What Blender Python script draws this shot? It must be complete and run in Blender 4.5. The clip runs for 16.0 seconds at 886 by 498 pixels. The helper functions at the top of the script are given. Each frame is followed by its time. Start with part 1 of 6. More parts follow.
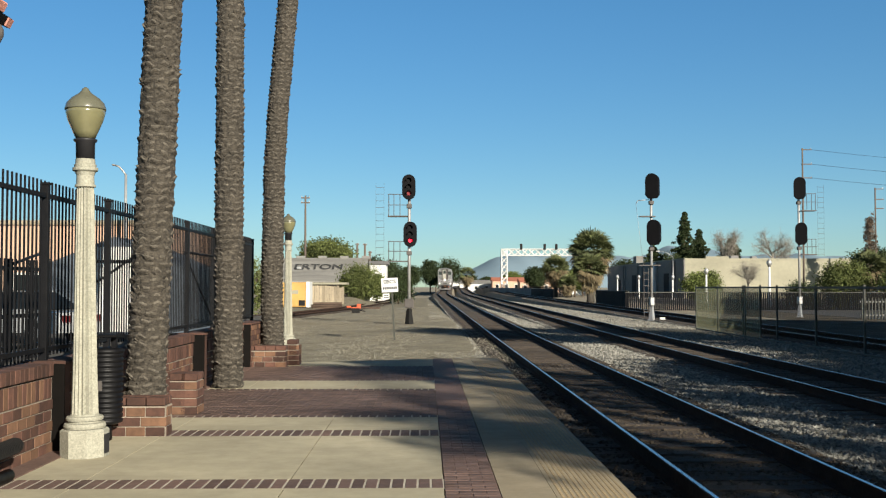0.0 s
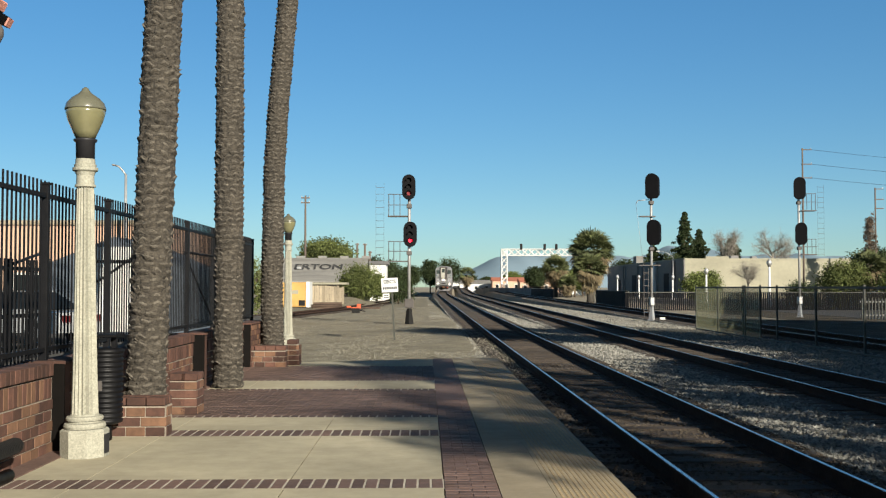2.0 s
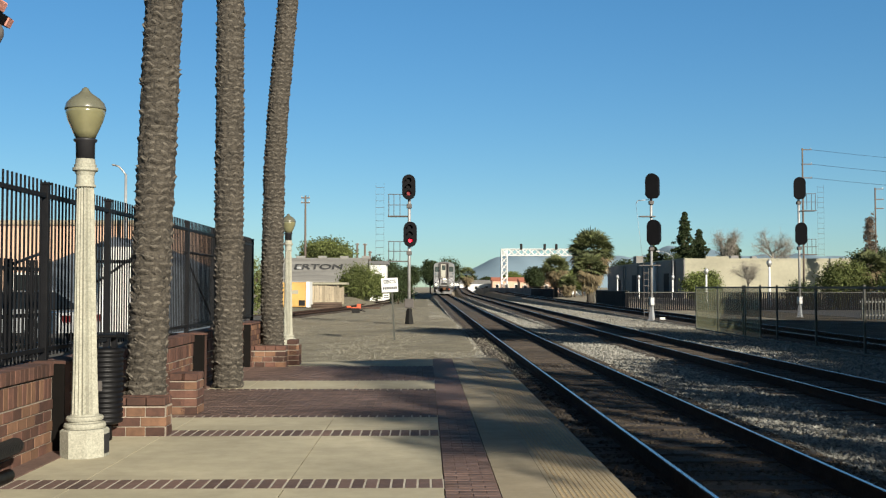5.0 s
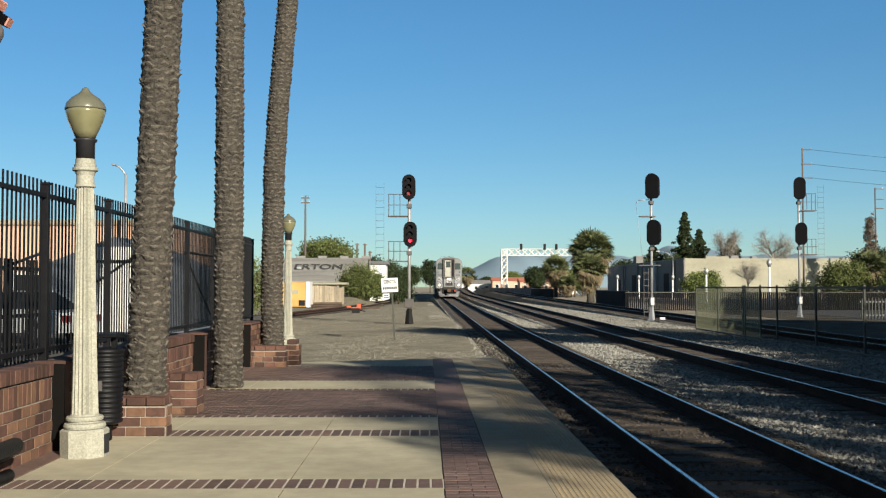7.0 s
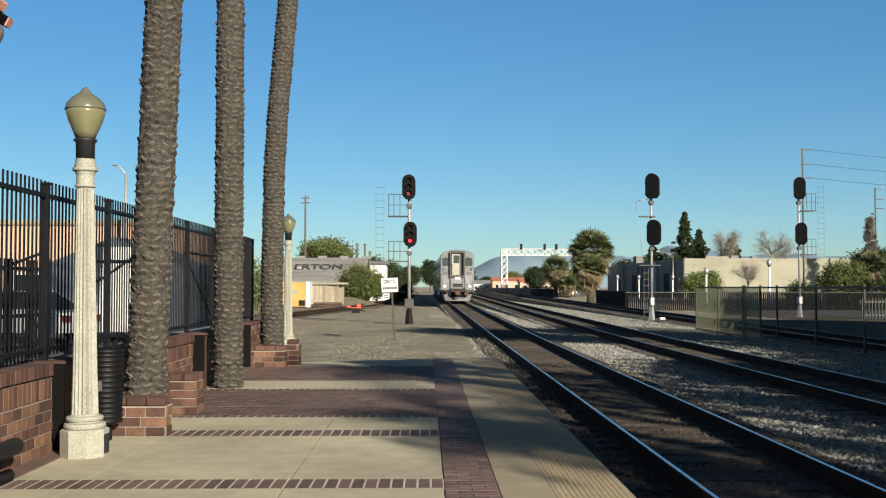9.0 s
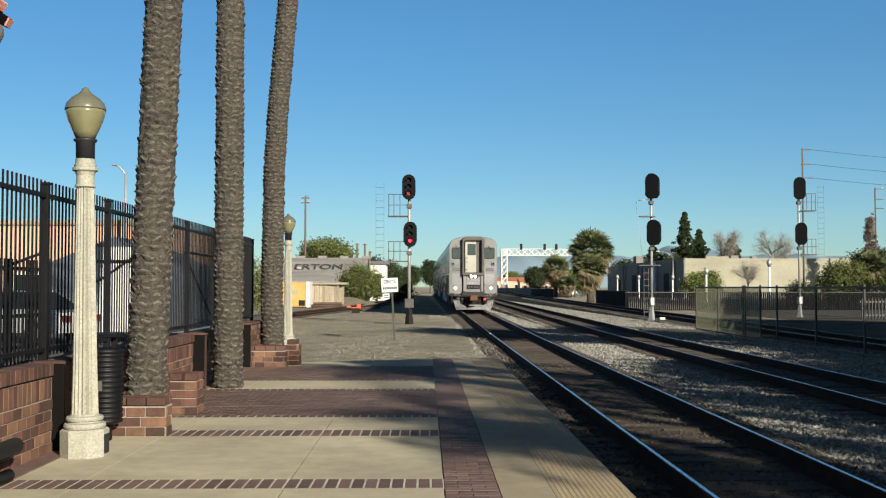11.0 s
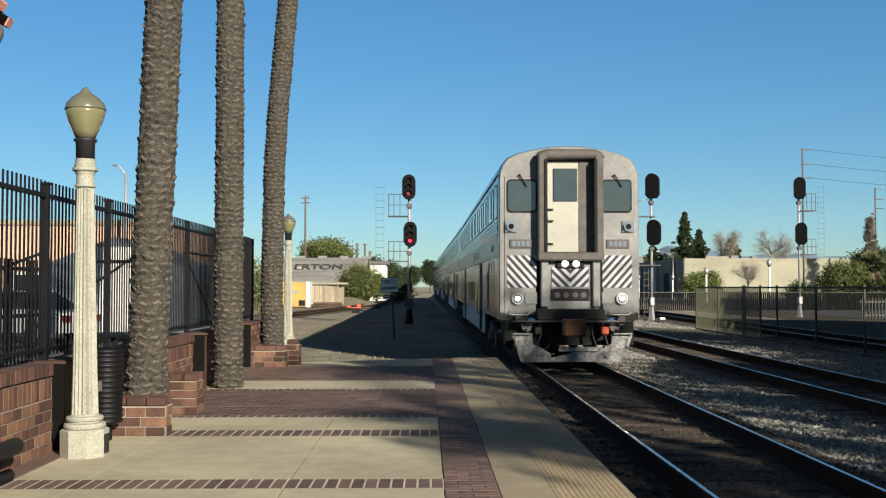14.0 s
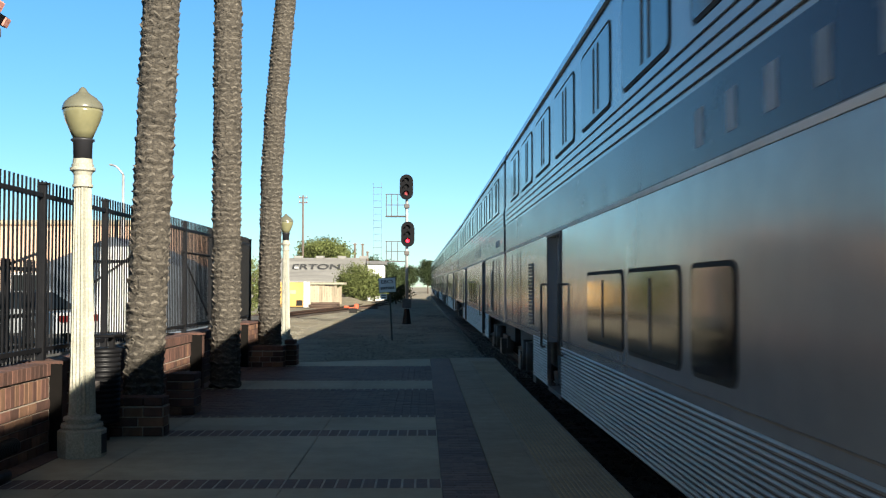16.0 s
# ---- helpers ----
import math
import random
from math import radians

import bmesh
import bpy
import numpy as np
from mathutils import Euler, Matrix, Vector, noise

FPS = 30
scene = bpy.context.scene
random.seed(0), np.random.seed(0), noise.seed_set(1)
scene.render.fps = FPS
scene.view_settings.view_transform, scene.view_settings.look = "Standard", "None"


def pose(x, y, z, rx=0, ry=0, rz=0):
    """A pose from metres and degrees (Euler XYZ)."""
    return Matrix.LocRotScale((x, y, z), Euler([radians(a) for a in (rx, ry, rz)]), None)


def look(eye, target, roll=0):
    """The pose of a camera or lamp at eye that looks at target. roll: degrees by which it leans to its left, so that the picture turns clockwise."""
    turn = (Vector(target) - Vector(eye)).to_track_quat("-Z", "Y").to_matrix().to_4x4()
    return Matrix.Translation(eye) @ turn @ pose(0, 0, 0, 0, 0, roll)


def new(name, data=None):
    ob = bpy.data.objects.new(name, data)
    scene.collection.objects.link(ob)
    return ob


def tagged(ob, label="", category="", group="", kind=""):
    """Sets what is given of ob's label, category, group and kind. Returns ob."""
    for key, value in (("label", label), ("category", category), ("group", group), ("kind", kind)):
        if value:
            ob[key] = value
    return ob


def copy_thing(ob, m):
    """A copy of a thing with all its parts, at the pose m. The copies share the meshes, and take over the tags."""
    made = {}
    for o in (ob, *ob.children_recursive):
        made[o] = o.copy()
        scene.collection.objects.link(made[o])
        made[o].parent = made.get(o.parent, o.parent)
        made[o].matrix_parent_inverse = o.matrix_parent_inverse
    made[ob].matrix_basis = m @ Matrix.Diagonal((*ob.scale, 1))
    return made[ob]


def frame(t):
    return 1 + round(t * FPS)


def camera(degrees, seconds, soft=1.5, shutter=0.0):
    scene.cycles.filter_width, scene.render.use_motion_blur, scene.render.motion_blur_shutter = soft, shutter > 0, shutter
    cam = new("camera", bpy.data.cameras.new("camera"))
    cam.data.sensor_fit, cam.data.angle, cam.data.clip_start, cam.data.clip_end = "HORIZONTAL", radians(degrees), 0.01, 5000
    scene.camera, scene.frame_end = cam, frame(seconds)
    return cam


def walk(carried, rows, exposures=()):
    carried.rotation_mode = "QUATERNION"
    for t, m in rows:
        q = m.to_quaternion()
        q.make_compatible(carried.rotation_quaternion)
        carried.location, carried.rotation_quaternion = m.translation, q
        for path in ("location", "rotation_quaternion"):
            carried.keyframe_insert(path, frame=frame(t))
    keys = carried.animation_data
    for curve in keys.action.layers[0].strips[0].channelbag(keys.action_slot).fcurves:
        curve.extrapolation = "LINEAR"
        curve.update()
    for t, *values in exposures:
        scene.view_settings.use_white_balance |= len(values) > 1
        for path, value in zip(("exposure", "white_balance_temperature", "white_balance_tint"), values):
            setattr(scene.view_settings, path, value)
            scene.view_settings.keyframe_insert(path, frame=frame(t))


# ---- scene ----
cam = camera(45.93, 16.0, 1.2, 0.22)

# ---- camera: a tripod on the platform, nudged a hair to the right at the very end
EYE = (0.0, 0.0, 1.52)


def aim(turn_right, up=2.075):
    a, e = radians(turn_right), radians(up)
    return look(EYE, (EYE[0] + 50 * math.sin(a) * math.cos(e), 50 * math.cos(a) * math.cos(e), EYE[2] + 50 * math.sin(e)))


walk(cam,
     [(0.0, aim(0.929)), (15.5, aim(0.929)), (15.7, aim(0.955)), (16.0, aim(1.06))],
     exposures=((0.0, 0.93), (14.0, 0.95), (14.5, 1.13), (15.0, 1.27), (15.4, 1.46), (16.0, 1.65)))

# ---- daylight: low winter sun behind the camera, to its right
SUN_EL, SUN_AZ = 20.8, 150.0          # degrees; azimuth clockwise from +y
world = bpy.data.worlds.new("sky")
scene.world = world
world.use_nodes = True
wn = world.node_tree
sky = wn.nodes.new("ShaderNodeTexSky")
sky.sky_type, sky.sun_disc = "NISHITA", False
sky.sun_elevation, sky.sun_rotation = radians(SUN_EL), radians(SUN_AZ)
sky.air_density, sky.dust_density, sky.ozone_density = 1.0, 0.0, 3.6
tint = wn.nodes.new("ShaderNodeHueSaturation")
tint.inputs["Saturation"].default_value = 1.42
soften = wn.nodes.new("ShaderNodeGamma")
soften.inputs["Gamma"].default_value = 0.66
wn.links.new(sky.outputs[0], soften.inputs[0])
wn.links.new(soften.outputs[0], tint.inputs["Color"])
air = wn.nodes.new("ShaderNodeMix")
air.data_type, air.blend_type = "RGBA", "MULTIPLY"
air.inputs["Factor"].default_value = 1.0
air.inputs["B"].default_value = (0.735, 1.0, 1.15, 1)
wn.links.new(tint.outputs[0], air.inputs["A"])
# the sky grows deeper and greyer overhead
dome = wn.nodes.new("ShaderNodeSeparateXYZ")
wn.links.new(wn.nodes.new("ShaderNodeTexCoord").outputs["Generated"], dome.inputs[0])
rise = wn.nodes.new("ShaderNodeMapRange")
rise.interpolation_type = "SMOOTHSTEP"
rise.inputs[1].default_value, rise.inputs[2].default_value = 0.24, 0.66
wn.links.new(dome.outputs["Z"], rise.inputs[0])
over = wn.nodes.new("ShaderNodeHueSaturation")
over.inputs["Saturation"].default_value, over.inputs["Value"].default_value = 0.65, 0.22
wn.links.new(air.outputs["Result"], over.inputs["Color"])
blend = wn.nodes.new("ShaderNodeMix")
blend.data_type = "RGBA"
wn.links.new(rise.outputs[0], blend.inputs["Factor"])
wn.links.new(air.outputs["Result"], blend.inputs["A"])
wn.links.new(over.outputs[0], blend.inputs["B"])
wn.links.new(blend.outputs["Result"], wn.nodes["Background"].inputs[0])
wn.nodes["Background"].inputs[1].default_value = 0.090
sun = new("sun", bpy.data.lights.new("sun", "SUN"))
sun.data.energy, sun.data.angle, sun.data.color = 5.0, radians(0.53), (1.0, 0.92, 0.77)
sx, sy = math.sin(radians(SUN_AZ)), math.cos(radians(SUN_AZ))
sun.matrix_world = look((60 * sx, 60 * sy, 60 * math.tan(radians(SUN_EL))), (0, 0, 0))

# ---- materials


def surf(name, c1, c2=None, scale=6.0, rough=0.8, metal=0.0, bump=0.3, bscale=40.0, stain=0.25, rand=0.0, island=0.0,
         own=False, spec=0.4, stretch=(1, 1, 1), coat=0.0):
    """A procedural surface: grain between two colours, broad stains, fine relief, and spread from piece to piece."""
    m = bpy.data.materials.new(name)
    m.use_nodes = True
    t = m.node_tree
    n, ln = t.nodes, t.links
    b = n["Principled BSDF"]
    c2 = c2 or tuple(v * 0.7 for v in c1)
    if own:
        co = n.new("ShaderNodeTexCoord").outputs["Object"]
    else:
        co = n.new("ShaderNodeNewGeometry").outputs["Position"]
    mp = n.new("ShaderNodeMapping")
    mp.inputs["Scale"].default_value = stretch
    ln.new(co, mp.inputs[0])
    grain = n.new("ShaderNodeTexNoise")
    grain.inputs["Scale"].default_value, grain.inputs["Detail"].default_value = scale, 6
    grain.inputs["Roughness"].default_value = 0.65
    ln.new(mp.outputs[0], grain.inputs["Vector"])
    ramp = n.new("ShaderNodeMapRange")
    ramp.inputs[1].default_value, ramp.inputs[2].default_value = 0.3, 0.7
    ln.new(grain.outputs[0], ramp.inputs[0])
    mix = n.new("ShaderNodeMix")
    mix.data_type = "RGBA"
    mix.inputs["A"].default_value, mix.inputs["B"].default_value = (*c1, 1), (*c2, 1)
    ln.new(ramp.outputs[0], mix.inputs["Factor"])
    broad = n.new("ShaderNodeTexNoise")
    broad.inputs["Scale"].default_value, broad.inputs["Detail"].default_value = scale * 0.13, 3
    ln.new(mp.outputs[0], broad.inputs["Vector"])
    val = n.new("ShaderNodeMapRange")
    val.inputs[1].default_value, val.inputs[2].default_value = 0.3, 0.7
    val.inputs[3].default_value, val.inputs[4].default_value = 1 - stain, 1 + stain * 0.6
    ln.new(broad.outputs[0], val.inputs[0])
    last = val.outputs[0]
    for amount, node, out in ((rand, "ShaderNodeObjectInfo", "Random"), (island, "ShaderNodeNewGeometry", "Random Per Island")):
        if amount:
            k = n.new("ShaderNodeMapRange")
            k.inputs[3].default_value, k.inputs[4].default_value = 1 - amount, 1 + amount
            ln.new(n.new(node).outputs[out], k.inputs[0])
            mul = n.new("ShaderNodeMath")
            mul.operation = "MULTIPLY"
            ln.new(last, mul.inputs[0])
            ln.new(k.outputs[0], mul.inputs[1])
            last = mul.outputs[0]
    hsv = n.new("ShaderNodeHueSaturation")
    ln.new(mix.outputs["Result"], hsv.inputs["Color"])
    ln.new(last, hsv.inputs["Value"])
    ln.new(hsv.outputs[0], b.inputs["Base Color"])
    rr = n.new("ShaderNodeMapRange")
    rr.inputs[3].default_value, rr.inputs[4].default_value = max(0.03, rough - 0.12), min(1, rough + 0.12)
    ln.new(grain.outputs[0], rr.inputs[0])
    ln.new(rr.outputs[0], b.inputs["Roughness"])
    b.inputs["Metallic"].default_value = metal
    b.inputs["Specular IOR Level"].default_value = spec
    b.inputs["Coat Weight"].default_value = coat
    if bump:
        fine = n.new("ShaderNodeTexNoise")
        fine.inputs["Scale"].default_value, fine.inputs["Detail"].default_value = bscale, 4
        ln.new(mp.outputs[0], fine.inputs["Vector"])
        bp = n.new("ShaderNodeBump")
        bp.inputs["Strength"].default_value, bp.inputs["Distance"].default_value = bump, 0.6 / bscale
        ln.new(fine.outputs[0], bp.inputs["Height"])
        ln.new(bp.outputs[0], b.inputs["Normal"])
    return m


def glow(name, colour, strength):
    m = bpy.data.materials.new(name)
    m.use_nodes = True
    b = m.node_tree.nodes["Principled BSDF"]
    b.inputs["Base Color"].default_value = (*colour, 1)
    b.inputs["Emission Color"].default_value = (*colour, 1)
    b.inputs["Emission Strength"].default_value = strength
    return m


M = dict(
    concrete=surf("concrete", (0.424, 0.382, 0.272), (0.340, 0.307, 0.218), 5, 0.85, bump=0.15, bscale=90, stain=0.23),
    kerb=surf("edge_concrete", (0.33, 0.278, 0.19), (0.25, 0.208, 0.14), 5, 0.85, bump=0.2, bscale=80, stain=0.2),
    tactile=surf("tactile_strip", (0.38, 0.285, 0.15), (0.27, 0.205, 0.12), 9, 0.75, bump=0.2, bscale=80, stain=0.3),
    paver=surf("paver", (0.142, 0.087, 0.070), (0.093, 0.062, 0.052), 14, 0.75, bump=0.3, bscale=120, rand=0.3, island=0.3, stain=0.2),
    brick=surf("brick", (0.098, 0.045, 0.031), (0.055, 0.028, 0.021), 12, 0.85, bump=0.4, bscale=110, rand=0.45, stain=0.2),
    brick_tan=surf("brick_tan", (0.172, 0.090, 0.052), (0.112, 0.060, 0.037), 12, 0.85, bump=0.4, bscale=110, rand=0.2, stain=0.2),
    mortar=surf("mortar", (0.46, 0.42, 0.35), (0.36, 0.33, 0.27), 20, 0.95, bump=0.4, bscale=150),
    plate=surf("shade_plate", (0.0045, 0.0035, 0.003), (0.003, 0.0025, 0.002), 8, 0.7, bump=0.1, spec=0.1),
    ballast=surf("ballast_ground", (0.34, 0.295, 0.215), (0.18, 0.158, 0.118), 3.5, 0.95, bump=0.9, bscale=18, stain=0.3),
    stones=surf("ballast_stone", (0.265, 0.258, 0.228), (0.125, 0.122, 0.109), 14, 0.9, bump=0.3, bscale=60, island=0.45, stain=0.12),
    pebble=surf("pebble", (0.265, 0.245, 0.195), (0.14, 0.13, 0.104), 14, 0.95, bump=0.3, bscale=60, island=0.5, stain=0.12),
    dirt=surf("dirt", (0.25, 0.22, 0.15), (0.13, 0.115, 0.08), 9, 0.95, bump=0.9, bscale=30, stain=0.28),
    dark_dirt=surf("oily_dirt", (0.105, 0.078, 0.053), (0.054, 0.041, 0.030), 3, 0.9, bump=0.7, bscale=22, stain=0.35),
    tie=surf("creosote_tie", (0.06, 0.045, 0.034), (0.036, 0.028, 0.022), 10, 0.85, bump=0.6, bscale=40, rand=0.25, stretch=(1, 6, 6)),
    old_tie=surf("weathered_tie", (0.13, 0.085, 0.06), (0.065, 0.045, 0.034), 6, 0.9, bump=0.5, bscale=30, rand=0.3),
    rust=surf("rail_side", (0.050, 0.028, 0.019), (0.028, 0.018, 0.014), 20, 0.9, bump=0.3, spec=0.12),
    railtop=surf("rail_head", (0.50, 0.52, 0.55), (0.42, 0.44, 0.47), 12, 0.28, metal=1.0, bump=0.03, stain=0.1, stretch=(8, 0.3, 1)),
    gap_stone=surf("oily_stone", (0.052, 0.044, 0.036), (0.026, 0.022, 0.019), 14, 0.9, bump=0.3, bscale=60, island=0.45, spec=0.2),
    asphalt=surf("asphalt", (0.065, 0.063, 0.06), (0.045, 0.044, 0.043), 20, 0.9, bump=0.4, bscale=90, stain=0.3),
    black=surf("black_paint", (0.0045, 0.0045, 0.0055), (0.007, 0.007, 0.008), 10, 0.5, bump=0.06, stain=0.2, spec=0.2),
    blackdull=surf("black_dull", (0.010, 0.010, 0.010), (0.016, 0.015, 0.014), 10, 0.8, bump=0.2, stain=0.2, spec=0.2),
    lamp_white=surf("aggregate_white", (0.375, 0.366, 0.297), (0.20, 0.195, 0.158), 55, 0.85, bump=0.35, bscale=150, stain=0.12),
    lamp_band=surf("bronze_band", (0.020, 0.020, 0.023), (0.013, 0.013, 0.015), 12, 0.5, bump=0.1),
    lamp_globe=surf("globe_glass", (0.175, 0.165, 0.088), (0.13, 0.125, 0.07), 5, 0.2, bump=0.0, stain=0.12, spec=0.6, coat=0.3),
    lamp_cap=surf("cap_glass", (0.125, 0.122, 0.085), (0.09, 0.09, 0.066), 6, 0.25, bump=0.0, stain=0.2, spec=0.6),
    crumb=surf("track_crumb", (0.09, 0.071, 0.051), (0.045, 0.036, 0.028), 14, 0.95, bump=0.3, bscale=60, island=0.45, stain=0.2),
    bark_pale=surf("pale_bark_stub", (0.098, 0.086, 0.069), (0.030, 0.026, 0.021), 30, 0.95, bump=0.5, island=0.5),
    soil=surf("shade_soil", (0.12, 0.105, 0.082), (0.065, 0.057, 0.046), 3, 0.95, bump=0.8, bscale=20, stain=0.4, spec=0.05),
    joint=surf("brick_joint", (0.31, 0.265, 0.215), (0.21, 0.18, 0.145), 20, 0.95, bump=0.4, bscale=150),
    band_letter=surf("band_letter", (0.17, 0.19, 0.24), (0.14, 0.16, 0.21), 5, 0.5, bump=0.02, own=True),
    wall_plain=surf("plain_stucco", (0.40, 0.385, 0.35), (0.34, 0.325, 0.295), 2, 0.9, bump=0.2, stain=0.15),
    palm_bark=surf("palm_bark", (0.068, 0.058, 0.045), (0.014, 0.012, 0.010), 24, 0.95, bump=1.0, bscale=34, stain=0.3, island=0.25, stretch=(1, 1, 1.6)),
    frond=surf("palm_frond", (0.125, 0.140, 0.055), (0.066, 0.078, 0.031), 4, 0.7, bump=0.1, island=0.35),
    frond_dead=surf("dead_frond", (0.19, 0.148, 0.078), (0.105, 0.08, 0.045), 4, 0.8, bump=0.1, island=0.35),
    leaf=surf("leaf", (0.125, 0.150, 0.042), (0.075, 0.095, 0.030), 2, 0.75, bump=0.0, island=0.35, spec=0.12),
    leaf_dark=surf("leaf_dark", (0.040, 0.054, 0.022), (0.024, 0.035, 0.015), 2, 0.75, bump=0.0, island=0.35, spec=0.12),
    leaf_olive=surf("leaf_olive", (0.112, 0.130, 0.042), (0.068, 0.082, 0.028), 2, 0.75, bump=0.0, island=0.35, spec=0.12),
    wood=surf("bark", (0.16, 0.12, 0.085), (0.10, 0.075, 0.055), 8, 0.95, bump=0.6, bscale=25, stretch=(3, 3, 0.5)),
    twig=surf("bare_twig", (0.25, 0.225, 0.19), (0.17, 0.155, 0.13), 8, 0.9, bump=0.2),
    pole=surf("pole_wood", (0.13, 0.10, 0.08), (0.09, 0.07, 0.055), 9, 0.9, bump=0.4, stretch=(3, 3, 0.4)),
    galv=surf("galvanised", (0.46, 0.46, 0.45), (0.36, 0.36, 0.36), 10, 0.5, metal=0.6, bump=0.08),
    white=surf("white_paint", (0.66, 0.66, 0.64), (0.56, 0.56, 0.54), 6, 0.6, bump=0.1, stain=0.12),
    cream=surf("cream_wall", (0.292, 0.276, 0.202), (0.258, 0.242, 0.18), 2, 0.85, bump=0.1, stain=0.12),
    # darker grey that carries the shade of the warehouse's end
    shade_wall=surf("shaded_grey_wall", (0.185, 0.174, 0.158), (0.145, 0.138, 0.128), 2, 0.85, bump=0.1, stain=0.15),
    salmon=surf("salmon_wall", (0.50, 0.33, 0.235), (0.45, 0.295, 0.21), 1.5, 0.85, bump=0.1, stain=0.12),
    tile=surf("roof_tile", (0.52, 0.24, 0.19), (0.40, 0.175, 0.14), 9, 0.85, bump=0.3, island=0.25, rand=0.2),
    darkwood=surf("dark_timber", (0.035, 0.026, 0.02), (0.022, 0.017, 0.014), 8, 0.7, bump=0.2),
    metalroof=surf("grey_roof", (0.23, 0.222, 0.205), (0.165, 0.16, 0.148), 3, 0.7, bump=0.2, stain=0.25, stretch=(0.4, 3, 3)),
    lettering=surf("roof_lettering", (0.05, 0.05, 0.05), (0.035, 0.035, 0.035), 6, 0.8, bump=0.1),
    yellow=surf("yellow_box", (0.50, 0.29, 0.085), (0.42, 0.245, 0.075), 4, 0.5, bump=0.05, stain=0.2),
    plank=surf("weathered_plank", (0.36, 0.30, 0.21), (0.24, 0.20, 0.145), 4, 0.9, bump=0.4, rand=0.2, stretch=(4, 4, 0.5)),
    orange=surf("orange_plastic", (0.55, 0.10, 0.045), (0.42, 0.08, 0.035), 6, 0.5, bump=0.05),
    barrier=surf("grey_barrier", (0.22, 0.215, 0.21), (0.17, 0.165, 0.16), 2, 0.85, bump=0.2, stain=0.25),
    hedge_red=surf("red_roofs", (0.42, 0.15, 0.09), (0.34, 0.12, 0.075), 0.6, 0.85, bump=0.1, stain=0.2),
    # distance haze is put into the hills' pale blue
    hill=surf("hazed_hill", (0.24, 0.33, 0.39), (0.22, 0.30, 0.36), 0.004, 1.0, bump=0, stain=0.06, spec=0),
    glass=surf("window_glass", (0.012, 0.015, 0.016), (0.01, 0.012, 0.013), 3, 0.05, bump=0, stain=0.05, own=True, spec=0.28),
    screen=surf("windscreen_glass", (0.045, 0.056, 0.053), (0.035, 0.045, 0.042), 3, 0.08, bump=0, stain=0.1, own=True, spec=1.0),
    sigblack=surf("signal_black", (0.004, 0.004, 0.005), (0.006, 0.006, 0.007), 6, 0.75, bump=0.05, spec=0.1),
    mesh=surf("green_mesh", (0.205, 0.212, 0.135), (0.165, 0.172, 0.11), 6, 0.8, bump=0.1),
    chain_link_shaded=surf("chain_link_shaded", (0.06, 0.062, 0.05), (0.045, 0.046, 0.038), 6, 0.7, bump=0.1),
    post_green=surf("fence_steel", (0.05, 0.052, 0.04), (0.035, 0.036, 0.03), 6, 0.6, bump=0.05),
    # train
    steel=surf("brushed_steel", (0.155, 0.169, 0.184), (0.120, 0.132, 0.146), 3, 0.45, metal=0.0, spec=0.35, bump=0.05, bscale=200, stain=0.10, own=True, stretch=(6, 0.4, 6)),
    silver=surf("silver_paint", (0.180, 0.206, 0.234), (0.145, 0.168, 0.194), 2, 0.18, metal=0.08, bump=0.012, bscale=6, stain=0.16, own=True, spec=0.48),
    nose=surf("nose_silver", (0.20, 0.20, 0.195), (0.145, 0.145, 0.14), 7, 0.55, metal=0.15, bump=0.03, bscale=40, stain=0.25, own=True),
    blue=surf("blue_band", (0.013, 0.018, 0.058), (0.010, 0.015, 0.046), 2, 0.24, bump=0.01, bscale=6, stain=0.12, own=True, spec=0.1),
    bellows=surf("bellows_grey", (0.098, 0.088, 0.082), (0.066, 0.058, 0.054), 8, 0.7, bump=0.2, own=True),
    cabdoor=surf("cab_door_cream", (0.36, 0.35, 0.295), (0.31, 0.30, 0.255), 4, 0.6, bump=0.05, stain=0.12, own=True),
    stripe=surf("stripe_dark", (0.016, 0.016, 0.042), (0.011, 0.011, 0.03), 4, 0.5, bump=0.02, own=True),
    stripe_w=surf("stripe_white", (0.45, 0.45, 0.44), (0.36, 0.36, 0.35), 8, 0.5, bump=0.02, own=True),
    under=surf("underframe", (0.016, 0.0145, 0.0135), (0.03, 0.026, 0.023), 6, 0.8, bump=0.3, own=True),
    wheel=surf("wheel_steel", (0.055, 0.05, 0.046), (0.03, 0.027, 0.025), 8, 0.6, metal=0.4, bump=0.2, own=True),
    plow=surf("plow_steel", (0.27, 0.265, 0.26), (0.04, 0.039, 0.038), 11, 0.45, metal=0.35, bump=0.3, bscale=20, stain=0.5, own=True),
    knuckle=surf("rusty_knuckle", (0.13, 0.055, 0.018), (0.05, 0.024, 0.011), 9, 0.6, metal=0.2, bump=0.3, own=True),
    valve_blue=surf("valve_blue", (0.016, 0.09, 0.24), (0.012, 0.06, 0.17), 6, 0.5, bump=0.05, own=True),
    red_glow=glow("red_aspect", (1.0, 0.006, 0.02), 2.6),
    dim_red=glow("dim_aspect", (0.16, 0.006, 0.008), 0.12),
    lens=surf("dark_lens", (0.006, 0.006, 0.007), None, 4, 0.6, bump=0, stain=0, spec=0.1),
    headlight=glow("headlight", (1.0, 0.80, 0.58), 40.0),
    ditch=glow("ditch_light", (1.0, 0.86, 0.68), 90.0),
    carpaint=surf("car_paint_grey", (0.16, 0.165, 0.175), (0.14, 0.145, 0.155), 3, 0.25, bump=0, stain=0.05, coat=0.6),
    carsilver=surf("car_paint_silver", (0.30, 0.31, 0.32), (0.27, 0.28, 0.29), 3, 0.25, bump=0, stain=0.05, coat=0.6),
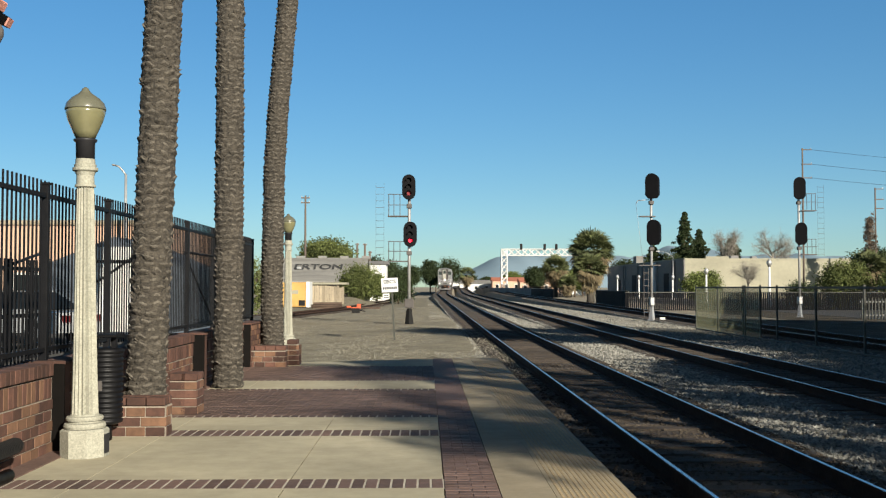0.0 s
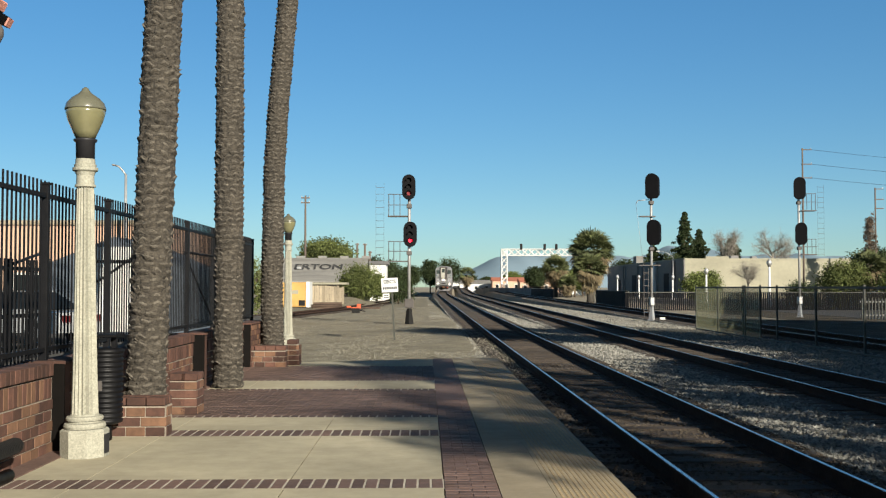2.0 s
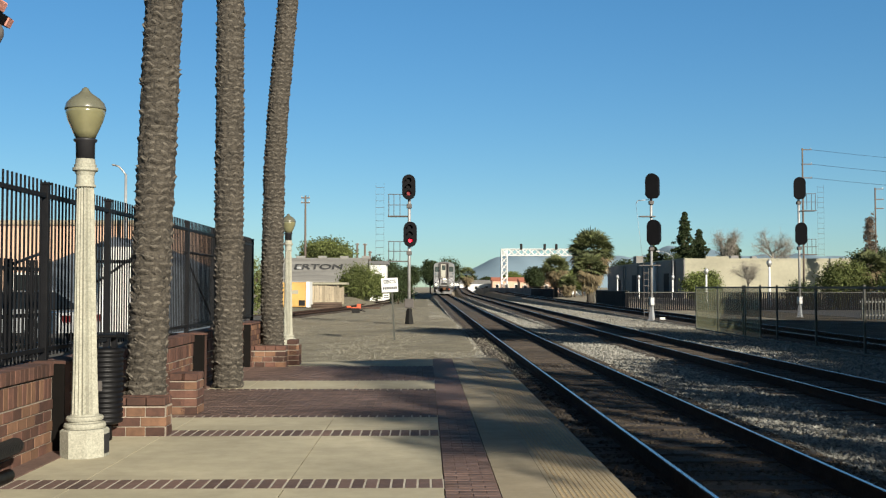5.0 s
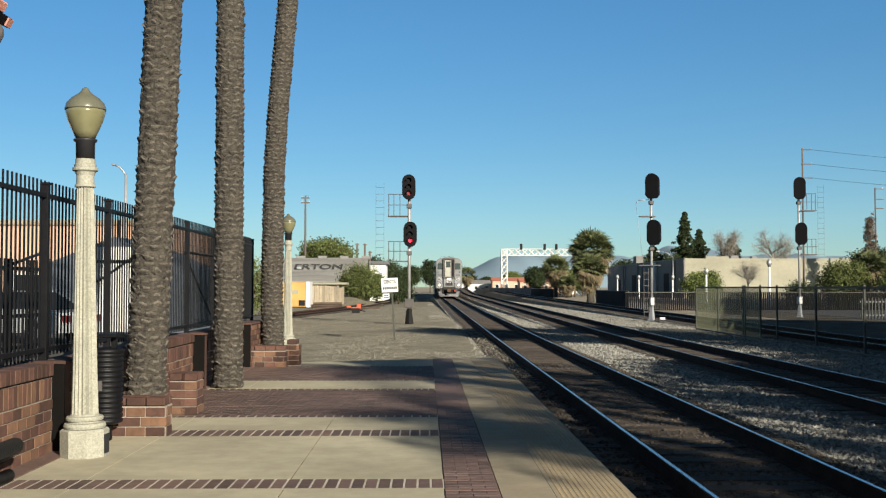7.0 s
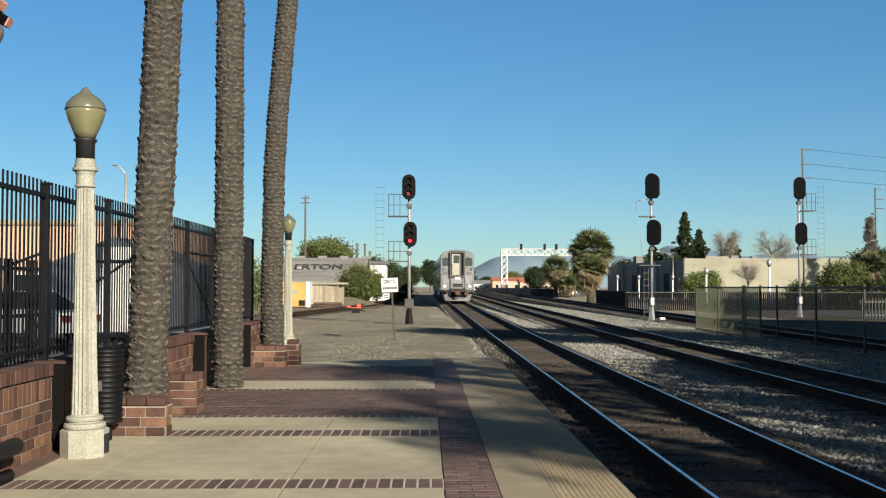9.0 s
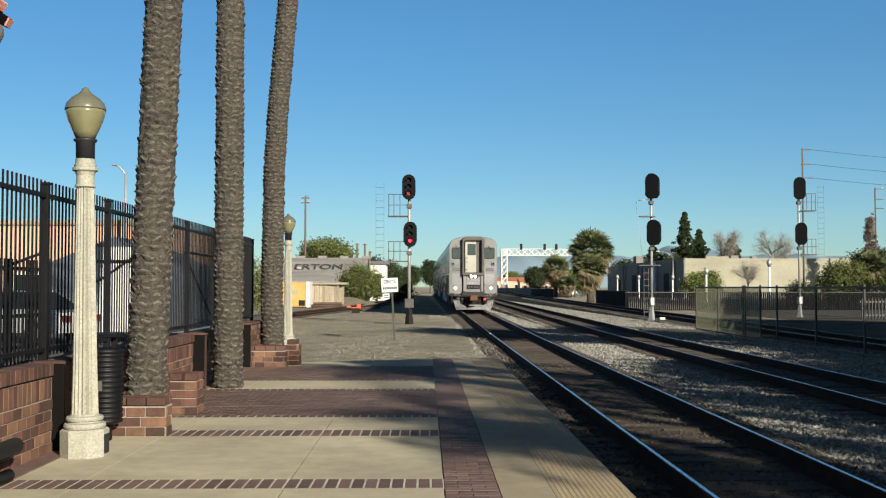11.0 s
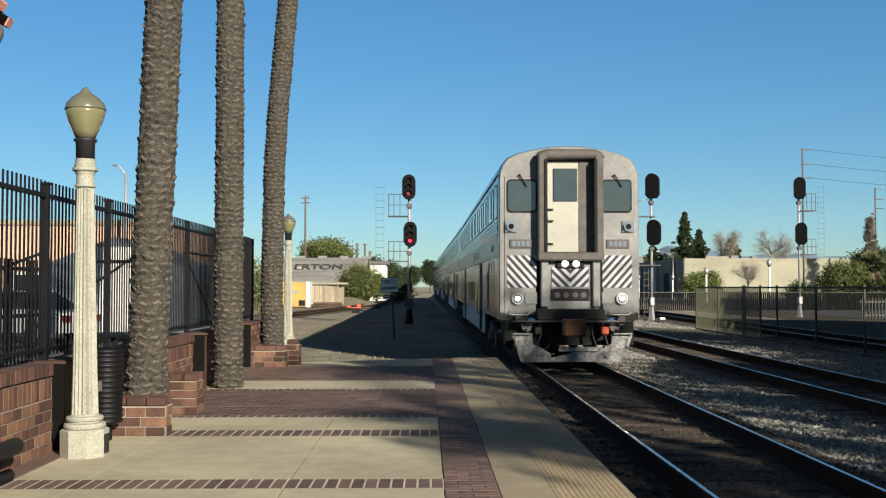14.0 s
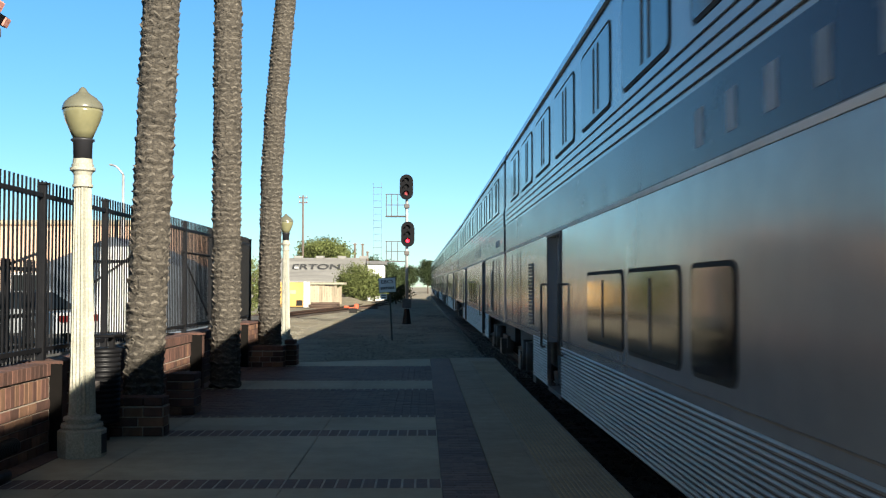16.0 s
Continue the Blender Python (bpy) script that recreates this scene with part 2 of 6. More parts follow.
    tyre=surf("tyre", (0.015, 0.015, 0.015), None, 8, 0.85, bump=0.2),
    taillight=surf("tail_lamp", (0.10, 0.014, 0.014), None, 4, 0.3, bump=0, stain=0),
)

# ---- mesh helpers


def box(bm, x0, x1, y0, y1, z0, z1, bevel=0.0):
    vs = [bm.verts.new((x, y, z)) for x in (x0, x1) for y in (y0, y1) for z in (z0, z1)]
    fs = [bm.faces.new([vs[i] for i in q]) for q in
          ((0, 1, 3, 2), (4, 6, 7, 5), (0, 4, 5, 1), (2, 3, 7, 6), (0, 2, 6, 4), (1, 5, 7, 3))]
    if bevel:
        es = {e for f in fs for e in f.edges}
        bmesh.ops.bevel(bm, geom=list(es), offset=bevel, segments=1, affect="EDGES", profile=0.5)
    return vs


def tube(bm, p0, p1, r0, r1=None, seg=10, caps=True):
    r1 = r0 if r1 is None else r1
    p0, p1 = Vector(p0), Vector(p1)
    q = (p1 - p0).to_track_quat("Z", "Y")
    rings = []
    for p, r in ((p0, r0), (p1, r1)):
        rings.append([bm.verts.new(p + q @ Vector((r * math.cos(2 * math.pi * i / seg), r * math.sin(2 * math.pi * i / seg), 0)))
                      for i in range(seg)])
    for i in range(seg):
        j = (i + 1) % seg
        f = bm.faces.new((rings[0][i], rings[0][j], rings[1][j], rings[1][i]))
        f.smooth = seg > 6
    if caps:
        bm.faces.new(rings[0][::-1])
        bm.faces.new(rings[1])


def sweep(bm, pts, r, seg=8, flat=1.0):
    """One unbroken tube through a row of points."""
    pts = [Vector(p) for p in pts]
    rings = []
    for k, p in enumerate(pts):
        d = (pts[min(k + 1, len(pts) - 1)] - pts[max(k - 1, 0)]).normalized()
        q = d.to_track_quat("Z", "Y")
        rings.append([bm.verts.new(p + q @ Vector((r * math.cos(2 * math.pi * i / seg), r * flat * math.sin(2 * math.pi * i / seg), 0))) for i in range(seg)])
    for a, b in zip(rings, rings[1:]):
        for i in range(seg):
            bm.faces.new((a[i], a[(i + 1) % seg], b[(i + 1) % seg], b[i])).smooth = seg > 5
    bm.faces.new(rings[0][::-1])
    bm.faces.new(rings[-1])


def lathe(bm, profile, seg=24, at=(0, 0, 0), smooth=True, wave=0.0):
    """Turn (radius, height) pairs about the z axis; wave flutes every other vertex inwards."""
    rings = []
    for r, z in profile:
        rings.append([bm.verts.new((at[0] + r * (1 - wave * (i % 2)) * math.cos(2 * math.pi * i / seg),
                                    at[1] + r * (1 - wave * (i % 2)) * math.sin(2 * math.pi * i / seg), at[2] + z)) for i in range(seg)])
    for a, b in zip(rings, rings[1:]):
        for i in range(seg):
            j = (i + 1) % seg
            bm.faces.new((a[i], a[j], b[j], b[i])).smooth = smooth
    bm.faces.new(rings[0][::-1])
    bm.faces.new(rings[-1])


def mesh_of(bm, name, material):
    me = bpy.data.meshes.new(name)
    bmesh.ops.recalc_face_normals(bm, faces=bm.faces)
    bm.to_mesh(me)
    bm.free()
    me.materials.append(material)
    return me


def part(name, bm, material, parent=None, label=""):
    """Link a bmesh as one mesh object, under a thing or a part."""
    ob = new(name, mesh_of(bm, name, material))
    ob.parent = parent
    return tagged(ob, label)


def piece(name, me, parent, x, y, z, rz=0.0):
    ob = new(name, me)
    ob.parent = parent
    ob.matrix_basis = pose(x, y, z, 0, 0, rz)
    return ob


def thing(name, at=(0, 0, 0), label="", category="", group="", kind="", rz=0.0):
    ob = new(name)
    ob.empty_display_size = 0.2
    ob.matrix_world = pose(*at, 0, 0, rz)
    return tagged(ob, label, category, group, kind)


def made(fn, *args, **kw):
    bm = bmesh.new()
    fn(bm, *args, **kw)
    return bm


def boxes(*lists, bevel=0.0):
    bm = bmesh.new()
    for b in lists:
        box(bm, *b, bevel=bevel)
    return bm


def tubes(*lists, seg=8):
    bm = bmesh.new()
    for p0, p1, r in lists:
        tube(bm, p0, p1, r, seg=seg)
    return bm


def raw(name, verts, faces, material, parent=None):
    me = bpy.data.meshes.new(name)
    me.from_pydata([tuple(v) for v in verts], [], [tuple(f) for f in faces])
    me.materials.append(material)
    ob = new(name, me)
    ob.parent = parent
    return ob


def words(name, text, size, m, material, parent=None, stretch=1.0):
    cu = bpy.data.curves.new(name, "FONT")
    cu.body, cu.size, cu.align_x, cu.align_y, cu.extrude, cu.offset = text, size, "CENTER", "CENTER", 0.004, size * 0.018
    tmp = bpy.data.objects.new(name, cu)
    scene.collection.objects.link(tmp)
    bpy.context.view_layer.update()
    me = bpy.data.meshes.new_from_object(tmp.evaluated_get(bpy.context.evaluated_depsgraph_get()))
    bpy.data.objects.remove(tmp)
    me.materials.clear()
    me.materials.append(material)
    me.transform(Matrix.Diagonal((stretch, 1, 1, 1)))
    ob = new(name, me)
    ob.parent = parent
    ob.matrix_basis = m
    return ob


# ---- the line of the tracks: straight, a slight drift to the left, then a wide bend to the right, on a gentle rise
def bend(y):
    q = min(max(0.0, y - 150.0), 37.0)
    return -0.0045 * max(0.0, y - 40.0) + 0.00042 * q * q + 0.031 * max(0.0, y - 187.0)


def lift(y):
    return 0.0051 * max(0.0, y - 35.0)


T1, T2, T3 = 3.13, 7.5, 14.3      # centre lines
RAIL = -0.2                        # top of rail; the platform's top is 0

# ---- ground
S = "structure"
g = 6000.0
ground = part("ground", boxes((-g, g, -g, g, -0.9, -0.42)), M["ballast"])
tagged(ground, "pale grey gravel and dirt ground along the railway", "ground", kind=S)


def yard():
    """The worn dirt shoulder beside the first track, gently uneven."""
    bm = bmesh.new()
    nx, ny = 40, 100
    vs = [[None] * (ny + 1) for _ in range(nx + 1)]
    for i in range(nx + 1):
        for j in range(ny + 1):
            x = -26 + 28.0 * i / nx
            y = 20.5 + 150 * (j / ny) ** 1.6
            z = -0.33 + 0.06 * noise.noise((x * 0.35, y * 0.2, 3)) + 0.02 * noise.noise((x * 1.7, y * 1.1, 9))
            z += 0.85 * math.exp(-((x + 8.0) / 2.1) ** 2 - ((y - 107) / 6.0) ** 2)
            if i == nx or j == ny or i == 0:
                z = -0.45
            vs[i][j] = bm.verts.new((x, y, z))
    for i in range(nx):
        for j in range(ny):
            bm.faces.new((vs[i][j], vs[i + 1][j], vs[i + 1][j + 1], vs[i][j + 1])).smooth = True
    ob = part("dirt_shoulder", bm, M["dirt"])
    tagged(ob, "bare tan dirt and gravel beside the track", "dirt", kind=S)


yard()


def gravel(name, label, n, x0, x1, y0, y1, z, s0, s1, material, seed, banks=()):
    """Loose stones, each a small jittered eight-sided lump, thicker towards the near end."""
    rng = np.random.default_rng(seed)
    base = np.array([(1, 0, 0), (-1, 0, 0), (0, 1, 0), (0, -1, 0), (0, 0, 1), (0, 0, -1)], float)
    tri = np.array([(0, 2, 4), (2, 1, 4), (1, 3, 4), (3, 0, 4), (2, 0, 5), (1, 2, 5), (3, 1, 5), (0, 3, 5)])
    u = rng.random(n)
    ys = y0 * (y1 / y0) ** u
    xs = x0 + (x1 - x0) * rng.random(n)
    size = s0 + (s1 - s0) * rng.random(n) ** 2
    v = base[None] * (0.65 + 0.7 * rng.random((n, 6, 1)))
    a = rng.random(n) * 6.283
    b = rng.random(n) * 6.283
    ca, sa, cb, sb = np.cos(a), np.sin(a), np.cos(b), np.sin(b)
    x, y, zz = v[..., 0].copy(), v[..., 1].copy(), v[..., 2].copy()
    y2, z2 = y * cb[:, None] - zz * sb[:, None], y * sb[:, None] + zz * cb[:, None]
    x3, y3 = x * ca[:, None] - y2 * sa[:, None], x * sa[:, None] + y2 * ca[:, None]
    P = np.stack([x3, y3, z2 * 0.75], -1) * size[:, None, None]
    zs = np.full(n, float(z))
    rise = 0.0051 * np.maximum(0.0, ys - 35.0)
    for c in banks:
        off = np.abs(xs - c + 0.0045 * np.maximum(0.0, ys - 40.0))
        zs = np.maximum(zs, RAIL - 0.262 + rise - np.maximum(0.0, off - 1.6) * 1.216)
    P += np.stack([xs, ys, zs + size * 0.35], -1)[:, None]
    F = (tri[None] + (np.arange(n) * 6)[:, None, None]).reshape(-1, 3)
    ob = raw(name, P.reshape(-1, 3).tolist(), F.tolist(), material)
    return tagged(ob, label, "gravel", kind="stuff")


gravel("ballast", "pale grey crushed-stone ballast between the tracks", 34000, 4.25, 6.45, 8.5, 140, -0.42, 0.022, 0.055, M["stones"], 1, (T1, T2))
gravel("ballast", "grey crushed-stone ballast beside the fence", 24000, 8.95, 13.0, 17, 140, -0.42, 0.022, 0.055, M["stones"], 2, (T2, T3))
gravel("ballast", "tan crushed-stone ballast on the bank of the first track", 9000, 0.2, 1.62, 24, 140, -0.36, 0.015, 0.045, M["stones"], 5, (T1,))
gravel("gravel", "pale loose gravel on the dirt at the platform's end", 36000, -7.5, 2.2, 21.3, 95, -0.33, 0.008, 0.024, M["pebble"], 3)
gravel("ballast", "dark ballast crumbs in the gap by the platform", 5000, 1.56, 2.3, 7.0, 45, -0.385, 0.015, 0.04, M["gap_stone"], 4)


# ---- tracks
def rail_mesh(x, y0, y1, sec, material):
    """Sweep a section along the line of a track."""
    ys = [y0] + [y for y in range(35, int(y1), 10) if y > y0] + [y1]
    bm = bmesh.new()
    rows = [[bm.verts.new((x + bend(yy) + sx, yy, RAIL + lift(yy) + sz)) for sx, sz in sec] for yy in ys]
    k = len(sec)
    for a, b in zip(rows, rows[1:]):
        for i in range(k):
            bm.faces.new((a[i], a[(i + 1) % k], b[(i + 1) % k], b[i]))
    bm.faces.new(rows[0])
    bm.faces.new(rows[-1][::-1])
    return bm


WEB = [(-0.034, -0.0015), (-0.036, -0.036), (-0.010, -0.048), (-0.010, -0.145), (-0.072, -0.158), (-0.072, -0.172),
       (0.072, -0.172), (0.072, -0.158), (0.010, -0.145), (0.010, -0.048), (0.036, -0.036), (0.034, -0.0015)]
HEAD = [(-0.018, 0.0), (-0.021, -0.003), (0.021, -0.003), (0.018, 0.0)]


def track(x, y0, y1, label, ties_to):
    t = thing("railway_track", (0, 0, 0), label, "railway track", "tracks")
    for side in (-0.7525, 0.7525):
        r = part("rail", rail_mesh(x + side, y0, y1, WEB, M["rust"]), M["rust"], t, "rust-brown steel rail")
        part("rail_head", rail_mesh(x + side, y0, y1, HEAD, M["railtop"]), M["railtop"], r, "polished steel running surface")
    bed = rail_mesh(x, y0, y1, [(-1.33, -0.182), (1.38, -0.182), (1.6, -0.26), (1.6, -0.5), (-1.6, -0.5), (-1.6, -0.26)], None)
    part("track_bed", bed, M["dark_dirt"], t, "dark oily dirt and fines between the rails")
    toe = rail_mesh(x, 45, y1, [(-1.6, -0.255), (1.6, -0.255), (3.2, -2.2), (-3.2, -2.2)], None)
    part("embankment", toe, M["ballast"], t, "grey ballast bank")
    bm = bmesh.new()
    box(bm, -1.3, 1.3, -0.115, 0.115, -0.15, 0.0, bevel=0.008)
    me = mesh_of(bm, "tie", M["tie"])
    y = y0 + 0.3
    while y < ties_to:
        piece("tie", me, t, x + bend(y) + random.uniform(-0.04, 0.04), y, -0.368 + lift(y) + random.uniform(-0.008, 0.008), random.uniform(-0.6, 0.6))
        y += 0.52
    return t


track(T1, -70, 420, "straight railway track with polished rails on dark ties", 60)
track(T2, -70, 420, "second railway track on dark ties in pale ballast", 75)
track(T3, -40, 420, "far railway track with rusty rails beyond the fence", 20)

for k, (x, n) in enumerate(((T1, 9000), (T2, 7000))):
    gravel("track_fines", "dark crumbs of stone between the rails", n, x - 0.70, x + 0.70, 7.5, 60, RAIL - 0.185, 0.010, 0.03, M["crumb"], 21 + k)
gravel("track_fines", "dark crumbs of stone beside the rail", 4000, T1 + 0.8, T1 + 1.35, 8.5, 50, RAIL - 0.185, 0.012, 0.035, M["crumb"], 24)

oil = part("oily_ballast", boxes((1.525, 2.32, -30, 45, -0.5, -0.374)), M["gap_stone"])
tagged(oil, "near-black oily ballast in the gap beside the platform", "ballast", kind=S)


# ---- platform
def quad_slab(xa, xb, ya, yb, yc, yd, z0, z1):
    """A slab whose far end is skewed: ya, yb near at xa, xb; yc, yd far at xa, xb."""
    bm = bmesh.new()
    v = [bm.verts.new(p) for p in ((xa, ya, z0), (xb, yb, z0), (xb, yd, z0), (xa, yc, z0), (xa, ya, z1), (xb, yb, z1), (xb, yd, z1), (xa, yc, z1))]
    for q in ((0, 3, 2, 1), (4, 5, 6, 7), (0, 1, 5, 4), (1, 2, 6, 5), (2, 3, 7, 6), (3, 0, 4, 7)):
        bm.faces.new([v[i] for i in q])
    return bm


def far_end(x):
    return 21.1 + (x + 2.7) * 0.40


platform = part("platform", quad_slab(-3.43, 1.52, -30, -30, far_end(-3.43), far_end(1.52), -0.5, -0.03), M["kerb"])
tagged(platform, "long station platform of tan concrete with brick bands and a textured edge", "platform", kind=S)
XW, XS0, XS1, XT = -3.43, 0.14, 0.55, 0.95
JOINTS = (-3.43, -2.68, -1.07, 0.14)
BANDS = ((-30, 3.9), (4.3, 7.97), (8.34, 10.75), (11.18, 12.28), (15.7, 17.04), (20.2, 99))
gap = 0.005
for ya, yb in BANDS:
    for xa, xb in zip(JOINTS, JOINTS[1:]):
        e0, e1 = min(yb, far_end(xa)), min(yb, far_end(xb))
        part("concrete_slab", quad_slab(xa + gap, xb - gap, ya, ya, e0, e1, -0.03, 0.0), M["concrete"], platform)
ya = -30.0
while ya < 22:
    yb = ya + 3.05
    part("concrete_slab", quad_slab(XS1 + gap, XT - gap, ya, ya, min(yb - 0.01, far_end(XS1)), min(yb - 0.01, far_end(XT)), -0.03, 0.0), M["kerb"], platform)
    ya = yb
# textured warning strip with long ribs
tac = boxes((XT, 1.52, -30, far_end(XT) - 0.02, -0.03, -0.001))
part("warning_strip", tac, M["kerb"], platform, "worn tan textured warning strip along the edge")
V, F = [], []
for k in range(13):
    for j in range(210):
        x, y = XT + 0.045 + k * 0.04, 6.6 + j * 0.071
        b = len(V)
        V.extend([(x + sx * 0.015, y + sy * 0.026, -0.004) for sx, sy in ((-1, -1.3), (1, -1.3), (1, 1.3), (-1, 1.3))])
        V.extend([(x + sx * 0.008, y + sy * 0.029, 0.002) for sx, sy in ((-1, -1), (1, -1), (1, 1), (-1, 1))])
        F.extend([(b + 4, b + 5, b + 6, b + 7), (b, b + 1, b + 5, b + 4), (b + 1, b + 2, b + 6, b + 5), (b + 2, b + 3, b + 7, b + 6), (b + 3, b, b + 4, b + 7)])
tagged(raw("warning_bump", V, F, M["tactile"], platform), "rows of worn yellowish bumps", kind="stuff")


def paver_mesh(w, d, seam=0.008):
    return mesh_of(boxes((-w / 2 + seam, w / 2 - seam, -d / 2 + 0.004, d / 2 - 0.004, -0.03, 0.001), bevel=0.003), "paver", M["paver"])


pm = paver_mesh(0.1013, 0.38)
pv = part("mortar_bed", boxes((XW, XS0, 7.96, 8.35, -0.031, -0.002), (XW, XS0, 10.74, 11.19, -0.031, -0.002), (XW, XS0, 3.89, 4.31, -0.031, -0.002)), M["mortar"], platform)
pm2 = paver_mesh(0.1013, 0.44)
for k in range(35):
    x = XS0 - 0.051 - k * 0.102
    piece("paver", pm, platform, x, 8.155, 0)
    piece("paver", pm2, platform, x, 10.965, 0)
# lengthwise strip of pavers
pl = paver_mesh(0.202, 0.1, 0.0025)
part("mortar_bed", boxes((XS0 + 0.001, XS1 - 0.001, -30, far_end(0.35) - 0.02, -0.031, -0.004)), M["paver"], platform)
y = 7.3
row = 0
while y < 14.2:
    for x in ((0.242, 0.448) if row % 2 == 0 else (0.345,)):
        piece("paver", pl, platform, x, y, 0)
    if row % 2:
        for x in (0.192, 0.498):
            piece("half_paver", bpy.data.meshes.get("half_paver") or mesh_of(boxes((-0.047, 0.047, -0.046, 0.046, -0.03, 0.001), bevel=0.003), "half_paver", M["paver"]), platform, x, y, 0)
    y += 0.102
    row += 1


def paver_field(name, x0, x1, ya, yb):
    """A broad band of small pavers in running bond, with a soldier row along both rims."""
    V, F = [], []

    def one(xa, xb, yc, yd):
        b = len(V)
        zt = 0.001 + random.uniform(-0.0015, 0.0015)
        i = 0.004
        V.extend([(xa, yc, -0.02), (xb, yc, -0.02), (xb, yd, -0.02), (xa, yd, -0.02),
                  (xa + i, yc + i, zt), (xb - i, yc + i, zt), (xb - i, yd - i, zt), (xa + i, yd - i, zt)])
        F.extend([(b + 4, b + 5, b + 6, b + 7), (b, b + 1, b + 5, b + 4), (b + 1, b + 2, b + 6, b + 5), (b + 2, b + 3, b + 7, b + 6), (b + 3, b, b + 4, b + 7)])

    for yc, yd in ((ya, ya + 0.2), (yb - 0.2, yb)):
        x = x1
        while x > x0 + 0.05:
            one(x - 0.095, x - 0.007, yc, yd)
            x -= 0.102
    y, r = ya + 0.204, 0
    while y < yb - 0.29:
        x = x1 - (0.1 if r % 2 else 0.0)
        if r % 2:
            one(x1 - 0.098, x1, y, y + 0.097)
        while x > x0 + 0.1:
            one(x - 0.198, x - 0.003, y, y + 0.097)
            x -= 0.201
        y += 0.1005
        r += 1
    ob = raw("paver_band", V, F, M["paver"], platform)
    tagged(ob, "broad band of dark brown brick pavers", kind="stuff")
    part("mortar_bed", boxes((x0, x1, ya, ya + 0.202, -0.031, -0.004), (x0, x1, yb - 0.202, yb, -0.031, -0.004)), M["mortar"], platform)
    part("sand_bed", boxes((x0, x1, ya + 0.203, yb - 0.203, -0.031, -0.006)), M["dark_dirt"], platform)


paver_field("near", XW, XS0, 12.28, 15.7)
paver_field("far", XW, XS0, 17.04, 20.2)

# ---- low brick wall with fence
brick_me = [mesh_of(boxes((-0.01, 0.012, -0.095, 0.095, -0.044, 0.044), bevel=0.004), "brick", m) for m in (M["brick"], M["brick_tan"])]
sold_me = [mesh_of(boxes((-0.01, 0.014, -0.044, 0.044, -0.09, 0.09), bevel=0.004), "brick", m) for m in (M["brick"], M["brick_tan"])]
cop_me = mesh_of(boxes((-0.02, 0.30, -0.0475, 0.0475, -0.055, 0.06), bevel=0.006), "brick", M["brick"])
WX = -3.45


def wall_run(name, y0, y1):
    core = part(name, boxes((WX - 0.28, WX, y0, y1, -0.45, 0.69)), M["joint"])
    tagged(core, "low red-brick wall with a soldier course and rowlock coping", "wall", kind=S)
    nrow = 5
    for r in range(nrow):
        y = y0 + (0.1 if r % 2 else 0.0) + 0.1
        while y < y1 - 0.02:
            piece("brick", brick_me[1 if random.random() < 0.36 else 0], core, WX, min(y, y1 - 0.1), 0.05 + r * 0.0985)
            y += 0.2
    y = y0 + 0.05
    while y < y1:
        piece("brick", sold_me[1 if random.random() < 0.2 else 0], core, WX, y, 0.595)
        piece("brick", cop_me, core, WX - 0.27, y, 0.76)
        y += 0.1
    part("footing", boxes((WX, WX + 0.2, y0, y1, -0.03, 0.012)), M["paver"], core, "dark footing strip")
    return core


wall_run("wall_1", 7.0, 9.74)
wall_run("wall_2", 9.9, 15.55)
wall_run("wall_3", 15.75, 19.8)
part("wall_4", boxes((WX - 0.28, WX, -14, 7.0, -0.45, 0.82)), M["brick"])
tagged(bpy.data.objects["wall_4"], "low red-brick wall along the platform", "wall", kind=S)


def pilaster(y, d, deep):
    p = thing("brick_pilaster", (WX, y, 0), "brick pilaster on the low wall, its face's shade a near-black sheet", "pilaster", "wall pilasters")
    part("shaft", boxes((-0.28, d, 0.0, deep, -0.3, 0.80)), M["brick"], p)
    # near-black sheet paints the shade on the pilaster's near face
    part("face_plate", boxes((-0.02, d + 0.004, -0.02, -0.003, 0.0, 0.81)), M["plate"], p, "near-black sheet standing in for shade on the face")
    part("cap", boxes((-0.30, d + 0.02, -0.02, deep, 0.803, 0.835), bevel=0.006), M["brick"], p)
    return p


def end_bricks(p, d, deep):
    for r in range(8):
        y = 0.1 + (0.1 if r % 2 else 0.0)
        while y < deep:
            piece("brick", brick_me[1 if random.random() < 0.36 else 0], p, d, min(y, deep - 0.1), 0.05 + r * 0.0985)
            y += 0.2


pilaster(9.76, 0.11, 0.14)
pilaster(15.57, 0.17, 0.17)
end_bricks(pilaster(19.82, 0.14, 1.75), 0.14, 1.75)


